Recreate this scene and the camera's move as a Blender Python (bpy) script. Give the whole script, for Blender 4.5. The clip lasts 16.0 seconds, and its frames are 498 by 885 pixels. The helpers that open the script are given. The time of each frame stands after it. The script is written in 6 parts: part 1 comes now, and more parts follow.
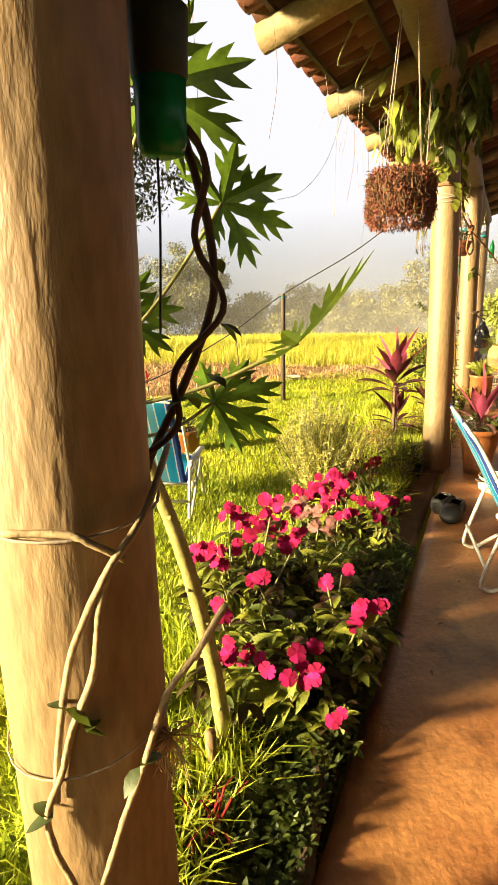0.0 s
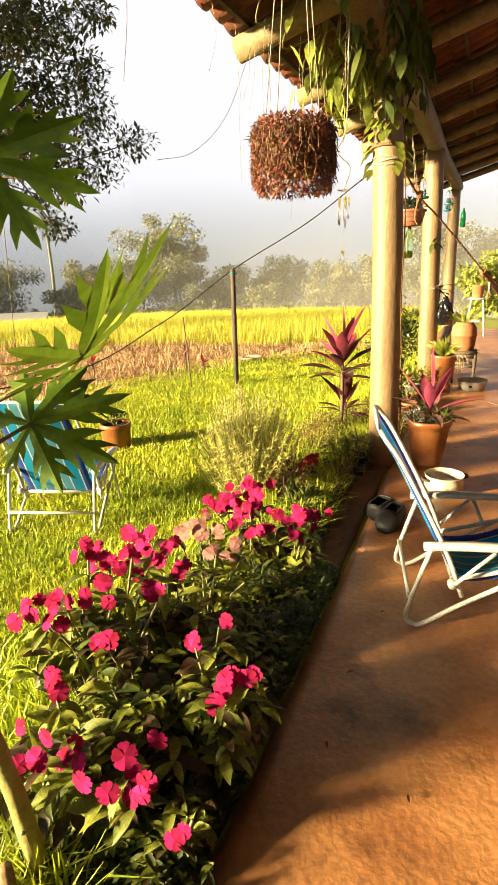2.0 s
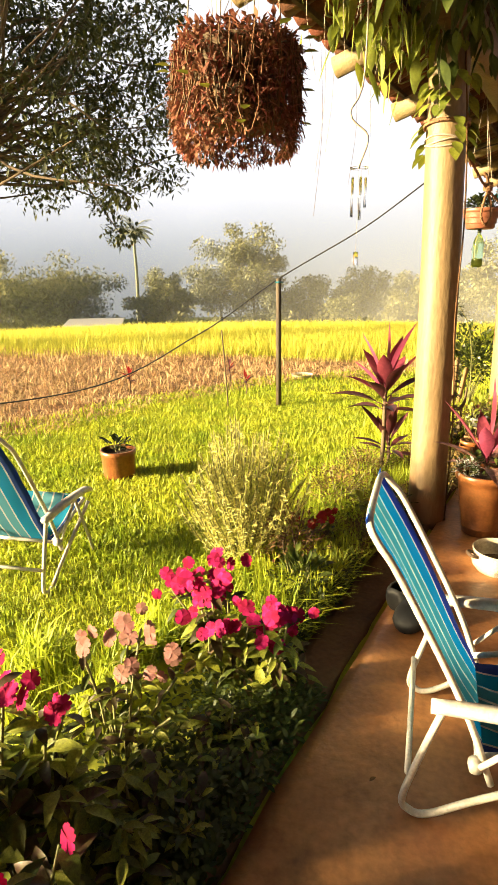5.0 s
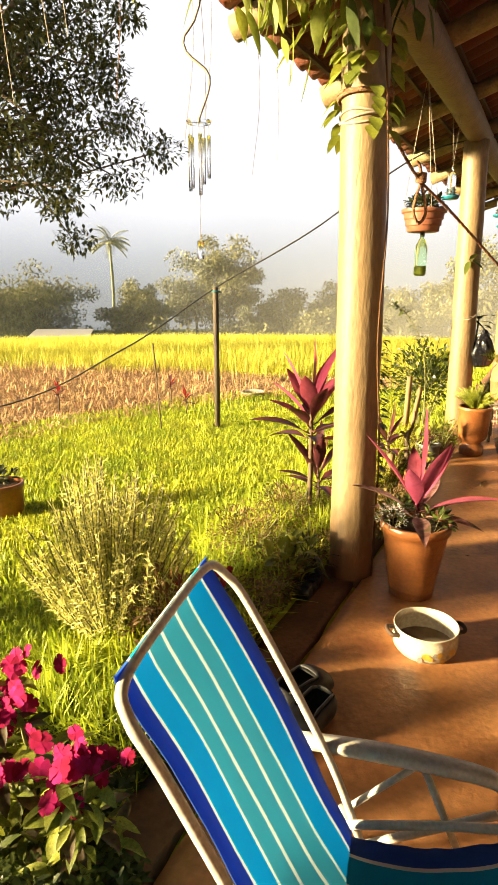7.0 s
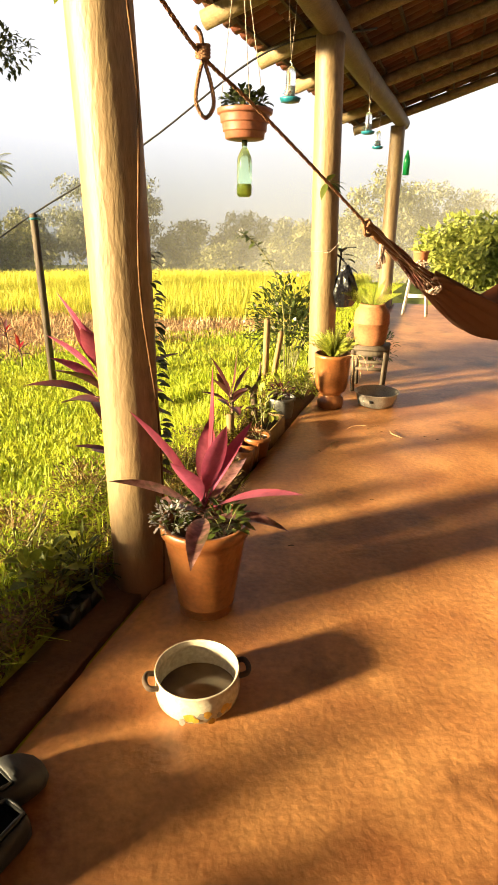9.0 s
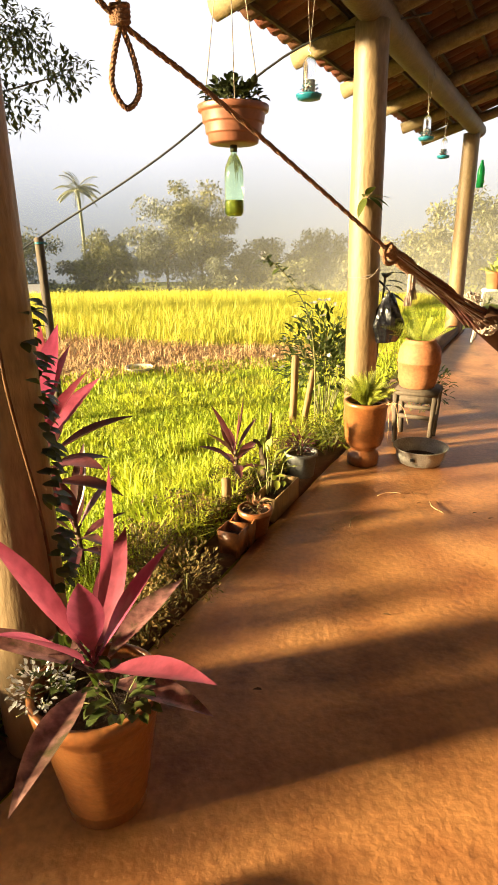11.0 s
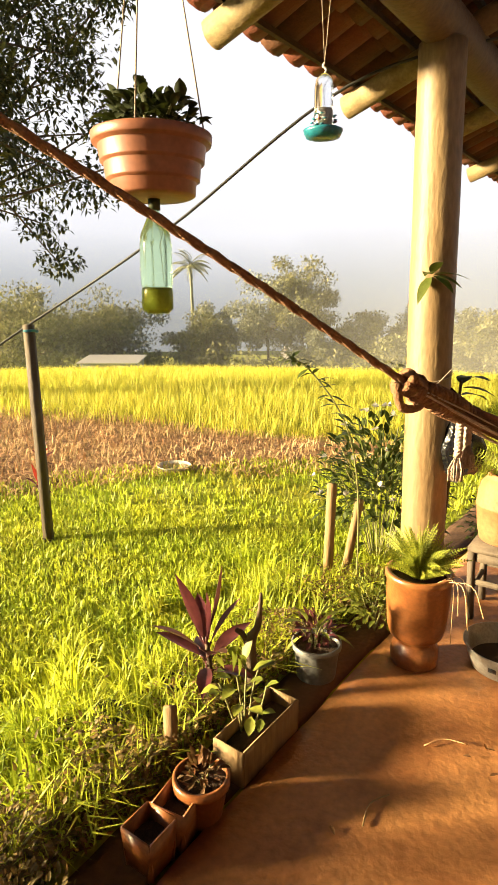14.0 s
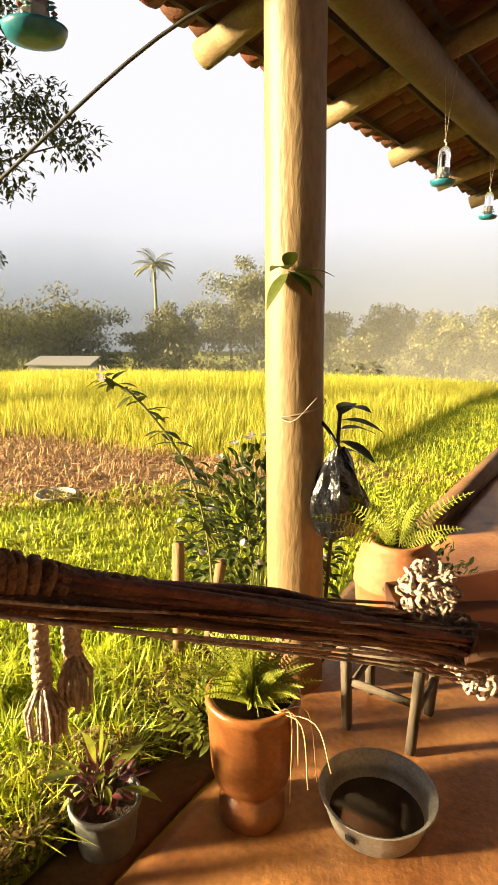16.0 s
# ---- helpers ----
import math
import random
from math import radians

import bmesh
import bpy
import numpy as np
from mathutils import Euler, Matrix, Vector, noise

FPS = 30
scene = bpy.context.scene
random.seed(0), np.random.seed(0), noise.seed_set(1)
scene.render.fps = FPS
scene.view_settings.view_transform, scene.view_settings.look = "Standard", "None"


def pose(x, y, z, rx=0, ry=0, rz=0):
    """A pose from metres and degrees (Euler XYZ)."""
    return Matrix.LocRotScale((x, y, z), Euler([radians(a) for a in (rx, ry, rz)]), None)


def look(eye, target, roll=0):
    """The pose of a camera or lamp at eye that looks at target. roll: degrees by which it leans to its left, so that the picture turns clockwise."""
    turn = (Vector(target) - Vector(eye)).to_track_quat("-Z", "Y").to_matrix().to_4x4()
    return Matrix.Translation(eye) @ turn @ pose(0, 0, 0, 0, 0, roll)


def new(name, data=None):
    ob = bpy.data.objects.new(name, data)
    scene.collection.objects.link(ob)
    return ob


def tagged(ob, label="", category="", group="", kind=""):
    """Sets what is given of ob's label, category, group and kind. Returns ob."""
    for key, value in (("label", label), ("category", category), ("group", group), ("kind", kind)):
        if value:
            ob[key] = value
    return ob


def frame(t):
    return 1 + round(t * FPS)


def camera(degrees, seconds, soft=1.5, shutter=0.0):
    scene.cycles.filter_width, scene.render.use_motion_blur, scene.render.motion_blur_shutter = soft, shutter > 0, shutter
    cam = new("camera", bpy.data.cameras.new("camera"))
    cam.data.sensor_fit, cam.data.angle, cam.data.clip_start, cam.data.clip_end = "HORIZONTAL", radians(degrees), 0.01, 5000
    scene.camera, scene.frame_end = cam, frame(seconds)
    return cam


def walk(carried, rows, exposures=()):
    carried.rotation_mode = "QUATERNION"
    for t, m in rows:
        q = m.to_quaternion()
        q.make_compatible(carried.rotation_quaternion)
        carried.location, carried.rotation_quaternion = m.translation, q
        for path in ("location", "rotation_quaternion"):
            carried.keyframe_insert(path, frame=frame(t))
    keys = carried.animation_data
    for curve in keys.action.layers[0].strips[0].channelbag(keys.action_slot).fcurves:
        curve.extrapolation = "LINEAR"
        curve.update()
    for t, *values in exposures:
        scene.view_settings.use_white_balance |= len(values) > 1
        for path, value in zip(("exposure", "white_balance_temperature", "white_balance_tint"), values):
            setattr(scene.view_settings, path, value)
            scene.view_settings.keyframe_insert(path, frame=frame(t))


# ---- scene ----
cam = camera(45.7, 16.0)
PATH = [
    (0, (0.216, -0.052, 1.673), (0.128, 1.877, 1.154), -0.7),
    (0.5, (0.298, 0.018, 1.671), (0.206, 1.937, 1.113), -1.6),
    (1, (0.394, 0.184, 1.664), (0.326, 2.096, 1.082), -2.0),
    (1.5, (0.495, 0.36, 1.676), (0.472, 2.267, 1.073), -1.8),
    (2, (0.691, 0.522, 1.699), (0.646, 2.428, 1.095), -1.4),
    (2.5, (0.798, 0.645, 1.688), (0.633, 2.545, 1.085), -1.7),
    (3, (0.862, 0.808, 1.681), (0.613, 2.7, 1.083), -1.6),
    (3.2, (0.882, 0.887, 1.688), (0.624, 2.777, 1.087), -1.4),
    (5.3, (1.151, 1.512, 1.637), (0.847, 3.411, 1.087), -0.5),
    (5.5, (1.171, 1.565, 1.603), (0.877, 3.472, 1.073), -0.3),
    (6, (1.291, 1.819, 1.602), (1.022, 3.73, 1.077), 0.3),
    (6.5, (1.379, 2.014, 1.611), (1.147, 3.928, 1.078), 0.5),
    (7, (1.533, 2.221, 1.6), (1.292, 4.134, 1.07), 0.3),
    (7.5, (1.726, 2.406, 1.557), (1.491, 4.307, 0.982), 0.2),
    (8, (1.874, 2.537, 1.528), (1.729, 4.417, 0.861), 0.8),
    (8.5, (2.02, 2.825, 1.569), (2.011, 4.687, 0.838), 1.1),
    (9, (2.157, 3.053, 1.549), (2.201, 4.917, 0.824), 0.7),
    (9.2, (2.238, 3.154, 1.555), (2.275, 5.019, 0.835), 0.4),
    (11.3, (2.636, 4.032, 1.585), (2.401, 5.905, 0.923), -0.2),
    (11.5, (2.671, 4.13, 1.604), (2.42, 6.004, 0.954), -0.3),
    (12, (2.719, 4.358, 1.593), (2.362, 6.222, 0.961), -0.2),
    (12.5, (2.692, 4.644, 1.64), (2.248, 6.505, 1.059), -0.1),
    (13, (2.737, 4.835, 1.643), (2.228, 6.695, 1.113), -0.4),
    (13.5, (2.846, 5.069, 1.681), (2.326, 6.932, 1.173), -0.2),
    (14, (2.924, 5.277, 1.666), (2.372, 7.143, 1.203), -0.1),
    (14.5, (2.959, 5.546, 1.672), (2.399, 7.415, 1.232), -0.1),
    (15, (3.05, 5.775, 1.667), (2.509, 7.649, 1.226), -0.5),
    (15.5, (3.231, 6.052, 1.683), (2.723, 7.932, 1.228), -0.2),
    (16, (3.34, 6.278, 1.682), (2.881, 8.169, 1.22), 0.4),
]
EV = 2.74
TINTS = [(0, EV - 0.06, 6500, 10), (3, EV, 6500, 10), (6, EV + 0.1, 6550, 9), (9, EV + 0.1, 6550, 9), (11.7, EV + 0.02, 6450, 10), (12.3, EV + 0.02, 6000, 6), (12.7, EV + 0.02, 6050, 6), (13.3, EV + 0.02, 6500, 10), (16, EV - 0.06, 6550, 10)]
walk(cam, [(t, look(eye, target, roll)) for t, eye, target, roll in PATH], TINTS)

# ---- light ----
SUN_TO = Vector((-0.925, -0.38, 0.0)).normalized()   # level direction towards the sun
SUN_EL = radians(11.5)
world = bpy.data.worlds.new("sky")
scene.world = world
world.use_nodes = True
wn = world.node_tree.nodes
sky = wn.new("ShaderNodeTexSky")
sky.sky_type = "NISHITA"
sky.sun_disc = False
sky.sun_elevation = SUN_EL
sky.sun_rotation = math.atan2(SUN_TO.x, SUN_TO.y)
sky.air_density, sky.dust_density, sky.ozone_density, sky.altitude = 1.0, 8.0, 1.0, 500
wl, WN = world.node_tree.links.new, wn.new
# morning mist: white towards the horizon, the clear sky above it
w_tc, w_sep, w_fall = WN("ShaderNodeTexCoord"), WN("ShaderNodeSeparateXYZ"), WN("ShaderNodeMapRange")
w_fall.interpolation_type = "SMOOTHSTEP"
w_fall.inputs[1].default_value, w_fall.inputs[2].default_value = 0.40, 0.54
w_mix, w_gain = WN("ShaderNodeMix"), WN("ShaderNodeMix")
w_mix.data_type = w_gain.data_type = "RGBA"
w_gain.blend_type = "MULTIPLY"
w_gain.inputs[0].default_value, w_gain.inputs[7].default_value = 1.0, (0.0085, 0.0085, 0.0085, 1)
wl(w_tc.outputs["Generated"], w_sep.inputs[0])
wl(w_sep.outputs["Z"], w_fall.inputs[0])
wl(w_fall.outputs[0], w_mix.inputs[0])
w_mix.inputs[6].default_value = (0.152, 0.152, 0.160, 1)
wl(sky.outputs[0], w_gain.inputs[6])
wl(w_gain.outputs[2], w_mix.inputs[7])
wl(w_mix.outputs[2], wn["Background"].inputs["Color"])
wn["Background"].inputs["Strength"].default_value = 1.0
sun = new("sun", bpy.data.lights.new("sun", "SUN"))
sun.data.energy, sun.data.angle, sun.data.color = 5.0, radians(6.0), (1.0, 0.79, 0.44)
sun_dir = SUN_TO * math.cos(SUN_EL) + Vector((0, 0, math.sin(SUN_EL)))
sun.matrix_world = look(sun_dir * 50, (0, 0, 0))

# ---- materials ----


def material(name, a, b=None, rough=0.7, scale=8.0, fine=60.0, bump=0.3, metal=0.0, c=None, island=0.0, stretch=(1, 1, 1), leaf=0.0, spots=None, bump_fine=0.5):
    """Two-scale noise between colours a and b, with stains c, grain, relief and a little change from piece to piece."""
    m = bpy.data.materials.new(name)
    m.use_nodes = True
    nt = m.node_tree
    N, L = nt.nodes.new, nt.links.new
    bsdf = nt.nodes["Principled BSDF"]
    bsdf.inputs["Roughness"].default_value = rough
    bsdf.inputs["Metallic"].default_value = metal
    tc = N("ShaderNodeTexCoord")
    mp = N("ShaderNodeMapping")
    mp.inputs["Scale"].default_value = stretch
    L(tc.outputs["Object"], mp.inputs[0])
    n1 = N("ShaderNodeTexNoise")
    n1.inputs["Scale"].default_value, n1.inputs["Detail"].default_value = scale, 6
    n2 = N("ShaderNodeTexNoise")
    n2.inputs["Scale"].default_value, n2.inputs["Detail"].default_value = fine, 4
    L(mp.outputs[0], n1.inputs["Vector"])
    L(mp.outputs[0], n2.inputs["Vector"])
    ramp = N("ShaderNodeValToRGB")
    b = b or tuple(x * 0.7 for x in a)
    ramp.color_ramp.elements[0].position, ramp.color_ramp.elements[1].position = 0.33, 0.67
    ramp.color_ramp.elements[0].color, ramp.color_ramp.elements[1].color = (*b, 1), (*a, 1)
    L(n1.outputs["Fac"], ramp.inputs[0])
    col = ramp.outputs[0]
    if c:
        n3 = N("ShaderNodeTexNoise")
        n3.inputs["Scale"].default_value, n3.inputs["Detail"].default_value, n3.inputs["Roughness"].default_value = scale * 0.45, 8, 0.65
        L(mp.outputs[0], n3.inputs["Vector"])
        r3 = N("ShaderNodeMapRange")
        r3.inputs[1].default_value, r3.inputs[2].default_value = 0.55, 0.68
        L(n3.outputs["Fac"], r3.inputs[0])
        mx = N("ShaderNodeMix")
        mx.data_type = "RGBA"
        L(r3.outputs[0], mx.inputs[0])
        L(col, mx.inputs[6])
        mx.inputs[7].default_value = (*c, 1)
        col = mx.outputs[2]
    mul = N("ShaderNodeMix")
    mul.data_type, mul.blend_type = "RGBA", "MULTIPLY"
    mul.inputs[0].default_value = 0.55
    r2 = N("ShaderNodeMapRange")
    r2.inputs[1].default_value, r2.inputs[2].default_value, r2.inputs[3].default_value, r2.inputs[4].default_value = 0.3, 0.7, 0.55, 1.15
    L(n2.outputs["Fac"], r2.inputs[0])
    L(col, mul.inputs[6])
    L(r2.outputs[0], mul.inputs[7])
    col = mul.outputs[2]
    if island:
        geo, info = N("ShaderNodeNewGeometry"), N("ShaderNodeObjectInfo")
        add = N("ShaderNodeMath")
        add.operation = "ADD"
        L(geo.outputs["Random Per Island"], add.inputs[0])
        L(info.outputs["Random"], add.inputs[1])
        fr = N("ShaderNodeMath")
        fr.operation = "FRACT"
        L(add.outputs[0], fr.inputs[0])
        hsv = N("ShaderNodeHueSaturation")
        v = N("ShaderNodeMapRange")
        v.inputs[3].default_value, v.inputs[4].default_value = 1 - island, 1 + island
        L(fr.outputs[0], v.inputs[0])
        L(v.outputs[0], hsv.inputs["Value"])
        h = N("ShaderNodeMapRange")
        h.inputs[3].default_value, h.inputs[4].default_value = 0.5 + 0.035 * island, 0.5 - 0.045 * island
        L(fr.outputs[0], h.inputs[0])
        L(h.outputs[0], hsv.inputs["Hue"])
        L(col, hsv.inputs["Color"])
        col = hsv.outputs[0]
    L(col, bsdf.inputs["Base Color"])
    if bump:
        bp = N("ShaderNodeBump")
        bp.inputs["Strength"].default_value, bp.inputs["Distance"].default_value = bump, 0.02
        mixh = N("ShaderNodeMath")
        mixh.operation = "MULTIPLY_ADD"
        mixh.inputs[1].default_value = bump_fine
        L(n2.outputs["Fac"], mixh.inputs[0])
        L(n1.outputs["Fac"], mixh.inputs[2])
        L(mixh.outputs[0], bp.inputs["Height"])
        L(bp.outputs[0], bsdf.inputs["Normal"])
    if leaf:
        tr = N("ShaderNodeBsdfTranslucent")
        L(col, tr.inputs["Color"])
        ms = N("ShaderNodeMixShader")
        ms.inputs[0].default_value = leaf
        out = nt.nodes["Material Output"]
        L(bsdf.outputs[0], ms.inputs[1])
        L(tr.outputs[0], ms.inputs[2])
        L(ms.outputs[0], out.inputs["Surface"])
    return m


def clear(name, colour, rough=0.08, ior=1.4):
    m = bpy.data.materials.new(name)
    m.use_nodes = True
    b = m.node_tree.nodes["Principled BSDF"]
    b.inputs["Base Color"].default_value = (*colour, 1)
    b.inputs["Roughness"].default_value, b.inputs["IOR"].default_value = rough, ior
    b.inputs["Transmission Weight"].default_value = 1.0
    return m


def stripes(name, bands, width, rough=0.75):
    """Woven stripes across the local x axis, with thread relief."""
    m = material(name, (0.5, 0.5, 0.5), rough=rough, scale=30, fine=500, bump=0.1)
    nt = m.node_tree
    N, L = nt.nodes.new, nt.links.new
    tc, sep = N("ShaderNodeTexCoord"), N("ShaderNodeSeparateXYZ")
    L(tc.outputs["Object"], sep.inputs[0])
    mr = N("ShaderNodeMapRange")
    mr.inputs[1].default_value, mr.inputs[2].default_value = -width / 2, width / 2
    L(sep.outputs["X"], mr.inputs[0])
    ramp = N("ShaderNodeValToRGB")
    cr = ramp.color_ramp
    cr.interpolation = "CONSTANT"
    at = 0.0
    for i, (w, colr) in enumerate(bands):
        e = cr.elements[i] if i < 2 else cr.elements.new(at)
        e.position, e.color = at, (*colr, 1)
        at += w
    L(mr.outputs[0], ramp.inputs[0])
    for node in nt.nodes:
        if node.type == "VALTORGB" and node != ramp:
            for link in list(node.outputs[0].links):
                L(ramp.outputs[0], link.to_socket)
    tr, ms = N("ShaderNodeBsdfTranslucent"), N("ShaderNodeMixShader")
    L(ramp.outputs[0], tr.inputs["Color"])
    ms.inputs[0].default_value = 0.64
    L(nt.nodes["Principled BSDF"].outputs[0], ms.inputs[1])
    L(tr.outputs[0], ms.inputs[2])
    L(ms.outputs[0], nt.nodes["Material Output"].inputs["Surface"])
    return m


M_LOG = material("log", (0.225, 0.155, 0.078), (0.185, 0.118, 0.055), rough=0.55, scale=5, fine=55, bump=0.4, stretch=(1, 1, 0.3), c=(0.19, 0.105, 0.045))
M_BEAM = material("beam", (0.125, 0.075, 0.028), (0.085, 0.046, 0.019), rough=0.65, scale=5, fine=40, bump=0.3)
M_RAFTER_END = material("rafter_end", (0.23, 0.166, 0.08), (0.16, 0.109, 0.048), rough=0.7, scale=14, fine=70, bump=0.3)
M_BATTEN = material("batten", (0.06, 0.032, 0.016), rough=0.8, scale=8, fine=60)
M_TILE = material("tile", (0.145, 0.045, 0.017), (0.085, 0.026, 0.011), rough=0.85, scale=10, fine=90, bump=0.3, c=(0.11, 0.055, 0.033), island=0.25)
M_FLOOR = material("cement", (0.52, 0.245, 0.088), (0.31, 0.12, 0.041), rough=0.44, scale=2.9, fine=34, bump=0.24, c=(0.13, 0.047, 0.017), bump_fine=0.75)
M_KERB = material("kerb", (0.15, 0.076, 0.033), (0.085, 0.04, 0.018), rough=0.85, scale=4, fine=40, bump=0.5)
M_WALL = material("wall", (0.12, 0.08, 0.048), rough=0.85, scale=2, fine=40, bump=0.1)
M_SOIL = material("soil", (0.072, 0.0405, 0.0203), (0.0405, 0.0225, 0.0113), rough=0.95, scale=12, fine=80, bump=0.8)
M_GRASS = material("grass", (0.54, 0.58, 0.045), (0.35, 0.45, 0.03), rough=0.55, scale=1.2, fine=5, bump=0, island=0.35, leaf=0.42, c=(0.451, 0.41, 0.0492))
M_MEADOW = material("meadow", (0.62, 0.58, 0.075), (0.50, 0.51, 0.06), rough=0.6, scale=0.7, fine=4, bump=0, island=0.3, leaf=0.35)
M_STRAW = material("straw", (0.60, 0.42, 0.20), (0.42, 0.25, 0.11), rough=0.8, scale=2, fine=10, bump=0, island=0.35)
M_TERRA = material("terracotta", (0.275, 0.106, 0.032), (0.186, 0.0608, 0.0192), rough=0.32, scale=7, fine=60, bump=0.15, c=(0.23, 0.0896, 0.032))
M_TERRA_PALE = material("terracotta_pale", (0.33, 0.135, 0.052), (0.27, 0.10, 0.038), rough=0.7, scale=6, fine=50, bump=0.15, c=(0.32, 0.128, 0.0512))
M_PLASTIC_TERRA = material("plastic_terracotta", (0.211, 0.0768, 0.0416), (0.198, 0.0704, 0.0371), rough=0.42, scale=5, fine=40, bump=0.03)
M_ENAMEL = material("enamel", (0.51, 0.459, 0.365), (0.408, 0.348, 0.264), rough=0.25, scale=8, fine=60, bump=0.04, c=(0.425, 0.323, 0.204))
M_STEEL = material("aluminium", (0.46, 0.44, 0.40), (0.34, 0.32, 0.29), rough=0.45, scale=14, fine=90, bump=0.08, metal=0.45)
M_WHITE = material("white_paint", (0.527, 0.51, 0.468), (0.459, 0.425, 0.374), rough=0.35, scale=18, fine=90, bump=0.05, c=(0.51, 0.442, 0.357))
M_BLACK = material("black_rubber", (0.0141, 0.0141, 0.0154), rough=0.6, scale=20, fine=120, bump=0.1)
M_BAG = material("black_plastic", (0.00896, 0.00896, 0.0115), rough=0.22, scale=20, fine=30, bump=0.6)
M_DARKPLASTIC = material("dark_plastic", (0.0192, 0.0192, 0.0192), rough=0.4, scale=20, fine=60, bump=0.05)
M_GREYPOT = material("grey_plastic", (0.192, 0.192, 0.192), (0.128, 0.128, 0.128), rough=0.5, scale=12, fine=60, bump=0.1)
M_WOOD_GREY = material("grey_wood", (0.10, 0.075, 0.05), (0.06, 0.042, 0.028), rough=0.8, scale=6, fine=50, bump=0.4, stretch=(1, 1, 0.2))
M_WOOD_STAKE = material("stake_wood", (0.269, 0.173, 0.0768), (0.205, 0.122, 0.0512), rough=0.8, scale=6, fine=50, bump=0.4, stretch=(1, 1, 0.15))
M_BARK = material("bark", (0.13, 0.09, 0.05), (0.075, 0.05, 0.03), rough=0.9, scale=6, fine=30, bump=0.6)
M_TAN = material("tan_stem", (0.32, 0.243, 0.128), (0.23, 0.16, 0.0768), rough=0.7, scale=14, fine=60, bump=0.3)
M_STEM = material("stem", (0.192, 0.192, 0.064), (0.128, 0.122, 0.0384), rough=0.6, scale=12, fine=60, bump=0.3)
M_PAPSTEM = material("papaya_stem", (0.294, 0.269, 0.0832), (0.23, 0.192, 0.0512), rough=0.6, scale=12, fine=60, bump=0.25)
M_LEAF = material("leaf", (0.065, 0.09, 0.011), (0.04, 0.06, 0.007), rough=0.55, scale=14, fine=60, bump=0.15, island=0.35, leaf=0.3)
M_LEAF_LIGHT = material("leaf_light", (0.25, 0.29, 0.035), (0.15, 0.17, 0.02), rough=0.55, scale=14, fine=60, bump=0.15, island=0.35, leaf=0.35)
M_LEAF_DARK = material("leaf_dark", (0.03, 0.0425, 0.0075), (0.02, 0.0275, 0.005), rough=0.6, scale=14, fine=60, bump=0.1, island=0.35, leaf=0.22)
M_PAPLEAF = material("papaya_leaf", (0.13, 0.22, 0.016), (0.075, 0.14, 0.011), rough=0.42, scale=10, fine=50, bump=0.2, island=0.15, leaf=0.24)
M_ROSEMARY = material("rosemary", (0.68, 0.65, 0.20), (0.54, 0.53, 0.15), rough=0.6, scale=10, fine=50, bump=0, island=0.3, leaf=0.42)
M_DRYLEAF = material("dry_leaf", (0.218, 0.122, 0.0448), (0.141, 0.0704, 0.0256), rough=0.75, scale=12, fine=50, bump=0, island=0.4, leaf=0.25)
M_BASKETLEAF = material("rust_leaf", (0.294, 0.128, 0.064), (0.173, 0.0576, 0.0352), rough=0.7, scale=9, fine=50, bump=0, island=0.45, leaf=0.25)
M_WEED = material("dry_weed", (0.27, 0.19, 0.045), (0.12, 0.085, 0.022), rough=0.7, scale=9, fine=50, bump=0, island=0.45, leaf=0.25)
M_BALSAM_DARK = material("balsam_leaf_dark", (0.07, 0.06, 0.014), (0.05, 0.022, 0.012), rough=0.5, scale=9, fine=50, bump=0.1, island=0.4, leaf=0.25)
M_PINK = material("pink_petal", (0.40, 0.017, 0.10), (0.29, 0.010, 0.058), rough=0.5, scale=20, fine=60, bump=0, island=0.3, leaf=0.3)
M_PALEPINK = material("pale_petal", (0.36, 0.19, 0.17), (0.24, 0.11, 0.09), rough=0.5, scale=20, fine=60, bump=0, island=0.3, leaf=0.3)
M_RED = material("red_petal", (0.384, 0.032, 0.032), rough=0.5, scale=20, fine=60, bump=0, island=0.3, leaf=0.3)
M_WHITEPETAL = material("white_petal", (0.512, 0.499, 0.486), rough=0.5, scale=20, fine=60, bump=0, island=0.1, leaf=0.3)
M_CORDY = material("ti_leaf", (0.36, 0.075, 0.13), (0.21, 0.03, 0.055), rough=0.4, scale=9, fine=50, bump=0.05, island=0.3, leaf=0.35, stretch=(1, 1, 0.4))
M_CORDY_STREAK = material("ti_leaf_streaked", (0.371, 0.192, 0.173), (0.109, 0.0448, 0.0384), rough=0.4, scale=26, fine=80, bump=0.05, island=0.3, leaf=0.3, stretch=(1, 1, 0.4), c=(0.0832, 0.0768, 0.0256))
M_CORDY_DARK = material("ti_leaf_dark", (0.141, 0.0352, 0.0384), (0.0768, 0.0224, 0.0224), rough=0.42, scale=9, fine=50, bump=0.05, island=0.35, leaf=0.3, stretch=(1, 1, 0.4))
M_ROPE = material("rope", (0.25, 0.125, 0.055), (0.17, 0.075, 0.033), rough=0.85, scale=40, fine=160, bump=0.6)
M_HAMMOCK = material("hammock_cord", (0.17, 0.07, 0.045), (0.075, 0.028, 0.02), rough=0.85, scale=18, fine=120, bump=0.5, island=0.4)
M_CROCHET = material("crochet", (0.461, 0.358, 0.282), (0.352, 0.243, 0.179), rough=0.9, scale=40, fine=160, bump=0.6)
M_CABLE = material("cable", (0.032, 0.032, 0.032), rough=0.5, scale=20, fine=60, bump=0.05)
M_STRING = material("string", (0.352, 0.288, 0.224), rough=0.8, scale=30, fine=90, bump=0.1)
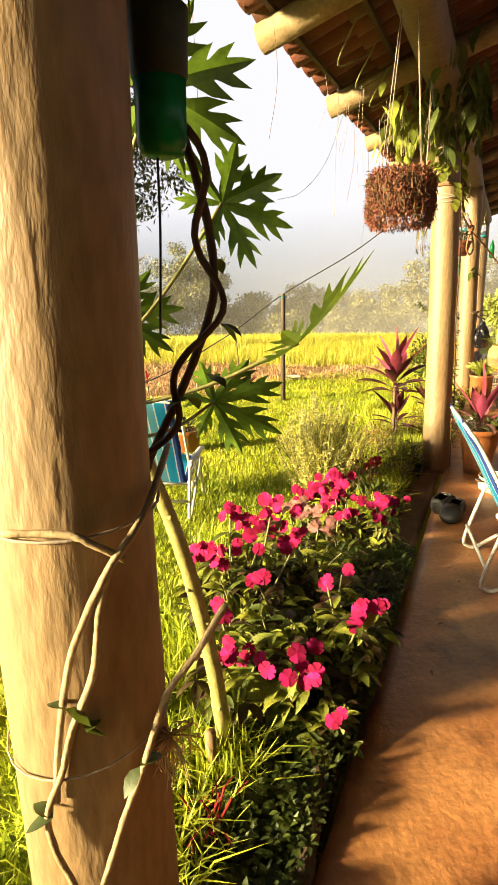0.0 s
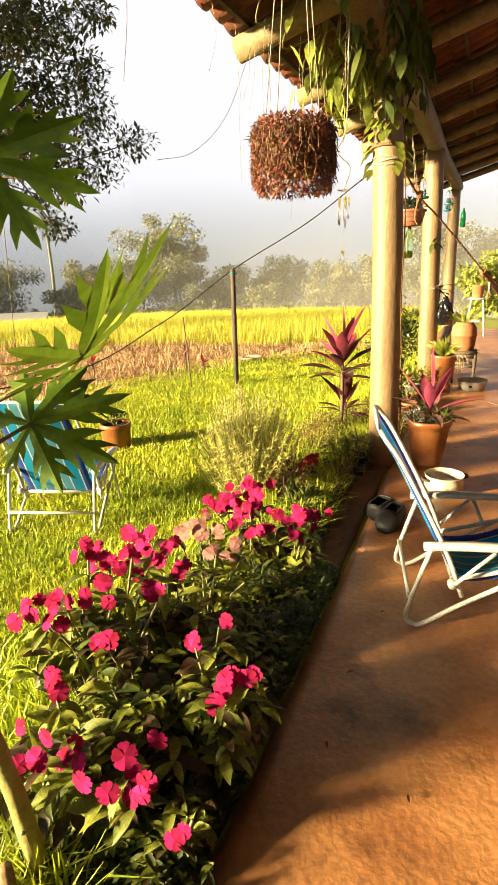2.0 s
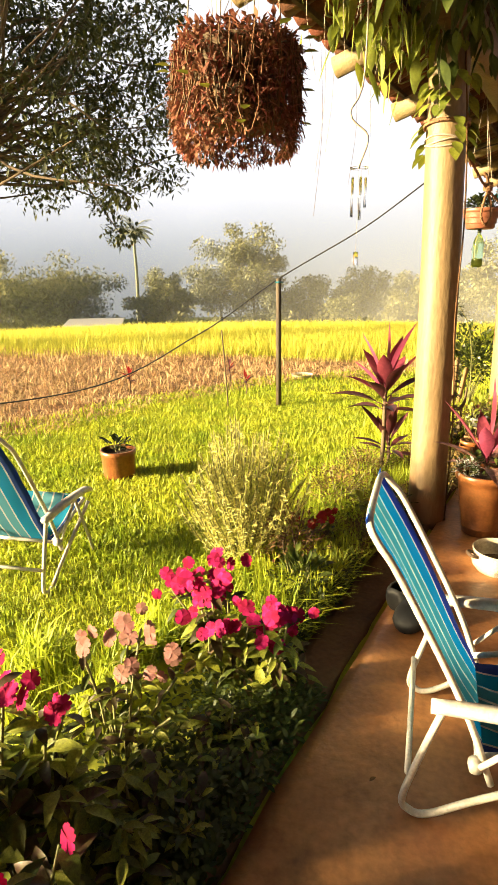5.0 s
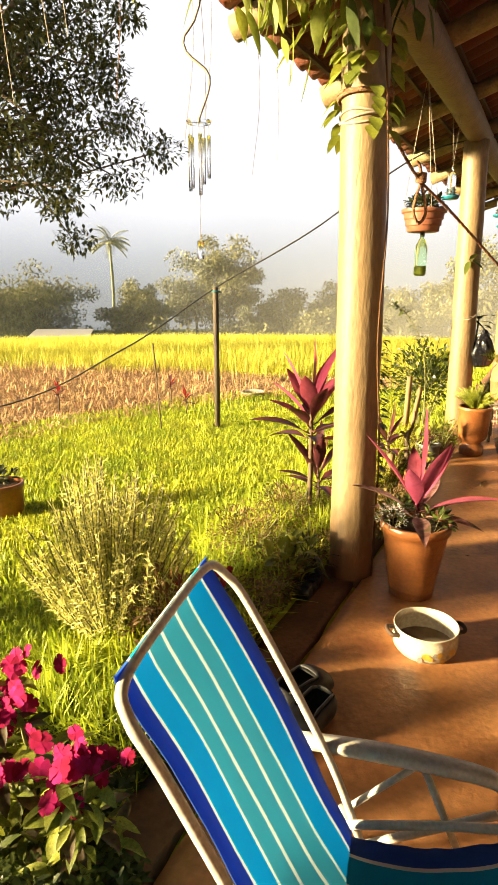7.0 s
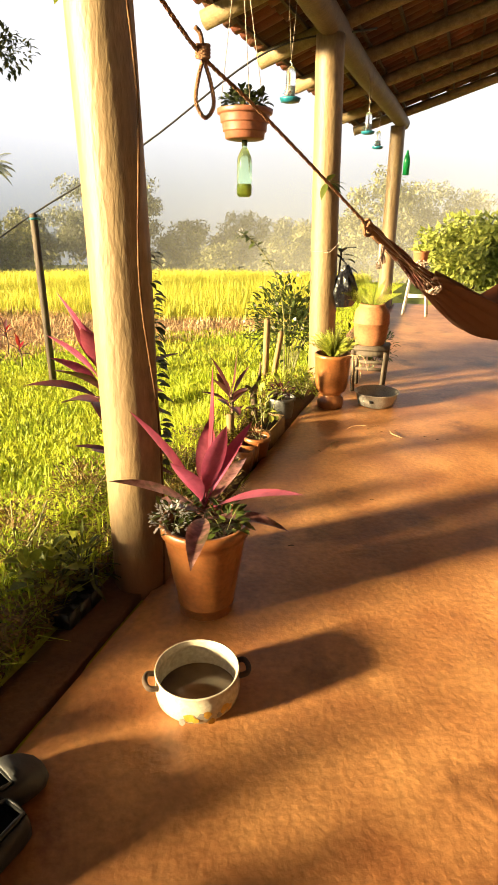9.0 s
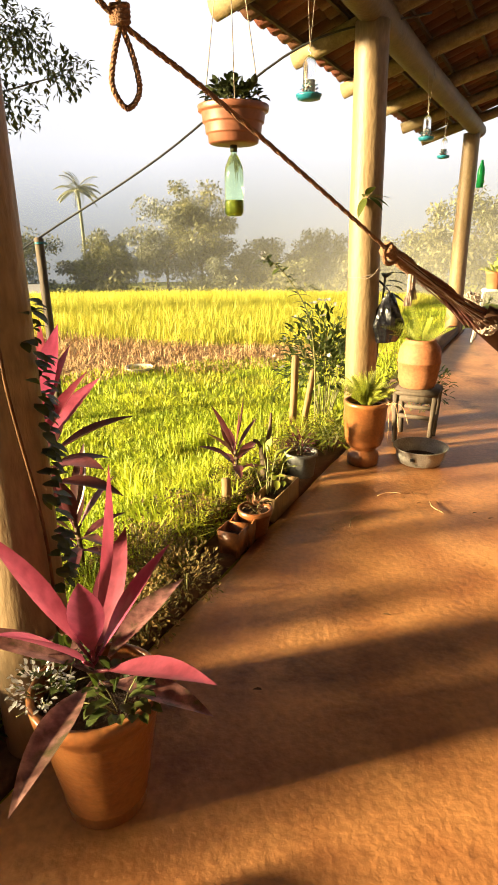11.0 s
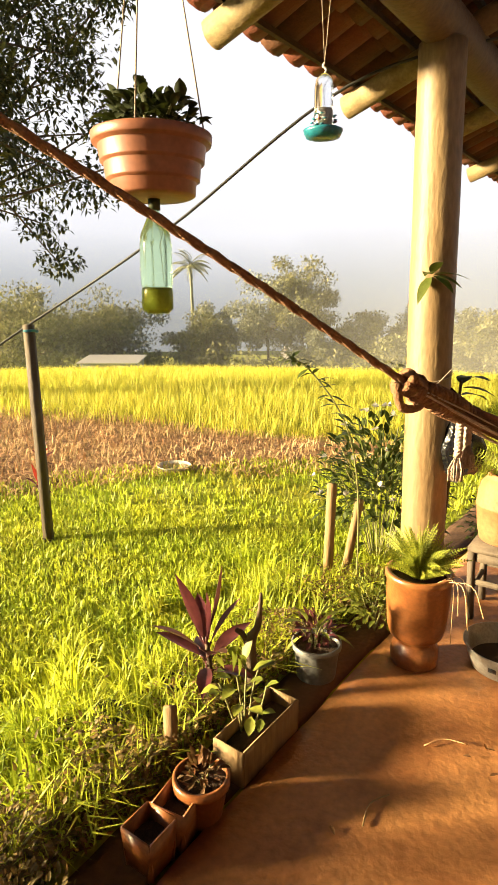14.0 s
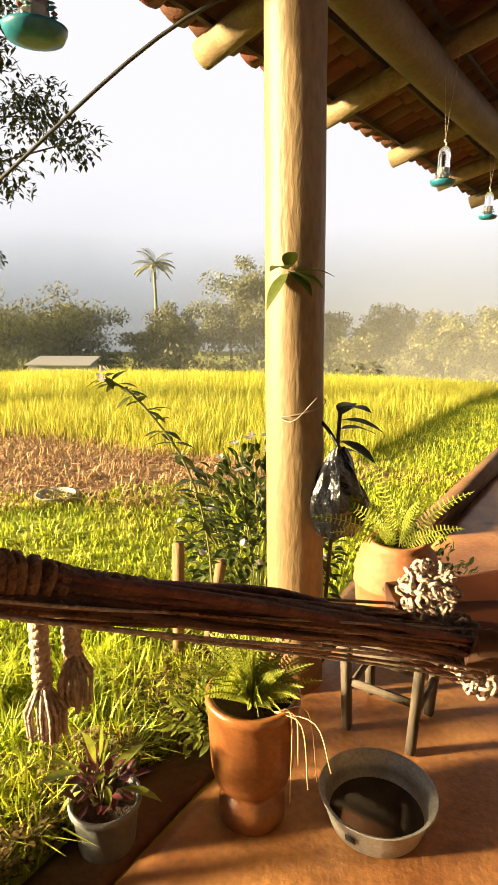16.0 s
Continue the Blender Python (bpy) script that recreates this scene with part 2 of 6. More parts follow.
M_FERN = material("fern_leaf", (0.34, 0.37, 0.045), (0.22, 0.26, 0.03), rough=0.5, scale=12, fine=50, bump=0, island=0.3, leaf=0.4)
M_TEAL = material("teal_plastic", (0.0128, 0.154, 0.218), rough=0.35, scale=8, fine=60, bump=0.03)
M_GREENPLASTIC = material("green_plastic", (0.0192, 0.384, 0.115), (0.0128, 0.32, 0.0896), rough=0.25, scale=6, fine=30, bump=0.02, leaf=0.55)
M_BOTTLE = clear("bottle_plastic", (0.72, 0.95, 0.62), rough=0.12, ior=1.15)
M_CLEARPLASTIC = clear("clear_plastic", (0.95, 0.96, 0.96), rough=0.2, ior=1.2)
M_LIQUID = material("yellow_liquid", (0.397, 0.397, 0.0768), rough=0.2, scale=8, fine=30, bump=0, leaf=0.5)
M_SHED = material("painted_sheet", (0.352, 0.397, 0.435), (0.288, 0.32, 0.352), rough=0.6, scale=1, fine=8, bump=0.1)
BLUE, WHITE_, TURQ, TEAL_ = (0.03, 0.09, 0.38), (0.60, 0.62, 0.64), (0.004, 0.32, 0.56), (0.10, 0.36, 0.48)
M_STRIPES = stripes("striped_fabric", [(0.10, BLUE), (0.02, WHITE_), (0.15, TURQ), (0.02, WHITE_), (0.12, TEAL_), (0.02, WHITE_), (0.14, TEAL_), (0.02, WHITE_), (0.12, TEAL_), (0.02, WHITE_), (0.15, TURQ), (0.02, WHITE_), (0.10, BLUE)], 0.46)



for m_ in (M_PINK, M_PALEPINK, M_RED):
    petal_bsdf = m_.node_tree.nodes["Principled BSDF"]
    petal_bsdf.inputs["Roughness"].default_value, petal_bsdf.inputs["Specular IOR Level"].default_value = 0.9, 0.1


def muddy_foot(m, z0, z1, colour):
    """Splashed mud that ends in an uneven line above the foot of a post."""
    nt = m.node_tree
    N, L = nt.nodes.new, nt.links.new
    tc, sep, ns = N("ShaderNodeTexCoord"), N("ShaderNodeSeparateXYZ"), N("ShaderNodeTexNoise")
    ns.inputs["Scale"].default_value, ns.inputs["Detail"].default_value = 9, 5
    L(tc.outputs["Object"], sep.inputs[0])
    L(tc.outputs["Object"], ns.inputs["Vector"])
    add, mr, mx = N("ShaderNodeMath"), N("ShaderNodeMapRange"), N("ShaderNodeMix")
    add.operation = "MULTIPLY_ADD"
    add.inputs[1].default_value = -0.35
    L(ns.outputs["Fac"], add.inputs[0])
    L(sep.outputs["Z"], add.inputs[2])
    mr.inputs[1].default_value, mr.inputs[2].default_value, mr.inputs[3].default_value, mr.inputs[4].default_value = z0 - 0.17, z1 - 0.17, 0.85, 0.0
    L(add.outputs[0], mr.inputs[0])
    mx.data_type = "RGBA"
    b = nt.nodes["Principled BSDF"]
    was = b.inputs["Base Color"].links[0].from_socket
    L(mr.outputs[0], mx.inputs[0])
    L(was, mx.inputs[6])
    mx.inputs[7].default_value = (*colour, 1)
    L(mx.outputs[2], b.inputs["Base Color"])


muddy_foot(M_LOG, 0.22, 0.36, (0.19, 0.08, 0.028))

# ---- mesh tools ----
Z = Vector((0, 0, 1))


class MB:
    """Gathers vertices and faces for one mesh."""

    def __init__(self):
        self.v, self.f = [], []

    def add(self, verts, faces):
        k = len(self.v)
        self.v.extend(tuple(p) for p in verts)
        self.f.extend(tuple(i + k for i in q) for q in faces)
        return self

    def tube(self, pts, r, n=8, caps=True, rough=0.0):
        pts = [Vector(p) for p in pts]
        rs = r if isinstance(r, (list, tuple)) else [r] * len(pts)
        up = None
        vs, fs = [], []
        for i, p in enumerate(pts):
            d = (pts[min(i + 1, len(pts) - 1)] - pts[max(i - 1, 0)]).normalized()
            if up is None:
                up = d.orthogonal().normalized()
            up = (up - d * up.dot(d)).normalized()
            s = d.cross(up)
            for k in range(n):
                a = 2 * math.pi * k / n
                q = rs[i] * (1 + (random.uniform(-rough, rough) if rough else 0))
                vs.append(p + (up * math.cos(a) + s * math.sin(a)) * q)
        for i in range(len(pts) - 1):
            for k in range(n):
                fs.append((i * n + k, i * n + (k + 1) % n, (i + 1) * n + (k + 1) % n, (i + 1) * n + k))
        if caps:
            fs.append(tuple(range(n - 1, -1, -1)))
            fs.append(tuple((len(pts) - 1) * n + k for k in range(n)))
        return self.add(vs, fs)

    def lathe(self, profile, n=28, at=(0, 0, 0), wobble=0.0):
        at = Vector(at)
        vs, fs = [], []
        for r, z in profile:
            for k in range(n):
                a = 2 * math.pi * k / n
                q = r * (1 + wobble * math.sin(2 * a + 1))
                vs.append(at + Vector((q * math.cos(a), q * math.sin(a), z)))
        for i in range(len(profile) - 1):
            for k in range(n):
                fs.append((i * n + k, i * n + (k + 1) % n, (i + 1) * n + (k + 1) % n, (i + 1) * n + k))
        return self.add(vs, fs)

    def box(self, m, size, bevel=0.0):
        bm = bmesh.new()
        bmesh.ops.create_cube(bm, size=1)
        for w in bm.verts:
            w.co = Vector((w.co.x * size[0], w.co.y * size[1], w.co.z * size[2]))
        if bevel:
            bmesh.ops.bevel(bm, geom=list(bm.edges), offset=bevel, segments=2, affect="EDGES")
        bm.verts.index_update()
        self.add([m @ w.co for w in bm.verts], [[w.index for w in q.verts] for q in bm.faces])
        bm.free()
        return self

    def blade(self, base, d, width, length, droop=0.3, n=4, fold=0.15, side=None, sharp=1.0, full=0.4):
        """A leaf strip that bends downwards, with a folded midrib; widest at the fraction full of its length."""
        base, d = Vector(base), Vector(d).normalized()
        side = (side or d.cross(Z if abs(d.z) < 0.95 else Vector((1, 0, 0)))).normalized()
        vs, fs = [base], []
        p, step = base.copy(), length / n
        for i in range(1, n + 1):
            p = p + d * step
            nrm = side.cross(d).normalized()
            t = i / n
            if i < n:
                w = width * 0.5 * (math.sin(math.pi * min(1, t / (2 * full)) if t < full else math.pi / 2 + math.pi / 2 * (t - full) / (1 - full)) ** sharp)
                vs += [p - side * w + nrm * w * fold, p, p + side * w + nrm * w * fold]
            else:
                vs.append(p)
            d = (d - Z * droop * step / max(length, 1e-6)).normalized()
        fs += [(0, 1, 2), (0, 2, 3)] if n > 1 else []
        for i in range(n - 2):
            a = 1 + 3 * i
            fs += [(a, a + 3, a + 4, a + 1), (a + 1, a + 4, a + 5, a + 2)]
        if n > 1:
            a, e = 1 + 3 * (n - 2), len(vs) - 1
            fs += [(a, e, a + 1), (a + 1, e, a + 2)]
        return self.add(vs, fs)

    def mesh(self, name, mats, smooth=True):
        me = bpy.data.meshes.new(name)
        me.from_pydata(self.v, [], self.f)
        for m in mats if isinstance(mats, (list, tuple)) else [mats]:
            me.materials.append(m)
        if smooth:
            me.shade_smooth()
        me.update()
        return me


def thing(name, at, label, category, group="", kind=""):
    ob = new(name)
    ob.empty_display_size = 0.1
    ob.location = at
    return tagged(ob, label, category, group, kind)


def part(name, mb, mat, parent=None, label="", smooth=True, at=None):
    """Links one mesh as a part; its coordinates are the parent's own."""
    ob = new(name, mb.mesh(name, mat, smooth))
    if parent is not None:
        ob.parent = parent
    if at is not None:
        ob.location = at
    return tagged(ob, label)


def bend(pts, n=6):
    """A smooth line through a few points."""
    pts = [Vector(p) for p in pts]
    if len(pts) < 3:
        return pts
    ext = [pts[0] * 2 - pts[1]] + pts + [pts[-1] * 2 - pts[-2]]
    out = []
    for i in range(1, len(ext) - 2):
        a, b, c, d = ext[i - 1:i + 3]
        for k in range(n):
            t = k / n
            out.append(0.5 * ((2 * b) + (c - a) * t + (2 * a - 5 * b + 4 * c - d) * t * t + (3 * b - a - 3 * c + d) * t ** 3))
    return out + [pts[-1]]


def rnd_dir(lo=-1.0, hi=1.0):
    a, z = random.uniform(0, 2 * math.pi), random.uniform(lo, hi)
    s = math.sqrt(max(0, 1 - z * z))
    return Vector((s * math.cos(a), s * math.sin(a), z))


# ---- plan: the veranda runs along LONG; INTO points under its roof ----
ORIGIN = Vector((1.70, 5.37, 0))
LONG, INTO = Vector((0.344, 0.939, 0)), Vector((0.939, -0.344, 0))


def at_uv(u, v, z=0.0):
    return ORIGIN + LONG * u + INTO * v + Z * z


def uv_of(x, y):
    d = Vector((x, y, 0)) - ORIGIN
    return d.dot(LONG), d.dot(INTO)


def smooth01(x):
    x = max(0.0, min(1.0, x))
    return x * x * (3 - 2 * x)


def ground_height(x, y):
    u, v = uv_of(x, y)
    far = math.hypot(x - 1.5, y - 4)
    h = -0.05 if v < 0.2 else -0.16
    h += 0.03 * noise.noise((x * 0.5, y * 0.5, 0)) if v < 0 else 0
    drop = -4.6 * smooth01((far - 12) / 38) - 14 * smooth01((far - 60) / 150)
    return h + drop + (0.3 * noise.noise((x * 0.05, y * 0.05, 3)) * smooth01((far - 14) / 30))


def soil_edge(x, y):
    """Below 0: lawn; 0 to 1: mulched soil; above 1: meadow."""
    near = 11.9
    for (x0, y0), (x1, y1) in (((2.2, 11.7), (0.86, 11.1)), ((0.86, 11.1), (-0.5, 10.2)), ((-0.5, 10.2), (-2.6, 7.6)), ((-2.6, 7.6), (-6.0, 5.6)), ((-6.0, 5.6), (-14.0, 3.0))):
        if x1 <= x <= x0:
            near = y1 + (y0 - y1) * (x - x1) / (x0 - x1)
    near += 0.7 * noise.noise((x * 0.6, y * 0.6, 9)) + 0.25 * noise.noise((x * 2.1, y * 2.1, 4))
    far = 12.6 + 0.5 * noise.noise((x * 0.4, 0, 2))
    return (y - near) / max(0.6, far - near)


# ---- ground ----
xs = sorted(set([-1500, -700, -350, -200, -130, -90, -65] + [-50 + 2.5 * i for i in range(41)] + [-10 + 0.25 * i for i in range(73)] + [65, 90, 130, 200, 350, 700, 1500]))
ys = sorted(set([-1500, -600, -250, -120, -60, -40] + [-30 + 3 * i for i in range(32)] + [-3 + 0.25 * i for i in range(93)] + [90, 130, 200, 350, 700, 1500]))
g = MB()
g.add([(x, y, ground_height(x, y)) for y in ys for x in xs], [(j * len(xs) + i, j * len(xs) + i + 1, (j + 1) * len(xs) + i + 1, (j + 1) * len(xs) + i) for j in range(len(ys) - 1) for i in range(len(xs) - 1)])


def ground_material():
    m = material("turf", (0.42, 0.43, 0.04), (0.30, 0.33, 0.03), rough=0.95, scale=1.5, fine=40, bump=0.5, c=(0.12, 0.12, 0.036))
    nt = m.node_tree
    N, L = nt.nodes.new, nt.links.new
    # a bed of bare reddish soil and straw between lawn and meadow
    geo, both = N("ShaderNodeNewGeometry"), N("ShaderNodeAttribute")
    both.attribute_name = "bed"
    soil = N("ShaderNodeTexNoise")
    soil.inputs["Scale"].default_value, soil.inputs["Detail"].default_value = 14, 8
    L(geo.outputs["Position"], soil.inputs["Vector"])
    sr = N("ShaderNodeValToRGB")
    sr.color_ramp.elements[0].position, sr.color_ramp.elements[1].position = 0.35, 0.65
    sr.color_ramp.elements[0].color, sr.color_ramp.elements[1].color = (0.19, 0.085, 0.042, 1), (0.42, 0.26, 0.13, 1)
    L(soil.outputs["Fac"], sr.inputs[0])
    bsdf = nt.nodes["Principled BSDF"]
    was = bsdf.inputs["Base Color"].links[0].from_socket
    mx = N("ShaderNodeMix")
    mx.data_type = "RGBA"
    L(both.outputs["Fac"], mx.inputs[0])
    L(was, mx.inputs[6])
    L(sr.outputs[0], mx.inputs[7])
    L(mx.outputs[2], bsdf.inputs["Base Color"])
    return m


ground = part("ground", g, ground_material())
bed = ground.data.attributes.new("bed", "FLOAT", "POINT")
for i, p in enumerate(g.v):
    e = soil_edge(p[0], p[1])
    bed.data[i].value = smooth01((e + 0.15) / 0.2) * smooth01((1.25 - e) / 0.3) if math.hypot(p[0], p[1]) < 30 else 0.0
tagged(ground, "grassy ground falling away beyond a meadow", "ground", kind="structure")

# ---- far hills: glowing backdrop with painted mist ----


def hills():
    m = bpy.data.materials.new("hill_painted_mist")
    m.use_nodes = True
    nt = m.node_tree
    N, L = nt.nodes.new, nt.links.new
    geo, sep = N("ShaderNodeNewGeometry"), N("ShaderNodeSeparateXYZ")
    L(geo.outputs["Position"], sep.inputs[0])
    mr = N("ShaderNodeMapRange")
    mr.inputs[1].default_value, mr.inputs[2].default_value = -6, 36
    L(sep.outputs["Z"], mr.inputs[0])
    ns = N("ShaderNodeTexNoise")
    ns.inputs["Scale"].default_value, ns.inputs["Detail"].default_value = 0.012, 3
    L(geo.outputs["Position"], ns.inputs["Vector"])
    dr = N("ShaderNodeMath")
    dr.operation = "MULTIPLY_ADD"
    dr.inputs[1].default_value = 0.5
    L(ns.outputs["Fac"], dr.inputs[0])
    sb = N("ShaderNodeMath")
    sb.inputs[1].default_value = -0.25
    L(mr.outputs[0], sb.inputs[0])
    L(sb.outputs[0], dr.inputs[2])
    # mist painted in: grey low down, paling upwards to the sky colour
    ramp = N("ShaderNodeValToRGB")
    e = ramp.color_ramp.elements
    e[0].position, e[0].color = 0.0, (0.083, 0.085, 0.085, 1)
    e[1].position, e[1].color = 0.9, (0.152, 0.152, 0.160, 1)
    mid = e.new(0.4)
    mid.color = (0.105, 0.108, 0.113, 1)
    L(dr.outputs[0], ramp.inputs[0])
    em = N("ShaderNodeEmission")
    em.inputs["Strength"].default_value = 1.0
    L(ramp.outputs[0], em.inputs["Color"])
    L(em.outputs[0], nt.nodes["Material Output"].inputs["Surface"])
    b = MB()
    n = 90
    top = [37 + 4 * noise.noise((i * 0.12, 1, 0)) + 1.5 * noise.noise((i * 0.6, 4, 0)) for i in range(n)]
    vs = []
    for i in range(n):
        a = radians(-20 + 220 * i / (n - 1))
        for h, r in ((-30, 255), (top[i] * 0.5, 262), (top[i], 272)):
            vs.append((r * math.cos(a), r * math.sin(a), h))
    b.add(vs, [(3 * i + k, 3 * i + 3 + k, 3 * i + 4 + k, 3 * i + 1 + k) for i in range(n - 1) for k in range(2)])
    tagged(part("backdrop", b, m), "glowing pale grey hill backdrop with painted morning mist", "hills", kind="structure")



def mist_sheet():
    """Painted mist: a wide curved see-through white sheet before the far trees, fading upwards."""
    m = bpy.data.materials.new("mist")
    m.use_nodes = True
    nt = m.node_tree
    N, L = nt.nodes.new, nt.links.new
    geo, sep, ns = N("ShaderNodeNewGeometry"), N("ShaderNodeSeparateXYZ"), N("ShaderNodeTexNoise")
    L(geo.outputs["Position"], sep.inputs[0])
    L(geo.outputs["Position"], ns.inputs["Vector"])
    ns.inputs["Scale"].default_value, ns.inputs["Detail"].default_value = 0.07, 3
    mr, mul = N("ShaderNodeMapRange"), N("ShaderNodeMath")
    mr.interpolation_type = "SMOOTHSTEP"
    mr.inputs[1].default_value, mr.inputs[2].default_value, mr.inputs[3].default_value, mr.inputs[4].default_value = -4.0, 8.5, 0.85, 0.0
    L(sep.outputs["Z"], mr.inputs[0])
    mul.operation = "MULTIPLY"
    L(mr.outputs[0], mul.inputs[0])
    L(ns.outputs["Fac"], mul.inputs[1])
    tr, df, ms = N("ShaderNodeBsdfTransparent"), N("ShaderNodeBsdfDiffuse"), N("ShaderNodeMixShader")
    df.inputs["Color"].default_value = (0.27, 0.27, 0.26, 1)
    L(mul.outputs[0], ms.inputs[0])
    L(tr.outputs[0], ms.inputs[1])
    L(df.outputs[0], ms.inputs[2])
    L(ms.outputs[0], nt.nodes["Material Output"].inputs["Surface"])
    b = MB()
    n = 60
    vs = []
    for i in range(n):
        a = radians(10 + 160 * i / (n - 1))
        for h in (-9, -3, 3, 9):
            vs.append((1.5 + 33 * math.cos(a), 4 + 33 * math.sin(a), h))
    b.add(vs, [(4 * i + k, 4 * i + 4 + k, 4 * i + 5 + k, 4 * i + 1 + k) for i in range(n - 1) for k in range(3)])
    tagged(part("mist", b, m), "see-through white sheet painted as thin morning mist before the trees", "mist", kind="structure")


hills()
mist_sheet()

# ---- veranda floor, kerb, house wall ----


def slab(u0, u1, v0, v1, z0, z1, nu, nv, amp, edge=0.0):
    b = MB()
    vs = []
    for j in range(nv + 1):
        for i in range(nu + 1):
            u, v = u0 + (u1 - u0) * i / nu, v0 + (v1 - v0) * j / nv
            p = at_uv(u, v + (edge * noise.noise((u * 2.2, 0, 7)) if j == 0 else 0))
            z = z1 + amp * noise.noise((p.x * 1.3, p.y * 1.3, 2)) - (0.012 if j in (0,) else 0)
            vs.append((p.x, p.y, z))
    w = nu + 1
    fs = [(j * w + i, j * w + i + 1, (j + 1) * w + i + 1, (j + 1) * w + i) for j in range(nv) for i in range(nu)]
    k = len(vs)
    rim = [i for i in range(w)] + [j * w + nu for j in range(1, nv + 1)] + [nv * w + i for i in range(nu - 1, -1, -1)] + [j * w for j in range(nv - 1, 0, -1)]
    vs += [(vs[i][0], vs[i][1], z0) for i in rim]
    n = len(rim)
    fs += [(rim[i], k + i, k + (i + 1) % n, rim[(i + 1) % n]) for i in range(n)]
    return b.add(vs, fs)


floor = part("floor", slab(-9, 9.6, 0.12, 3.6, -0.15, 0.0, 260, 50, 0.006, 0.02), M_FLOOR)
tagged(floor, "worn reddish-brown cement veranda floor, stained and dusty", "floor", kind="structure")
kerb = part("kerb", slab(-6.5, 5.6, -0.13, 0.085, -0.15, -0.022, 150, 4, 0.012, 0.03), M_KERB)
tagged(kerb, "rough earth-stained cement strip along the veranda edge", "kerb", kind="structure")
kb = MB()
kb.box(Matrix.LocRotScale(at_uv(7.6, 0.02, 0.03), Matrix((LONG, -INTO, Z)).transposed().to_quaternion(), None), (4.0, 0.16, 0.16), 0.02)
tagged(part("kerb", kb, M_KERB), "raised earthy kerb along the far veranda edge", "kerb", kind="structure")
wl = MB()
wl.box(Matrix.LocRotScale(at_uv(-1.0, 3.7, 1.6), Matrix((LONG, -INTO, Z)).transposed().to_quaternion(), None), (17, 0.18, 3.5))
tagged(part("wall_house", wl, M_WALL, smooth=False), "plain plastered house wall behind the veranda", "wall", kind="structure")

# added wall behind the camera, out of view: blocks sky light into the veranda
we = MB()
we.box(Matrix.LocRotScale(at_uv(-7.3, 1.95, 1.6), Matrix((LONG, -INTO, Z)).transposed().to_quaternion(), None), (0.18, 3.32, 3.5))
tagged(part("wall_end", we, M_WALL, smooth=False), "added plain wall out of view, keeping sky light off the veranda", "wall", kind="structure")

# ---- veranda roof: posts, beam, rafters, battens ----
SLOPE = 0.31
RAFTER_Z = 3.06          # rafter axis over the post line


def log_mesh(h, r0, r1, lean=(0, 0), seed=0, flare=0.0):
    random.seed(seed)
    b = MB()
    n, m = 36, 30
    vs, fs = [], []
    for i in range(m + 1):
        t = i / m
        r = r0 + (r1 - r0) * t + flare * math.exp(-t * 14)
        cx, cy = lean[0] * t + 0.008 * noise.noise((t * 3, seed, 0)), lean[1] * t + 0.008 * noise.noise((t * 3, seed, 9))
        for k in range(n):
            a = 2 * math.pi * k / n
            q = r * (1 + 0.035 * noise.noise((math.cos(a) * 1.5, math.sin(a) * 1.5, t * 4 + seed)) + 0.015 * noise.noise((math.cos(a) * 5, math.sin(a) * 5, t * 9 + seed)))
            vs.append((cx + q * math.cos(a), cy + q * math.sin(a), h * t))
    for i in range(m):
        for k in range(n):
            fs.append((i * n + k, i * n + (k + 1) % n, (i + 1) * n + (k + 1) % n, (i + 1) * n + k))
    fs.append(tuple(m * n + k for k in range(n)))
    return b.add(vs, fs)


POSTS = [((-0.095, 0.783), 0.128, 0.121, 1, (0, 0)), ((1.735, 5.36), 0.120, 0.116, 2, (-0.058, 0.12)), ((2.985, 8.665), 0.124, 0.117, 3, (-0.072, 0.03)), ((4.84, 13.95), 0.124, 0.118, 4, (-0.05, -0.05))]
for (x, y), r0, r1, seed, lean in POSTS:
    base = ground_height(x, y) - 0.05
    post = thing("wooden_post", (x, y, base), "pale varnished round log post holding the veranda roof", "post", "veranda posts", "")
    part("log", log_mesh(2.90 - base, r0, r1, lean, seed=seed, flare=0.015 if seed == 1 else 0.006), M_LOG, post)
    if seed == 2:
        w = MB()
        for z in (2.33, 2.348, 2.37):
            w.tube([(0.121 * math.cos(a) - 0.048, 0.121 * math.sin(a) + 0.098, z - base + 0.012 * math.sin(a * 2 + z * 90)) for a in [2 * math.pi * k / 24 for k in range(25)]], 0.006, 6)
        part("wire_binding", w, M_STRING, post, "thin wire wound round the log")
    if seed == 3:
        w = MB()
        w.tube([(0.125 * math.cos(a) - 0.031, 0.125 * math.sin(a) + 0.013, 1.26 - base + 0.03 * math.sin(a + 1)) for a in [2 * math.pi * k / 24 for k in range(25)]], 0.0025, 5)
        w.tube(bend([(-0.14, -0.02, 1.26 - base), (-0.02, -0.16, 1.23 - base), (0.08, -0.17, 1.33 - base)]), 0.002, 5)
        part("wire_binding", w, M_STRING, post, "thin wire wound round the log")

roof = thing("veranda_roof", at_uv(0, 0, 2.9), "clay-tiled veranda roof on round log rafters, seen from below", "roof", kind="structure")
RO = roof.location.copy()


def roof_part(name, b, mat, label="", smooth=True):
    b.v = [tuple(Vector(p) - RO) for p in b.v]
    return part(name, b, mat, roof, label, smooth)


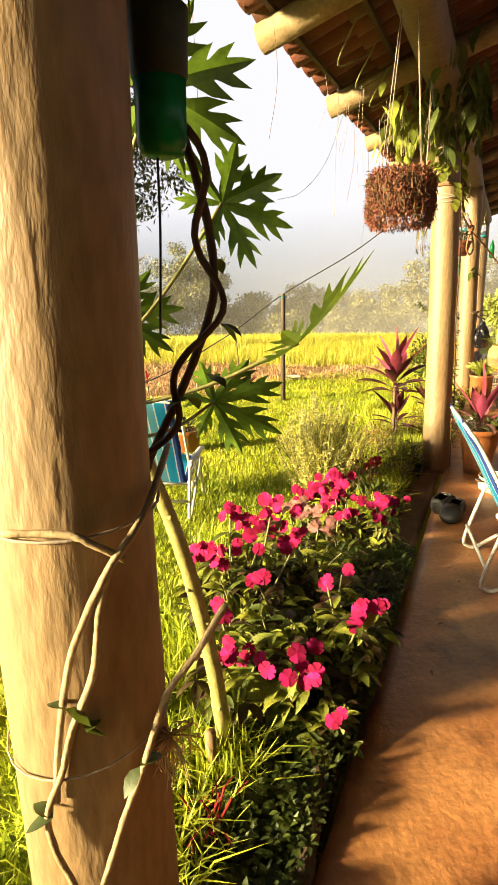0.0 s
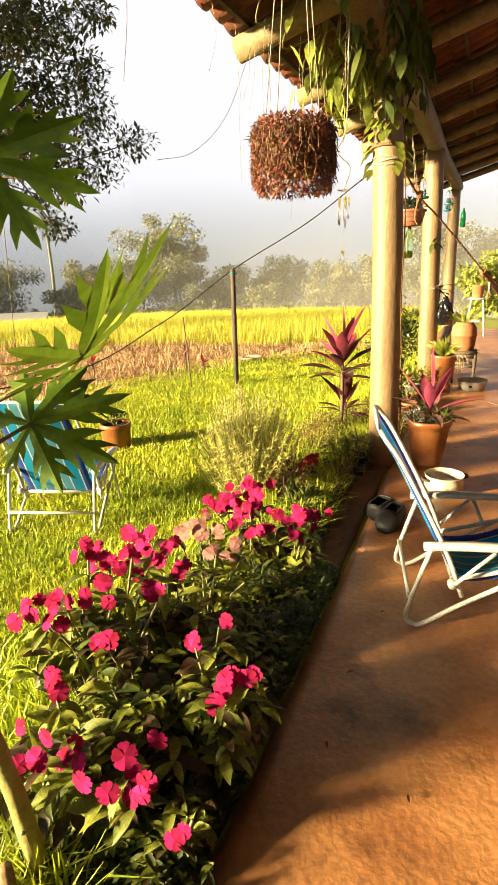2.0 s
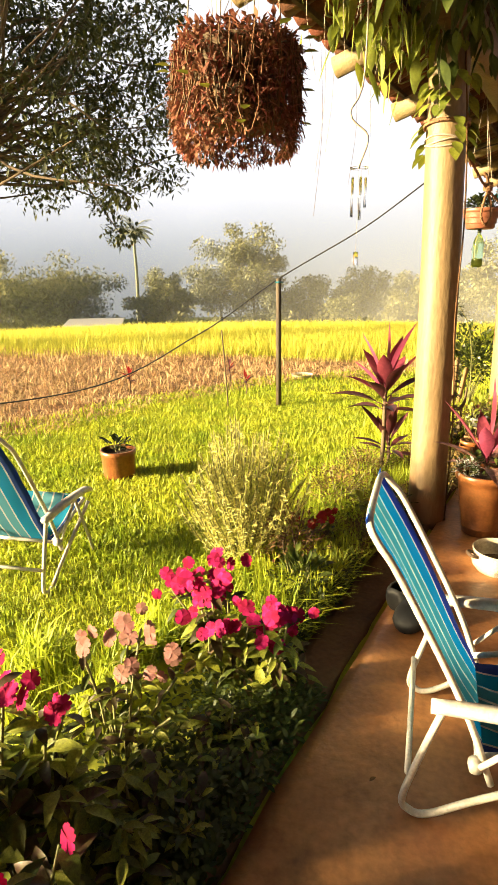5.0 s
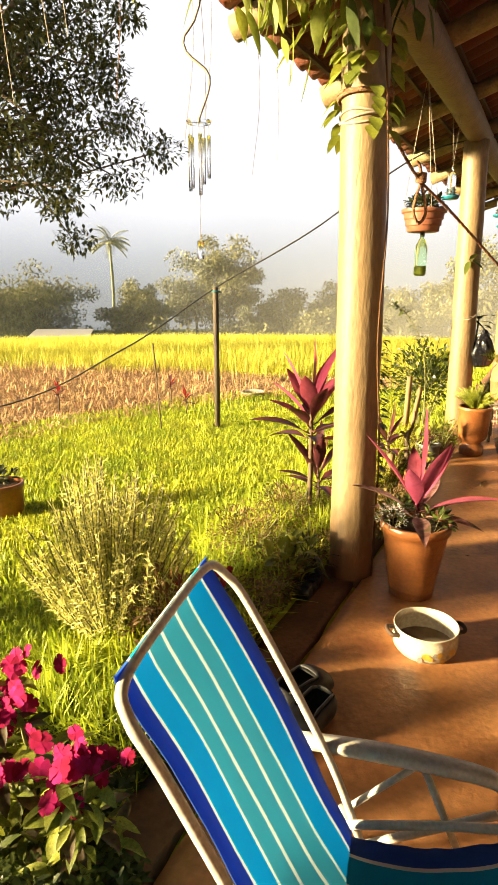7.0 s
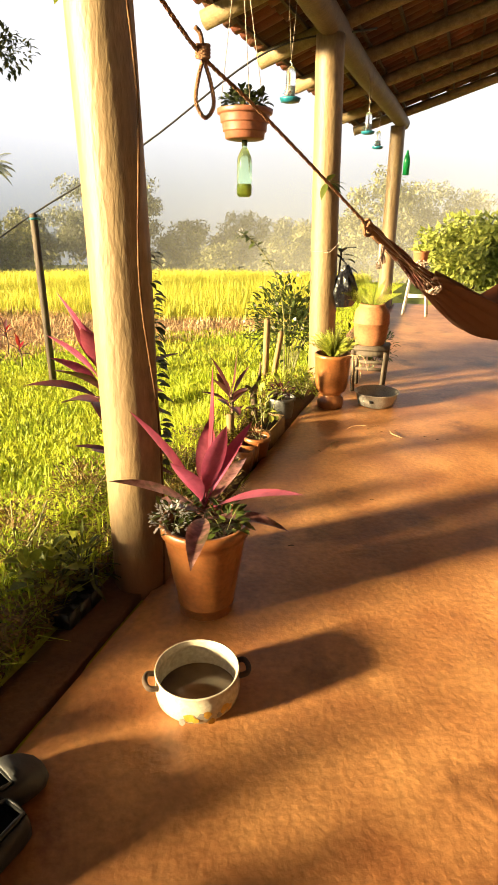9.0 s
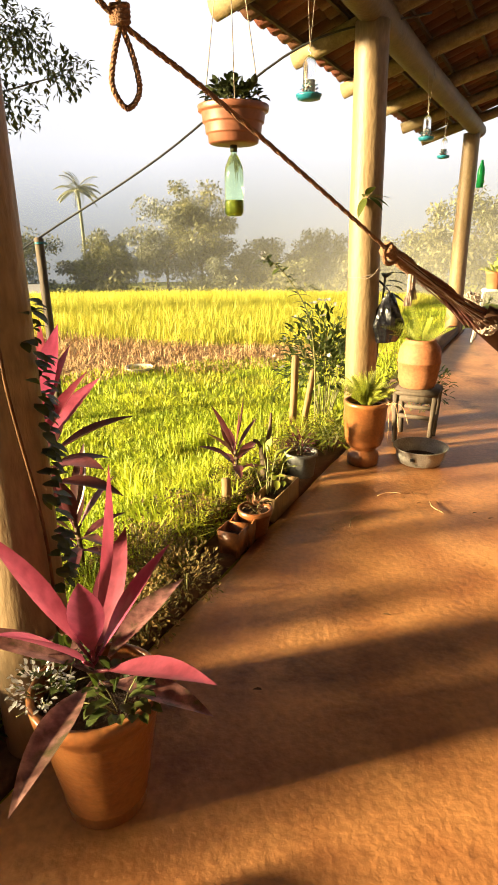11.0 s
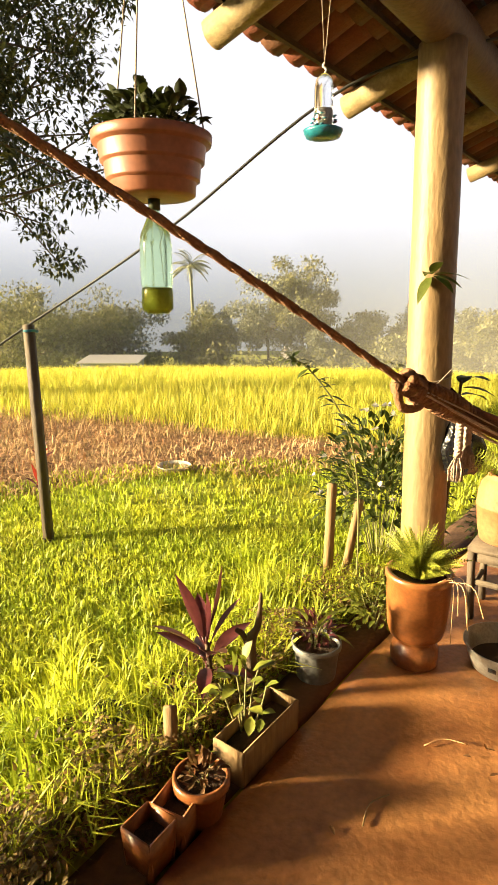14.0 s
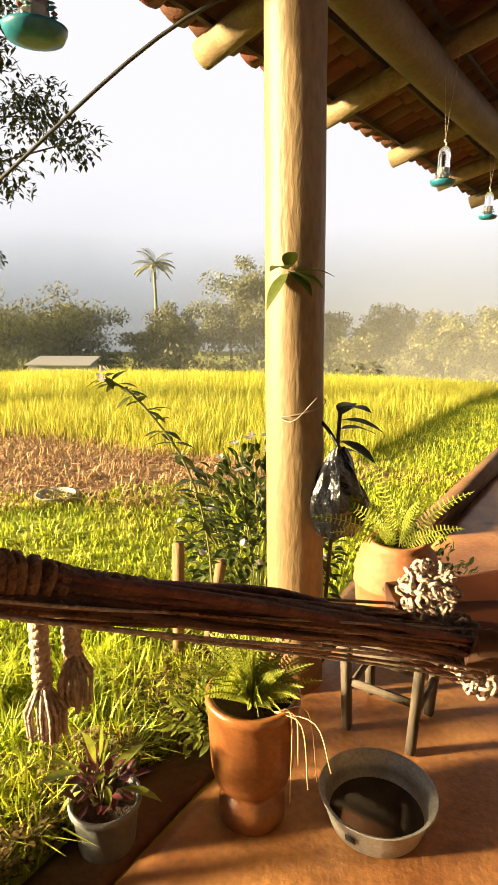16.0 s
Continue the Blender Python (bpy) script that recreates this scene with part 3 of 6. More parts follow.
b = MB()
random.seed(5)
b.tube([at_uv(u, 0.0 + 0.01 * math.sin(u), 2.975 + 0.012 * math.sin(u * 0.8)) for u in [-9 + 0.5 * i for i in range(38)]] + [at_uv(9.33, 0, 2.975)], 0.112, 16, rough=0.03)
roof_part("beam", b, M_BEAM, "thick round log beam on the posts")
b = MB()
b.tube([at_uv(u, 3.4, 2.98 + 3.4 * SLOPE) for u in (-9, 0, 9.4)], 0.1, 12)
roof_part("wall_beam", b, M_BEAM)
RAFTERS = [-8.9 + 1.28 * i for i in range(15)]
for i, u in enumerate(RAFTERS):
    random.seed(i)
    uu = min(u + random.uniform(-0.05, 0.05), 9.25)
    b = MB()
    b.tube([at_uv(uu + 0.03 * math.sin(v * 2 + i), v, RAFTER_Z + v * SLOPE) for v in [-0.74 + 0.35 * k for k in range(13)]], random.uniform(0.062, 0.072), 14, rough=0.03)
    roof_part("rafter", b, M_RAFTER_END)
for k in range(12):
    v = -0.66 + 0.36 * k
    b = MB()
    b.tube([at_uv(u, v, RAFTER_Z + v * SLOPE + 0.086) for u in (-9.1, -3, 3, 9.45)], 0.019, 4)
    roof_part("batten", b, M_BATTEN, smooth=False)

# ---- folding beach chairs ----


def beach_chair(at, turn, label):
    """Folding chair of white tube with striped fabric; it faces local +y, with its back foot at the origin."""
    ch = thing("beach_chair", at, label, "chair", "folding beach chairs")
    ch.rotation_euler = (0, 0, radians(turn))
    W = 0.27
    b = MB()
    b.tube(bend([(-W, 0.24, 0.16), (-W, 0.14, 0.42), (-W, -0.06, 0.80), (-W + 0.01, -0.13, 0.90), (-W + 0.06, -0.16, 0.94), (0, -0.165, 0.945), (W - 0.06, -0.16, 0.94), (W - 0.01, -0.13, 0.90), (W, -0.06, 0.80), (W, 0.14, 0.42), (W, 0.24, 0.16)], 5), 0.0115, 8)
    part("back_frame", b, M_WHITE, ch)
    b = MB()
    b.tube(bend([(-W + 0.02, 0.20, 0.235), (-W + 0.02, 0.52, 0.32), (-W + 0.05, 0.60, 0.335), (0, 0.615, 0.34), (W - 0.05, 0.60, 0.335), (W - 0.02, 0.52, 0.32), (W - 0.02, 0.20, 0.235)], 5), 0.0115, 8)
    b.tube([(-W, 0.20, 0.225), (W, 0.20, 0.225)], 0.011, 8)
    part("seat_frame", b, M_WHITE, ch)
    for s in (-1, 1):
        b = MB()
        b.tube(bend([(s * (W + 0.02), 0.09, 0.42), (s * (W + 0.02), 0.03, 0.22), (s * (W + 0.02), -0.01, 0.06), (s * (W + 0.02), 0.01, 0.018), (s * (W + 0.02), 0.07, 0.016), (s * (W + 0.02), 0.22, 0.12), (s * (W + 0.02), 0.56, 0.33)], 6), 0.0115, 8)
        part("leg", b, M_WHITE, ch)
        b = MB()
        b.tube([(s * (W + 0.035), 0.36, 0.41), (s * (W + 0.03), 0.20, 0.24)], 0.009, 8)
        b.tube([(s * (W + 0.035), 0.38, 0.41), (s * (W + 0.035), 0.55, 0.015)], 0.0105, 8)
        part("strut", b, M_WHITE, ch)
        b = MB()
        b.lathe([(0.0, -0.02), (0.02, -0.018), (0.022, 0), (0.02, 0.018), (0, 0.02)], 12)
        b.v = [(z + s * (W + 0.012), y + 0.19, x + 0.23) for x, y, z in b.v]
        part("hinge", b, M_WHITE, ch)
        b = MB()
        n, vs, fs = 12, [], []
        for i in range(n + 1):
            t = i / n
            y = 0.05 + 0.53 * t
            z = 0.425 + 0.012 * math.sin(t * math.pi) - (0.02 * max(0, t - 0.9) / 0.1)
            w = 0.020 + 0.008 * math.sin(t * math.pi)
            for dx, dz in ((-w, 0), (-w * 0.7, 0.014), (w * 0.7, 0.014), (w, 0), (w * 0.8, -0.016), (-w * 0.8, -0.016)):
                vs.append((s * (W + 0.03) + dx, y, z + dz))
        for i in range(n):
            for k in range(6):
                fs.append((i * 6 + k, i * 6 + (k + 1) % 6, (i + 1) * 6 + (k + 1) % 6, (i + 1) * 6 + k))
        fs += [tuple(range(5, -1, -1)), tuple(n * 6 + k for k in range(6))]
        part("armrest", b.add(vs, fs), M_WHITE, ch, "white plastic armrest")
    b = MB()
    b.tube([(-W - 0.02, 0.0, 0.155), (W + 0.02, 0.0, 0.155)], 0.010, 8)
    part("crossbar", b, M_WHITE, ch)
    # fabric: a sagging sheet with a little thickness over the back and over the seat
    for nm, line in (("back_fabric", [(-0.168, 0.957), (-0.152, 0.92), (-0.05, 0.76), (0.06, 0.55), (0.15, 0.36), (0.215, 0.235)]), ("seat_fabric", [(0.2, 0.225), (0.3, 0.225), (0.42, 0.25), (0.54, 0.30), (0.61, 0.352)])):
        b = MB()
        pts = bend([(0, y, z) for y, z in line], 5)
        nx, vs, fs = 16, [], []
        for lay in (0, 1):
            for i, p in enumerate(pts):
                t = i / (len(pts) - 1)
                for k in range(nx + 1):
                    x = -0.23 + 0.46 * k / nx
                    sag = 0.03 * math.sin(math.pi * t) * (1 - (x / 0.23) ** 2) + 0.004 * noise.noise((x * 14, t * 6, 1))
                    x += 0.008 * noise.noise((t * 8, 3, 0)) * (abs(x) / 0.23)
                    vs.append((x, p.y + (sag * -0.8 if nm == "back_fabric" else 0) - 0.003 * lay, p.z - (sag * 0.4 if nm == "back_fabric" else sag) - 0.003 * lay))
        w, m = nx + 1, len(pts) * (nx + 1)
        for i in range(len(pts) - 1):
            for k in range(nx):
                a = i * w + k
                fs += [(a, a + 1, a + w + 1, a + w), (m + a, m + a + w, m + a + w + 1, m + a + 1)]
        for i in range(len(pts) - 1):
            fs += [(i * w, i * w + w, m + i * w + w, m + i * w), (i * w + nx, m + i * w + nx, m + i * w + w + nx, i * w + w + nx)]
        part(nm, b.add(vs, fs), M_STRIPES, ch, "blue and turquoise striped woven fabric")
    return ch


beach_chair((1.405, 3.24, 0.004), -98, "blue striped folding beach chair with white frame on the cement floor")
beach_chair((-0.715, 4.09, -0.05), -3, "blue striped folding beach chair with white frame standing on the lawn")

# ---- pots, pans and other vessels ----


def wall_profile(outer, thick, floor_z, inner_top=None):
    """Outer outline up, rim, and the inside down to the floor of a vessel."""
    inner = [(max(r - thick, 0.002), z) for r, z in reversed(outer) if z >= floor_z]
    return [(0.001, outer[0][1])] + outer + inner + [(0.001, floor_z)]


def soil_disc(r, z):
    b = MB()
    n = 20
    vs = [(0, 0, z + 0.015)] + [(q * math.cos(a), q * math.sin(a), z + 0.012 * noise.noise((q * 40, a * 3, r * 50))) for q in (r * 0.5, r) for a in [2 * math.pi * k / n for k in range(n)]]
    fs = [(0, 1 + k, 1 + (k + 1) % n) for k in range(n)] + [(1 + k, 1 + n + k, 1 + n + (k + 1) % n, 1 + (k + 1) % n) for k in range(n)]
    return b.add(vs, fs)


def pot(name, at, outer, thick, mat, label, soil=None, group="", n=32):
    p = thing(name, at, label, "plant pot", group)
    part("vessel", MB().lathe(wall_profile(outer, thick, outer[0][1] + thick), n, wobble=0.006), mat, p)
    if soil:
        part("soil", soil_disc(*soil), M_SOIL, p, "dark potting soil")
    return p


def ti_plant(name, at, height, n, leaf_len, width, label, mats, stem_r=0.014, spread=0.5, seed=0, low=0.45, steep=0.55):
    """A stem with broad strap leaves in a spiral."""
    random.seed(seed)
    p = thing(name, at, label, "plant")
    b = MB()
    b.tube(bend([(0, 0, 0), (0.01, 0.01, height * 0.35), (0, 0.005, height * low + 0.25 * height)], 4), [stem_r * (1.1 - 0.04 * i) for i in range(9)], 8)
    part("stem", b, M_BARK, p)
    for i in range(n):
        t = i / max(1, n - 1)
        a = i * 2.4 + random.uniform(-0.3, 0.3)
        el = (0.12 + steep * 2.1 * t) + random.uniform(-0.12, 0.12)
        d = Vector((math.cos(a) * math.cos(el), math.sin(a) * math.cos(el), math.sin(el)))
        z0 = height * (low + (1 - low) * 0.45 * t)
        ln = leaf_len * random.uniform(0.8, 1.1) * (0.8 + 0.25 * t)
        b = MB()
        b.tube([(0, 0, z0), Vector((0, 0, z0)) + d * ln * 0.16], 0.005, 6)
        b.blade(Vector((0, 0, z0)) + d * ln * 0.12, d, width * random.uniform(0.8, 1.1), ln, droop=(0.9 - 0.75 * t) * spread * 1.3, n=9, fold=0.35, full=0.45)
        part("leaf", b, mats[1] if (t < 0.45 or random.random() < 0.2) else mats[0], p)
    return p


def leafy(b, centre, radius, n, size, flat=0.35, up=0.3, seg=3, droop=0.5, full=0.5, ratio=0.45, inner=0.4):
    """Scatters folded leaves through an ellipsoid, turned outwards."""
    centre = Vector(centre)
    for _ in range(n):
        d = rnd_dir(-0.5, 1)
        q = random.uniform(inner, 1) ** 0.7
        p = centre + Vector((d.x * radius[0], d.y * radius[1], d.z * radius[2])) * q
        o = (d + rnd_dir() * 0.7 + Z * up).normalized()
        s = size * random.uniform(0.6, 1.2)
        b.blade(p, o, s * ratio, s, droop=droop, n=seg, fold=flat, full=full)
    return b


# big terracotta pot with a pink ti plant
BP = (2.035, 5.13, 0.0)
pot("terracotta_pot", BP, [(0.104, 0), (0.112, 0.010), (0.114, 0.045), (0.119, 0.05), (0.120, 0.058), (0.118, 0.062), (0.140, 0.20), (0.160, 0.33), (0.166, 0.365), (0.177, 0.37), (0.181, 0.41), (0.174, 0.415)], 0.014, M_TERRA, "large worn terracotta bucket pot on the cement floor", (0.148, 0.375))
ti_plant("ti_plant", (BP[0], BP[1], 0.36), 0.24, 12, 0.42, 0.088, "pink and green striped ti plant in the large pot", (M_CORDY, M_CORDY_STREAK), seed=3, low=0.25, steep=0.50)
random.seed(21)
for k, (dx, dy, mat, nm, lab) in enumerate(((-0.10, 0.02, M_LEAF, "ivy_plant", "small green trailing plant at the pot rim"), (0.08, -0.05, M_LEAF, "ivy_plant", "small green trailing plant at the pot rim"), (-0.13, -0.05, M_WHITEPETAL, "dusty_plant", "silvery white fluffy plant at the pot rim"))):
    p = thing(nm, (BP[0] + dx, BP[1] + dy, 0.39), lab, "plant")
    b = MB()
    leafy(b, (0, 0, 0.05), (0.08, 0.08, 0.08), 60 if k < 2 else 160, 0.05 if k < 2 else 0.018, ratio=0.6)
    part("leaves", b, mat, p)
    b = MB()
    for _ in range(6):
        d = rnd_dir(0.2, 0.9)
        part("stem", MB().tube([(0, 0, -0.03), d * 0.05, d * 0.1], 0.002, 5), M_STEM, p)

# enamel cooking pot on the floor
pan = thing("cooking_pot", (2.03, 4.625, 0.001), "cream enamel cooking pot with flower decor and brown handles", "pot")
out = [(0.105, 0), (0.12, 0.006), (0.138, 0.03), (0.143, 0.06), (0.139, 0.095), (0.134, 0.115), (0.142, 0.124), (0.141, 0.129)]
part("vessel", MB().lathe(wall_profile(out, 0.004, 0.006), 40), M_ENAMEL, pan)
part("water", MB().lathe([(0.0, 0.03), (0.134, 0.03)], 32), material("dirty_water", (0.102, 0.064, 0.0384), rough=0.08, scale=6, fine=20, bump=0.02), pan, "shallow dirty water")
for s in (-1, 1):
    b = MB()
    b.tube(bend([(s * 0.135, -0.035, 0.098), (s * 0.165, -0.032, 0.104), (s * 0.175, 0, 0.106), (s * 0.165, 0.032, 0.104), (s * 0.135, 0.035, 0.098)], 5), 0.0095, 8)
    part("handle", b, M_BATTEN, pan, "dark brown handle")
random.seed(4)
for i in range(9):
    a = radians(-118 + i * 8 + random.uniform(-2, 2))
    z = 0.045 + random.uniform(-0.015, 0.02)
    b = MB()
    r = 0.012 + 0.006 * random.random()
    c = Vector((0.1435 * math.cos(a), 0.1435 * math.sin(a), z))
    tang = Vector((-math.sin(a), math.cos(a), 0))
    ring = [c + tang * r * math.cos(q) * random.uniform(0.7, 1.2) + Z * r * math.sin(q) * random.uniform(0.7, 1.2) for q in [2 * math.pi * k / 9 for k in range(9)]]
    b.add([c + (c - Z * c.z).normalized() * 0.001] + ring, [(0, 1 + k, 1 + (k + 1) % 9) for k in range(9)])
    part("decor", b, material("decor", (0.48, 0.243, 0.032) if i % 3 else (0.224, 0.192, 0.16), rough=0.3, scale=30, fine=90, bump=0), pan, "orange flower decoration")
pan.rotation_euler = (0, 0, radians(12))

# clogs
for k, (x, y, r) in enumerate(((1.50, 4.23, -38), (1.52, 4.05, 148))):
    cl = thing("rubber_clog", (x, y, 0.002), "worn black rubber garden clog on the floor", "shoe", "pair of clogs")
    cl.rotation_euler = (0, 0, radians(r))
    cl.scale = (1.35, 0.95, 1.2)
    b = MB()
    vs, fs = [], []
    prof = [(-0.135, 0.025, 0.07), (-0.128, 0.036, 0.092), (-0.10, 0.043, 0.100), (-0.05, 0.044, 0.098), (-0.01, 0.045, 0.098), (0.03, 0.049, 0.094), (0.075, 0.053, 0.078), (0.115, 0.046, 0.058), (0.138, 0.03, 0.042), (0.146, 0.012, 0.03)]
    n = 16
    for y0, w, h in prof:
        for j in range(n):
            a = 2 * math.pi * j / n
            sx = math.copysign(abs(math.cos(a)) ** 0.75, math.cos(a))
            vs.append((w * sx, y0, max(0.0, h * 0.5 + h * 0.5 * math.sin(a))))
    for i in range(len(prof) - 1):
        for j in range(n):
            if 0 < i < 5 and 2 <= j <= 5:
                continue
            fs.append((i * n + j, i * n + (j + 1) % n, (i + 1) * n + (j + 1) % n, (i + 1) * n + j))
    fs += [tuple(range(n - 1, -1, -1)), tuple((len(prof) - 1) * n + j for j in range(n))]
    ob = part("upper", b.add(vs, fs), M_BLACK, cl)
    ob.modifiers.new("thick", "SOLIDIFY").thickness = 0.006
    b = MB()
    ring = [(w * 0.72 * s, y0, h * 0.90) for s, seq in ((1, prof[1:6]), (-1, prof[5:0:-1])) for y0, w, h in seq]
    b.tube(ring + ring[:1], 0.005, 6)
    part("rim", b, M_DARKPLASTIC, cl, "rounded rubber rim")

# glazed terracotta pot with foot, fern in it
FP = (2.965, 7.90, 0.0)
pot("terracotta_pot", FP, [(0.098, 0), (0.108, 0.008), (0.112, 0.05), (0.108, 0.085), (0.088, 0.105), (0.085, 0.12), (0.10, 0.135), (0.122, 0.155), (0.134, 0.20), (0.142, 0.32), (0.146, 0.43), (0.154, 0.437), (0.154, 0.462), (0.147, 0.466)], 0.014, M_TERRA, "glossy two-tier terracotta pot with a fern", (0.135, 0.42))
# urn-shaped jar on the stool
JP = (3.40, 8.50, 0.425)
pot("clay_jar", JP, [(0.125, 0), (0.134, 0.008), (0.148, 0.07), (0.160, 0.19), (0.164, 0.193), (0.164, 0.203), (0.161, 0.213), (0.158, 0.27), (0.145, 0.315), (0.122, 0.34), (0.114, 0.35), (0.116, 0.365), (0.106, 0.368)], 0.013, M_TERRA_PALE, "rounded pale clay jar planted with sword fern", (0.10, 0.335))
# stool
st = thing("wooden_stool", (3.41, 8.47, 0.002), "small weathered grey wooden stool carrying the clay jar", "stool")
st.rotation_euler = (0, 0, radians(-18))
b = MB()
b.box(pose(0, 0, 0.405), (0.33, 0.33, 0.034), 0.006)
part("seat", b, M_WOOD_GREY, st)
for sx in (-1, 1):
    for sy in (-1, 1):
        b = MB()
        b.box(pose(sx * 0.138, sy * 0.138, 0.195, sy * -2.5, sx * 2.5), (0.036, 0.036, 0.392), 0.004)
        part("leg", b, M_WOOD_GREY, st)
for s in (-1, 1):
    part("rail", MB().box(pose(s * 0.138, 0, 0.17), (0.018, 0.25, 0.03), 0.003), M_WOOD_GREY, st)
    part("rail", MB().box(pose(0, s * 0.138, 0.22), (0.25, 0.018, 0.03), 0.003), M_WOOD_GREY, st)
    part("apron", MB().box(pose(0, s * 0.140, 0.36), (0.25, 0.018, 0.05), 0.003), M_WOOD_GREY, st)
# metal basin
bs = thing("metal_basin", (3.375, 7.965, 0.001), "dented grey aluminium wash basin on the floor", "basin")
part("bowl", MB().lathe(wall_profile([(0.135, 0), (0.15, 0.008), (0.168, 0.06), (0.178, 0.112), (0.192, 0.118), (0.192, 0.124)], 0.004, 0.006), 44, wobble=0.01), M_STEEL, bs)
part("water", MB().lathe([(0.0, 0.03), (0.155, 0.03)], 32), material("still_water", (0.064, 0.0544, 0.0384), rough=0.06, scale=6, fine=20, bump=0.02), bs, "shallow water")
b = MB()
b.box(pose(-0.075, -0.158, 0.065, 12, 0, -25), (0.035, 0.004, 0.022), 0.001)
part("dark_patch", b, M_DARKPLASTIC, bs, "dark rectangular patch")
# grey pot, round clay pot, square clay planters, trough, black nursery pots
pot("plastic_pot", (2.53, 7.70, -0.03), [(0.085, 0), (0.09, 0.008), (0.105, 0.15), (0.115, 0.155), (0.115, 0.175), (0.11, 0.177)], 0.006, M_GREYPOT, "old grey plastic pot with a small red-leaved plant", (0.1, 0.15))
pot("clay_pot", (2.30, 6.82, -0.03), [(0.06, 0), (0.066, 0.006), (0.088, 0.13), (0.096, 0.135), (0.096, 0.165), (0.09, 0.167)], 0.008, M_TERRA, "small round clay pot with dry succulents", (0.082, 0.14))
for k, (x, y) in enumerate(((2.205, 6.619), (2.250, 6.734))):
    sq = thing("clay_planter", (x, y, -0.03), "square terracotta planter standing at the floor edge", "plant pot", "square planters")
    sq.rotation_euler = (0, 0, radians(-18 + 8 * k))
    for i in range(4):
        part("side", MB().box(Matrix.Rotation(i * math.pi / 2, 4, "Z") @ pose(0.052, 0, 0.07, 0, 6), (0.012, 0.116, 0.15), 0.003), M_TERRA, sq)
    part("soil", soil_disc(0.05, 0.10), M_SOIL, sq)
tr = thing("planter_trough", (2.40, 7.16, -0.03), "old pale wooden trough with soil and sprouting plants", "planter")
tr.rotation_euler = (0, 0, radians(-20))
for x, y, sx, sy in ((-0.065, 0, 0.012, 0.36), (0.065, 0, 0.012, 0.36), (0, -0.18, 0.142, 0.012), (0, 0.18, 0.142, 0.012)):
    part("board", MB().box(pose(x, y, 0.075), (sx, sy, 0.15), 0.004), M_WOOD_STAKE, tr)
part("soil", MB().box(pose(0, 0, 0.06), (0.116, 0.346, 0.09), 0.01), M_SOIL, tr)
for x, y, s in ((1.80, 7.08, 1.0), (1.97, 7.36, 0.9), (1.66, 6.98, 0.8), (1.50, 5.25, 1.0)):
    pot("nursery_pot", (x, y, -0.05), [(0.045 * s, 0), (0.048 * s, 0.005), (0.058 * s, 0.13 * s), (0.062 * s, 0.135 * s)], 0.003, M_DARKPLASTIC, "black plastic nursery pot sunk in the grass", (0.05 * s, 0.09 * s), "black nursery pots", 20)
stray = thing("seed_tray", (1.47, 5.13, -0.022), "black plastic seedling tray with soil cells", "tray")
stray.rotation_euler = (0, 0, radians(-22))
for i in range(2):
    for j in range(3):
        b = MB()
        for dx, dy, sx, sy in ((-0.033, 0, 0.004, 0.07), (0.033, 0, 0.004, 0.07), (0, -0.033, 0.07, 0.004), (0, 0.033, 0.07, 0.004)):
            b.box(pose(i * 0.075 - 0.037 + dx, j * 0.075 - 0.075 + dy, 0.035), (sx, sy, 0.07))
        b.box(pose(i * 0.075 - 0.037, j * 0.075 - 0.075, 0.025), (0.062, 0.062, 0.05))
        part("cell", b, M_DARKPLASTIC, stray)
# lawn pot, plate, stakes, wire post
pot("terracotta_pot", (-0.72, 5.97, -0.055), [(0.125, 0), (0.13, 0.01), (0.14, 0.2), (0.148, 0.21), (0.148, 0.25), (0.143, 0.252)], 0.012, M_TERRA, "squat terracotta pot standing out on the lawn", (0.13, 0.22))
pl = thing("enamel_dish", (0.5, 10.72, -0.03), "shallow white dish lying on the grass", "dish")
part("bowl", MB().lathe(wall_profile([(0.11, 0), (0.13, 0.01), (0.165, 0.05), (0.175, 0.052), (0.175, 0.056)], 0.004, 0.006), 32), M_WHITE, pl)
wp = thing("fence_post", (0.335, 8.777, -0.1), "slim weathered wooden post carrying a black cable", "post")
part("post", MB().box(pose(0, 0, 0.81, 0.3, -0.4, 10), (0.062, 0.062, 1.62), 0.006), M_WOOD_GREY, wp)
b = MB()
b.tube([(0.045 * math.cos(a) * (1 + 0.2 * math.sin(3 * a)), 0.045 * math.sin(a), 1.57 + 0.006 * a / 6) for a in [0.5 * k for k in range(26)]], 0.006, 6)
part("cord_knot", b, M_TEAL, wp, "blue-green cord wound round the post top")
for x, y, h, lx, w in ((2.44, 8.62, 0.66, 1, 0.055), (2.55, 8.79, 0.52, 9, 0.05), (2.115, 6.99, 0.27, 0, 0.05)):
    s = thing("wooden_stake", (x, y, -0.12), "rough sawn wooden stake driven into the lawn", "stake", "garden stakes")
    part("stake", MB().box(pose(0, 0, h / 2 + 0.03, 0, lx, 20), (w, w * 0.6, h + 0.1), 0.004), M_WOOD_STAKE, s)
s = thing("wooden_stake", (-0.01, 1.66, -0.12), "short round stick driven into the flower bed", "stake", "garden stakes")
part("stake", MB().tube([(0, 0, 0), (0.005, 0.003, 0.15), (0, 0, 0.29)], 0.02, 10, rough=0.06), M_WOOD_STAKE, s)
s = thing("dead_branch", (2.29, 7.42, -0.1), "gnarled grey dead branch stuck in the soil", "branch")
b = MB()
b.tube(bend([(0, 0, 0), (0.01, 0, 0.2), (0.0, 0.01, 0.36), (0.04, 0, 0.46), (0.05, 0.0, 0.60)], 4), [0.03, 0.028, 0.028, 0.027, 0.026, 0.026, 0.026, 0.025, 0.024, 0.022, 0.018, 0.016, 0.014, 0.012, 0.01, 0.009, 0.006], 9, rough=0.12)
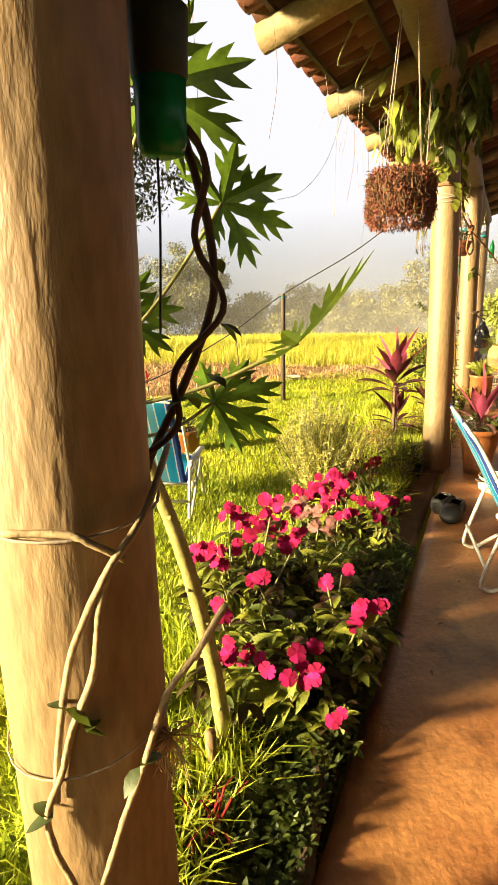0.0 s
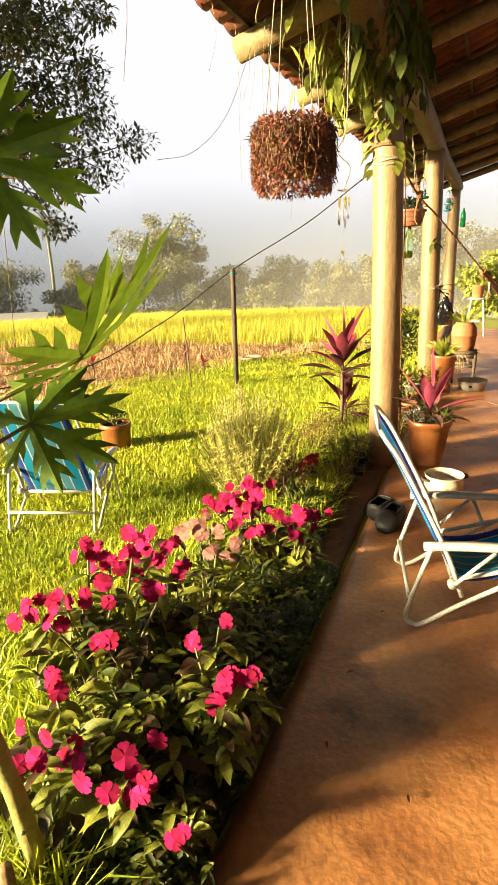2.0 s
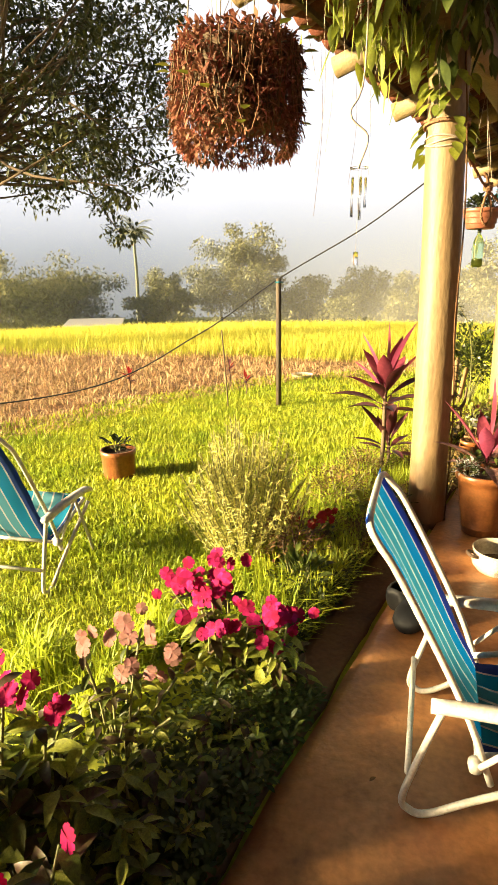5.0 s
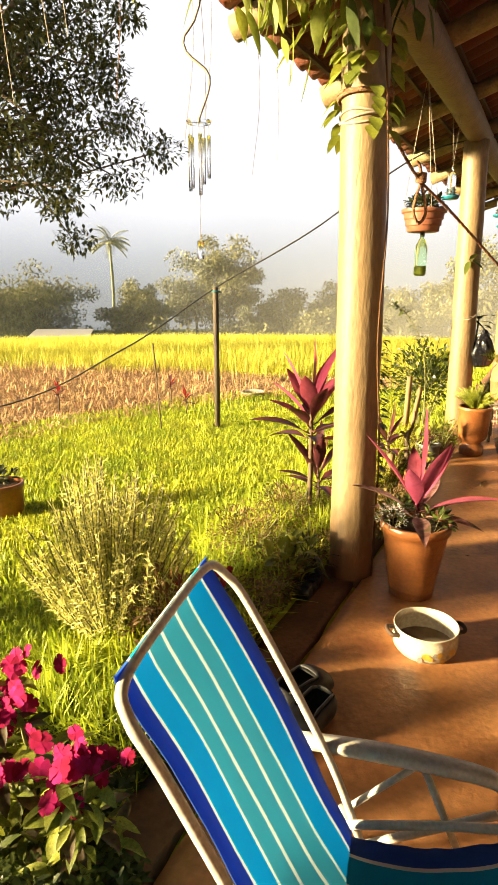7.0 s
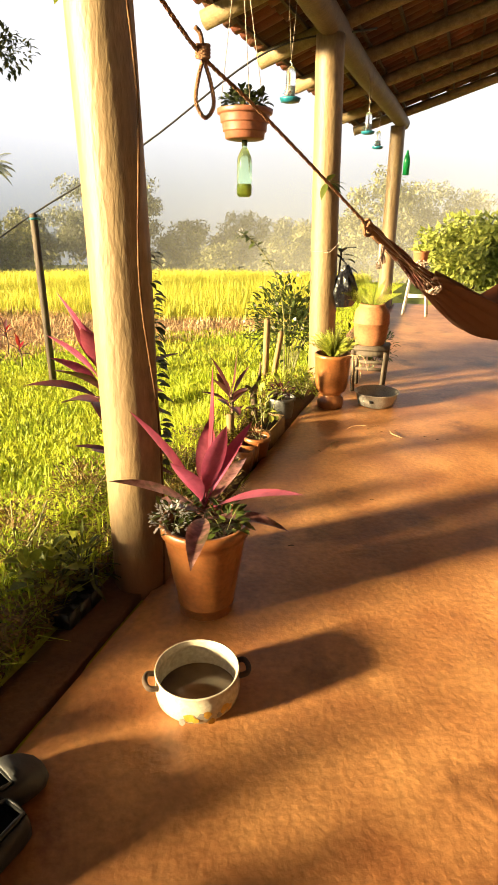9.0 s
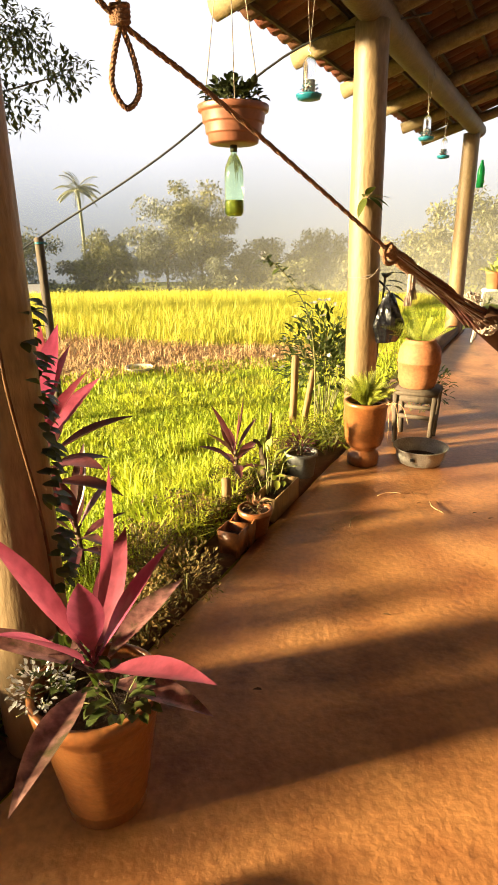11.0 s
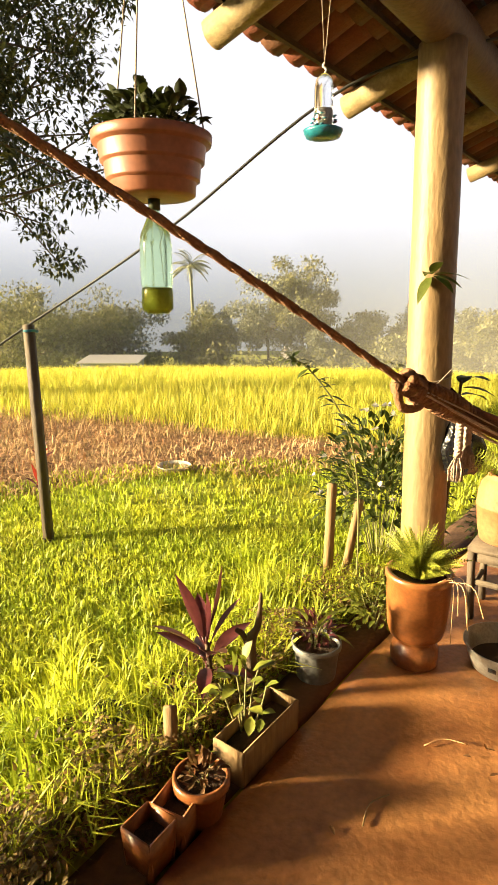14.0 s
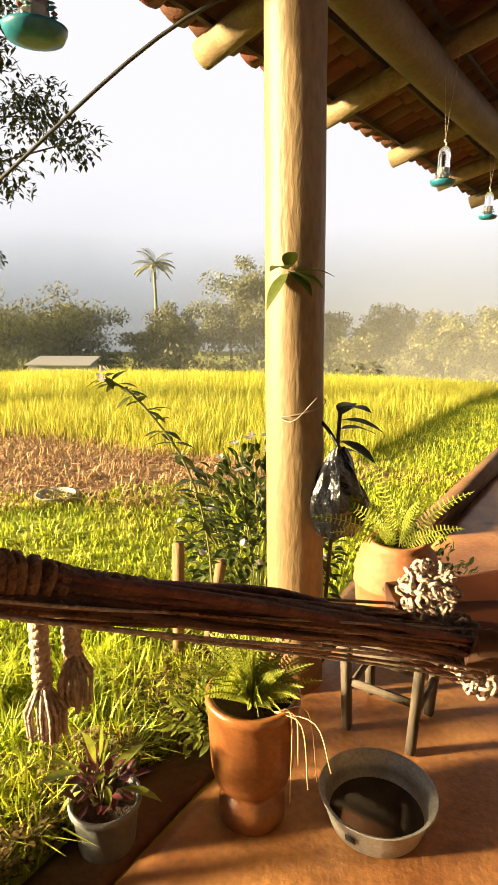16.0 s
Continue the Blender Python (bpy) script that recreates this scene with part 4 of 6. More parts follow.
b.tube(bend([(0.0, 0.01, 0.34), (-0.03, 0, 0.40), (-0.06, 0.01, 0.41)], 3), 0.012, 7, rough=0.1)
part("branch", b, M_BARK, s)
# edging log at the flower bed
s = thing("edging_log", (0.33, 1.50, -0.03), "old mossy branch edging the flower bed", "log")
b = MB()
b.tube(bend([(-0.12, -0.45, 0.02), (-0.03, -0.2, 0.03), (0.03, 0.1, 0.045), (0.07, 0.33, 0.07)], 5), 0.028, 9, rough=0.15)
part("log", b, M_BARK, s)

# plant stand with a pot by the last post
sd = thing("plant_stand", (5.12, 12.95, 0.0), "tall narrow wooden plant stand painted greyish white", "stand")
sd.rotation_euler = (0, 0, radians(-20))
for sx in (-1, 1):
    for sy in (-1, 1):
        part("leg", MB().box(pose(sx * 0.15, sy * 0.13, 0.37, sy * 4, -sx * 6), (0.035, 0.035, 0.76), 0.003), M_WHITE, sd)
part("top", MB().box(pose(0, 0, 0.755), (0.30, 0.30, 0.03), 0.004), M_WHITE, sd)
for s in (-1, 1):
    part("rail", MB().box(pose(0, s * 0.13, 0.3), (0.30, 0.02, 0.03), 0.003), M_WHITE, sd)
pot("terracotta_pot", (5.12, 12.95, 0.772), [(0.09, 0), (0.095, 0.01), (0.12, 0.2), (0.13, 0.21), (0.13, 0.24), (0.125, 0.242)], 0.01, M_TERRA_PALE, "terracotta pot with bushy plant on the stand", (0.11, 0.21))

# ---- hanging things ----
RAFT = lambda x, y: RAFTER_Z + uv_of(x, y)[1] * SLOPE

# round plastic hanging pot with bottle
HP = Vector((2.20, 6.83, 1.935))
hp = thing("hanging_pot", HP, "ribbed terracotta-coloured plastic hanging pot with jade plant", "plant pot")
part("vessel", MB().lathe(wall_profile([(r * 0.95, z * 0.87) for r, z in [(0.10, 0), (0.115, 0.006), (0.118, 0.010), (0.121, 0.044), (0.122, 0.046), (0.131, 0.050), (0.1315, 0.054), (0.135, 0.094), (0.1355, 0.096), (0.1445, 0.100), (0.145, 0.104), (0.149, 0.144), (0.1495, 0.146), (0.163, 0.150), (0.165, 0.154), (0.167, 0.176), (0.165, 0.179), (0.160, 0.180)]], 0.005, 0.012), 40), M_PLASTIC_TERRA, hp)
part("soil", soil_disc(0.136, 0.13), M_SOIL, hp)
top = Vector((2.17, 6.92, RAFT(2.17, 6.92) - 0.06)) - HP
for k in range(3):
    a = radians(40 + 120 * k)
    part("wire", MB().tube([(0.150 * math.cos(a), 0.150 * math.sin(a), 0.15), top], 0.0022, 5), M_STRING, hp)
bt = thing("plastic_bottle", HP + Vector((0, 0, -0.30)), "upside-down light green plastic bottle under the hanging pot", "bottle")
part("body", MB().lathe([(0.002, 0.0), (0.03, 0.0), (0.043, 0.012), (0.044, 0.06), (0.041, 0.07), (0.044, 0.08), (0.044, 0.18), (0.040, 0.21), (0.022, 0.25), (0.013, 0.262), (0.013, 0.275)], 28), M_BOTTLE, bt)
part("liquid", MB().lathe([(0.002, 0.006), (0.028, 0.006), (0.038, 0.018), (0.038, 0.06), (0.036, 0.07), (0.002, 0.07)], 20), M_LIQUID, bt, "yellowish water at the bottom")
part("cap", MB().lathe([(0.001, 0.272), (0.016, 0.272), (0.016, 0.30), (0.001, 0.30)], 16), M_LEAF_DARK, bt, "dark green screw cap")


def feeder(at, string_top, label, flower=True):
    f = thing("bird_feeder", at, label, "bird feeder", "hanging bird feeders")
    part("tray", MB().lathe(wall_profile([(0.03, 0), (0.062, 0.006), (0.07, 0.022), (0.072, 0.03), (0.068, 0.032)], 0.004, 0.006), 28), M_TEAL, f, "blue-green plastic tray")
    part("tank", MB().lathe([(0.032, 0.028), (0.034, 0.05), (0.034, 0.17), (0.030, 0.195), (0.016, 0.212), (0.008, 0.216)], 24), M_CLEARPLASTIC, f, "clear plastic tank")
    part("nectar", MB().lathe([(0.001, 0.03), (0.028, 0.03), (0.028, 0.10), (0.001, 0.10)], 18), M_WHITEPETAL, f)
    part("hook", MB().tube(bend([(0, 0, 0.214), (0.006, 0, 0.228), (-0.006, 0, 0.24), (0, 0, 0.25)], 4), 0.004, 6), M_WHITE, f)
    for s in (-1, 1):
        part("string", MB().tube([(0, 0, 0.25), (s * 0.04, 0, string_top - at[2])], 0.0015, 5), M_STRING, f)
    if flower:
        for k in range(3):
            a0 = radians(-100 + 120 * k)
            c = Vector((0.040 * math.cos(a0), 0.040 * math.sin(a0), 0.06))
            t1 = Vector((-math.sin(a0), math.cos(a0), 0))
            b = MB()
            for j in range(6):
                q = 2 * math.pi * j / 6
                o = c + (t1 * math.cos(q) + Z * math.sin(q)) * 0.02
                b.lathe([(0.001, 0.003), (0.009, 0.0), (0.001, -0.003)], 8, o)
            petals = part("flower", b, M_TEAL, f, "small teal plastic flower")
            part("flower_eye", MB().lathe([(0.001, 0.006), (0.008, 0.0), (0.001, -0.006)], 8, c + (c - Z * c.z).normalized() * 0.004), M_PALEPINK, petals, "pink flower centre")
    return f


feeder((2.515, 7.62, 2.245), RAFT(2.515, 7.62) - 0.05, "clear hummingbird feeder with teal tray hanging from a rafter")
feeder((3.55, 10.1, 2.34), RAFT(3.55, 10.1) - 0.05, "clear hummingbird feeder with blue tray hanging further along")
feeder((4.01, 11.70, 2.35), RAFT(4.01, 11.7) - 0.05, "clear hummingbird feeder hanging near the last post")
gb = thing("green_bottle", (4.93, 13.66, 2.15), "green plastic bottle tied to the last post", "bottle")
part("body", MB().lathe([(0.002, 0), (0.05, 0.004), (0.052, 0.2), (0.045, 0.26), (0.018, 0.34), (0.016, 0.37), (0.002, 0.37)], 20), M_GREENPLASTIC, gb)

# green cut bottle with dark rim by the first post
gp = thing("hanging_planter", (0.051, 0.893, 1.853), "cut green plastic bottle used as a hanging planter", "plant pot")
gp.scale = (0.85, 0.85, 0.85)
part("bottle", MB().lathe(wall_profile([(0.02, 0), (0.037, 0.005), (0.043, 0.025), (0.045, 0.15)], 0.002, 0.005), 28), M_GREENPLASTIC, gp, "translucent green plastic")
part("collar", MB().lathe([(0.0455, 0.12), (0.048, 0.125), (0.052, 0.225), (0.047, 0.23), (0.042, 0.22)], 28), M_LEAF_DARK, gp, "dark collar")
for k in range(3):
    a = 2.1 * k
    part("string", MB().tube([(0.055 * math.cos(a), 0.055 * math.sin(a), 0.22), (0.0, 0.0, 1.2)], 0.0018, 5), M_STRING, gp)
b = MB()
b.tube(bend([(-0.01, 0, 0), (-0.012, 0.005, -0.12), (-0.02, 0.0, -0.30)], 4), 0.0025, 5)
part("drip_string", b, M_CABLE, gp)

# hanging basket overgrown with rusty foliage
BC = Vector((0.835, 3.10, 2.115))
hb = thing("hanging_basket", BC, "hanging basket overgrown with dry rust-red foliage", "hanging plant")
part("basket", MB().lathe(wall_profile([(0.10, -0.12), (0.125, -0.08), (0.135, 0.05), (0.14, 0.055)], 0.006, -0.11), 24), M_BARK, hb)
random.seed(8)
b = MB()
for _ in range(7000):
    a = random.uniform(0, 2 * math.pi)
    z = random.uniform(-0.185, 0.085)
    rr = 0.157 * (1 - 0.18 * max(0, (-0.11 - z) / 0.08) ** 2) * (1 + 0.14 * noise.noise((math.cos(a) * 2, math.sin(a) * 2, z * 6))) * (1 - 0.25 * max(0, (z - 0.03) / 0.06) ** 2) * random.uniform(0.86, 1.03)
    p = Vector((rr * math.cos(a), rr * math.sin(a), z))
    d = (Vector((math.cos(a), math.sin(a), 0)) * 0.4 - Z * random.uniform(-0.2, 0.9) + rnd_dir() * 0.9).normalized()
    b.blade(p, d, random.uniform(0.006, 0.013), random.uniform(0.014, 0.03), droop=0.6, n=2, fold=0.3)
for _ in range(500):
    a, q = random.uniform(0, 2 * math.pi), math.sqrt(random.random()) * 0.145
    b.blade((q * math.cos(a), q * math.sin(a), 0.065 + random.uniform(-0.02, 0.02)), rnd_dir(0, 1), 0.014, 0.03, n=2)
part("foliage", b, M_BASKETLEAF, hb)
b = MB()
for _ in range(160):
    a = random.uniform(0, 2 * math.pi)
    z = random.uniform(-0.06, 0.075)
    ln = random.uniform(0.05, 0.12 + max(0, z))
    p = Vector((0.162 * math.cos(a), 0.162 * math.sin(a), z))
    b.tube([p, p + Vector((random.uniform(-0.01, 0.01), random.uniform(-0.01, 0.01), -ln * 0.5)), p + Vector((random.uniform(-0.02, 0.02), random.uniform(-0.02, 0.02), -ln))], 0.0018, 4, caps=False)
tagged(part("trailing_growth", b, M_DRYLEAF, hb), kind="stuff")
for _ in range(24):
    a = random.uniform(0, 2 * math.pi)
    b = MB()
    b.blade((0.165 * math.cos(a), 0.165 * math.sin(a), random.uniform(-0.15, 0.1)), (math.cos(a), math.sin(a), 0.1), 0.026, 0.04, n=3)
    part("green_shoot", b, M_LEAF_LIGHT, hb)
for k in range(4):
    a = radians(30 + 90 * k)
    part("hanger_wire", MB().tube([(0.13 * math.cos(a), 0.13 * math.sin(a), 0.05), (0.03 * math.cos(a), 0.03 * math.sin(a), RAFT(BC.x, BC.y) - BC.z)], 0.002, 5), M_STRING, hb)

# wind chime
WC = Vector((1.16, 4.02, 2.02))
wc = thing("wind_chime", WC, "glass and metal wind chime hanging on thin strings", "wind chime")
part("ring", MB().lathe([(0.02, 0), (0.034, 0.002), (0.036, 0.008), (0.02, 0.01)], 20), M_CLEARPLASTIC, wc)
for k in range(5):
    a = 2 * math.pi * k / 5
    x, y = 0.028 * math.cos(a), 0.028 * math.sin(a)
    part("chime_tube", MB().tube([(x, y, -0.03), (x, y, -0.14 - 0.012 * k)], 0.005, 8), M_CLEARPLASTIC, wc)
    part("string", MB().tube([(x, y, -0.03), (x, y, 0.0)], 0.0008, 4), M_STRING, wc)
part("hanger", MB().tube(bend([(0, 0, 0.01), (0.03, 0.01, 0.12), (-0.04, 0, 0.2), (0.01, 0.02, 0.36), (0.0, 0.0, RAFT(WC.x, WC.y) - WC.z)], 5), 0.0035, 6), M_STRING, wc)
part("striker", MB().tube([(0, 0, -0.36), (0, 0, -0.31)], 0.01, 8), M_CLEARPLASTIC, wc)
part("string", MB().tube([(0, 0, -0.32), (0, 0, 0)], 0.0008, 4), M_STRING, wc)

# black cable from the roof over the fence post
b = MB()
b.tube(bend([at_uv(3.95, 0.3, 3.02), (2.42, 8.93, 2.83), (1.35, 8.83, 2.10), (0.335, 8.777, 1.52), (-0.6, 8.35, 0.88), (-1.9, 7.75, 0.30), (-4.6, 6.5, 0.12)], 8), 0.0085, 7)
cb = thing("cable", (0, 0, 0), "black cable slung from the roof over the post", "cable")
part("cable_run", b, M_CABLE, cb)

# ---- hammock with its rope ----
hm = thing("hammock", (0, 0, 0), "brown striped hammock tied to the post by a rope", "hammock")


def twisted(pts, r, twist=14, strands=3):
    b = MB()
    pts = [Vector(p) for p in pts]
    for s in range(strands):
        line = []
        for i, p in enumerate(pts):
            d = (pts[min(i + 1, len(pts) - 1)] - pts[max(i - 1, 0)]).normalized()
            e = d.orthogonal().normalized()
            f = d.cross(e)
            a = 2 * math.pi * (s / strands) + twist * i / 10
            line.append(p + (e * math.cos(a) + f * math.sin(a)) * r * 0.5)
        b.tube(line, r * 0.62, 7)
    return b


K0, K1 = Vector((2.02, 5.80, 2.125)), Vector((2.895, 6.60, 1.490))
part("rope", twisted(bend([(1.74, 5.51, 2.44), (1.88, 5.66, 2.27), K0, (2.23, 5.99, 1.985), (2.56, 6.30, 1.745), K1], 14), 0.0085), M_ROPE, hm, "thick brown rope")
for z, w in ((2.47, 0.012), (2.445, -0.012)):
    b = MB()
    b.tube([Vector((1.683, 5.462, z)) + Vector((0.128 * math.cos(a), 0.128 * math.sin(a), w * math.sin(a))) for a in [2 * math.pi * k / 20 for k in range(21)]], 0.010, 7)
    part("rope_turn", b, M_ROPE, hm)
part("rope_loop", twisted(bend([K0 + Vector((0, 0, -0.01)), K0 + Vector((-0.02, -0.01, -0.08)), K0 + Vector((-0.03, -0.015, -0.16)), K0 + Vector((0.005, 0.0, -0.215)), K0 + Vector((0.04, 0.015, -0.17)), K0 + Vector((0.03, 0.01, -0.09)), K0], 8), 0.0085), M_ROPE, hm)
b = MB()
for k in range(4):
    b.tube([K0 + Vector((0.022 * math.cos(a), 0.022 * math.sin(a), 0.012 * k + 0.006 * math.sin(a))) for a in [2 * math.pi * j / 12 for j in range(13)]], 0.010, 6)
b.tube(bend([K0 + Vector((0, 0, 0.03)), K0 + Vector((-0.01, 0.01, 0.08)), K0 + Vector((-0.03, 0.0, 0.10))], 4), 0.009, 6)
part("rope_knot", b, M_ROPE, hm)
hd = Vector((0.54, 0.63, -0.35)).normalized()
b = MB()
side = hd.cross(Z).normalized()
for k in range(5):
    c = K1 + hd * (0.012 * k - 0.02)
    up = side.cross(hd)
    b.tube([c + (side * math.cos(a) + up * math.sin(a)) * (0.022 + 0.004 * math.sin(a * 2 + k)) for a in [2 * math.pi * j / 14 for j in range(15)]], 0.0095, 7)
    part("knot_turn", b, M_ROPE, hm)
    b = MB()
b.tube(bend([K1 - hd * 0.04 - up * 0.01, K1 - up * 0.05, K1 + hd * 0.05 - up * 0.035, K1 + hd * 0.06], 5), 0.010, 8)
part("knot", b, M_ROPE, hm, "bulky rope knot")
# wound sleeve between the knot and the free cords
random.seed(15)
for k in range(22):
    t = k / 21
    c = K1 + hd * (0.05 + 0.27 * t)
    r = 0.020 + 0.008 * math.sin(math.pi * min(1, t * 1.5)) - 0.004 * t
    b = MB()
    b.tube([c + hd * 0.004 * math.sin(a + k) + (side * math.cos(a) + up * math.sin(a)) * r * random.uniform(0.96, 1.04) for a in [2 * math.pi * j / 16 for j in range(17)]], 0.0078, 6, rough=0.12)
    part("sleeve_winding", b, M_ROPE, hm, "fuzzy brown cord wound round the gathered strands")
# gathered cords fanning out into the cloth
random.seed(14)
CL = Vector((3.45, 7.235, 1.15))
FAR = [Vector((4.25, 8.15, 0.82)), Vector((5.1, 9.1, 0.72)), Vector((6.1, 10.2, 0.95))]
for k in range(40):
    o1 = side * random.uniform(-0.022, 0.022) + Z * random.uniform(-0.022, 0.016)
    o2 = side * random.uniform(-0.05, 0.05) + Z * random.uniform(-0.035, 0.025)
    t = (k - 19.5) / 19.5
    o3 = side * t * 0.09 + Z * (-0.01 - 0.05 * (1 - t * t) + random.uniform(-0.03, 0.03))
    b = MB()
    b.tube(bend([K1 + o1 * 0.5, K1 + hd * 0.15 + o1 * 1.2, K1.lerp(CL, 0.6) + o2 * 0.75, CL + o3], 6), random.uniform(0.0035, 0.0065), 6, rough=0.12)
    part("cord", b, M_HAMMOCK, hm)
for k in range(34):
    o1 = side * random.uniform(-0.03, 0.03) + Z * random.uniform(-0.02, 0.012)
    o3 = side * random.uniform(-0.09, 0.09) + Z * random.uniform(-0.065, 0.02)
    b = MB()
    b.tube(bend([K1 + o1 * 0.6, K1 + hd * 0.2 + o1 * 1.5, K1.lerp(CL, 0.65) + o1 * 0.8 + o3 * 0.5, CL + o3], 6), random.uniform(0.002, 0.0035), 5, rough=0.1)
    part("strand", b, M_CROCHET if k % 3 == 0 else M_ROPE, hm)
b = MB()
vs, fs = [], []
line = bend([CL - hd * 0.05] + FAR, 8)
n = 26
for i, p in enumerate(line):
    t = i / (len(line) - 1)
    wid, dep = 0.10 + 0.42 * math.sin(math.pi * t * 0.62), 0.06 + 0.24 * math.sin(math.pi * min(1, t * 0.8))
    for k in range(n + 1):
        s = -1 + 2 * k / n
        fold = 0.03 * (1 - t * 0.6) * math.sin(k * 2.1 + 2 * t)
        vs.append(p + side * (s * wid) + Z * (-dep * (1 - s * s) + fold + 0.02))
for i in range(len(line) - 1):
    for k in range(n):
        a = i * (n + 1) + k
        fs.append((a, a + 1, a + n + 2, a + n + 1))
M_CLOTH = stripes("hammock_cloth", [(0.25, (0.17, 0.064, 0.038)), (0.25, (0.23, 0.11, 0.064)), (0.25, (0.125, 0.047, 0.028)), (0.25, (0.26, 0.14, 0.09))], 1.2)
ob = part("cloth", b.add(vs, fs), M_CLOTH, hm, "brown striped cotton cloth")
ob.modifiers.new("thick", "SOLIDIFY").thickness = 0.006
part("far_rope", twisted(bend([FAR[-1], FAR[-1] + Vector((0.45, 0.45, 0.4)), at_uv(8.4, 3.58, 2.0)], 8), 0.012), M_ROPE, hm)
# crochet tufts and tassels
for c, r in ((CL + Vector((-0.03, 0.0, 0.06)), 0.045), (CL + Vector((0.07, 0.0, -0.06)), 0.05), (CL + Vector((0.02, -0.03, -0.01)), 0.04)):
    b = MB()
    for _ in range(60):
        o = c + rnd_dir() * r
        e, f = rnd_dir(), rnd_dir()
        f = f.cross(e).normalized()
        e = f.cross(e).normalized()
        b.tube([o + (e * math.cos(a) + f * math.sin(a)) * 0.009 for a in [2 * math.pi * j / 7 for j in range(8)]], 0.0035, 5)
    part("crochet_tuft", b, M_CROCHET, hm, "pale crocheted cotton trim")
for off, ln in ((0.20, 0.085), (0.235, 0.045)):
    p0 = K1 + hd * off - Z * 0.025
    braid = part("tassel_cord", twisted([p0 - Z * ln * i / 14 for i in range(15)], 0.010), M_CROCHET, hm, "pale braided cotton cord")
    b = MB()
    for _ in range(34):
        a = random.uniform(0, 2 * math.pi)
        q = random.uniform(0, 0.022)
        p1 = p0 - Z * ln
        b.tube([p1 + Z * 0.012, p1 + Vector((q * math.cos(a), q * math.sin(a), -0.03)), p1 + Vector((q * 0.9 * math.cos(a), q * 0.9 * math.sin(a), -0.06))], 0.0022, 4)
    part("tassel", b, M_CROCHET, braid, "fringed cotton tassel")

# black plastic bag on the post
bg = thing("plastic_bag", (3.15, 8.59, 0.92), "crumpled shiny black plastic bag tied to the post", "bag")
b = MB()
vs, fs = [], []
n, m = 22, 16
for i in range(m + 1):
    t = i / m
    r = 0.02 + 0.112 * math.sin(math.pi * min(1, 0.12 + 0.78 * t)) ** 0.8 * t ** 0.6
    for k in range(n):
        a = 2 * math.pi * k / n
        q = r * (1 + 0.3 * noise.noise((math.cos(a) * 2.4, math.sin(a) * 2.4, t * 4)) + 0.16 * noise.noise((math.cos(a) * 7, math.sin(a) * 7, t * 2)))
        vs.append((q * math.cos(a) * 1.1, q * math.sin(a) * 0.7, 0.20 - 0.37 * t + 0.02 * noise.noise((a, t * 3, 5))))
for i in range(m):
    for k in range(n):
        fs.append((i * n + k, (i + 1) * n + k, (i + 1) * n + (k + 1) % n, i * n + (k + 1) % n))
fs.append(tuple(m * n + k for k in range(n)))
part("bag", b.add(vs, fs), M_BAG, bg, smooth=False)
part("handle_knot", MB().tube(bend([(0, 0, 0.2), (-0.05, 0.04, 0.26), (-0.10, 0.08, 0.30)], 4), 0.008, 6), M_BAG, bg)

# leaf litter and twigs on the cement
random.seed(77)
for k, (x, y) in enumerate(((3.22, 7.42), (3.30, 7.36), (3.16, 7.33), (3.38, 7.30), (3.26, 7.25), (3.55, 7.12), (3.60, 7.05), (2.75, 6.85), (1.05, 2.62), (1.24, 3.02), (0.92, 2.25), (1.12, 2.05), (2.42, 5.62), (2.95, 6.1))):
    lf = new("fallen_leaf", MB().blade((0, 0, 0.006), rnd_dir(0.02, 0.12), 0.014, random.uniform(0.03, 0.05), n=4, droop=0.3, fold=0.5).mesh("fallen_leaf", M_DRYLEAF))
    lf.location = (x + random.uniform(-0.03, 0.03), y + random.uniform(-0.03, 0.03), 0.004)
    tagged(lf, "curled dry brown leaf lying on the cement", "leaf", "fallen leaves")
for x, y, a in ((3.1, 7.36, 0.4), (3.35, 7.2, 2.0), (2.86, 6.98, 1.2)):
    tw = new("twig", MB().tube(bend([(-0.09, 0, 0.005), (0, 0.02, 0.009), (0.08, -0.015, 0.005)], 4), 0.0028, 5, rough=0.2).mesh("twig", M_STRAW))
    tw.location, tw.rotation_euler = (x, y, 0.003), (0, 0, a)
    tagged(tw, "thin pale dry twig on the cement", "twig", "twigs")

# ---- papaya by the first post ----


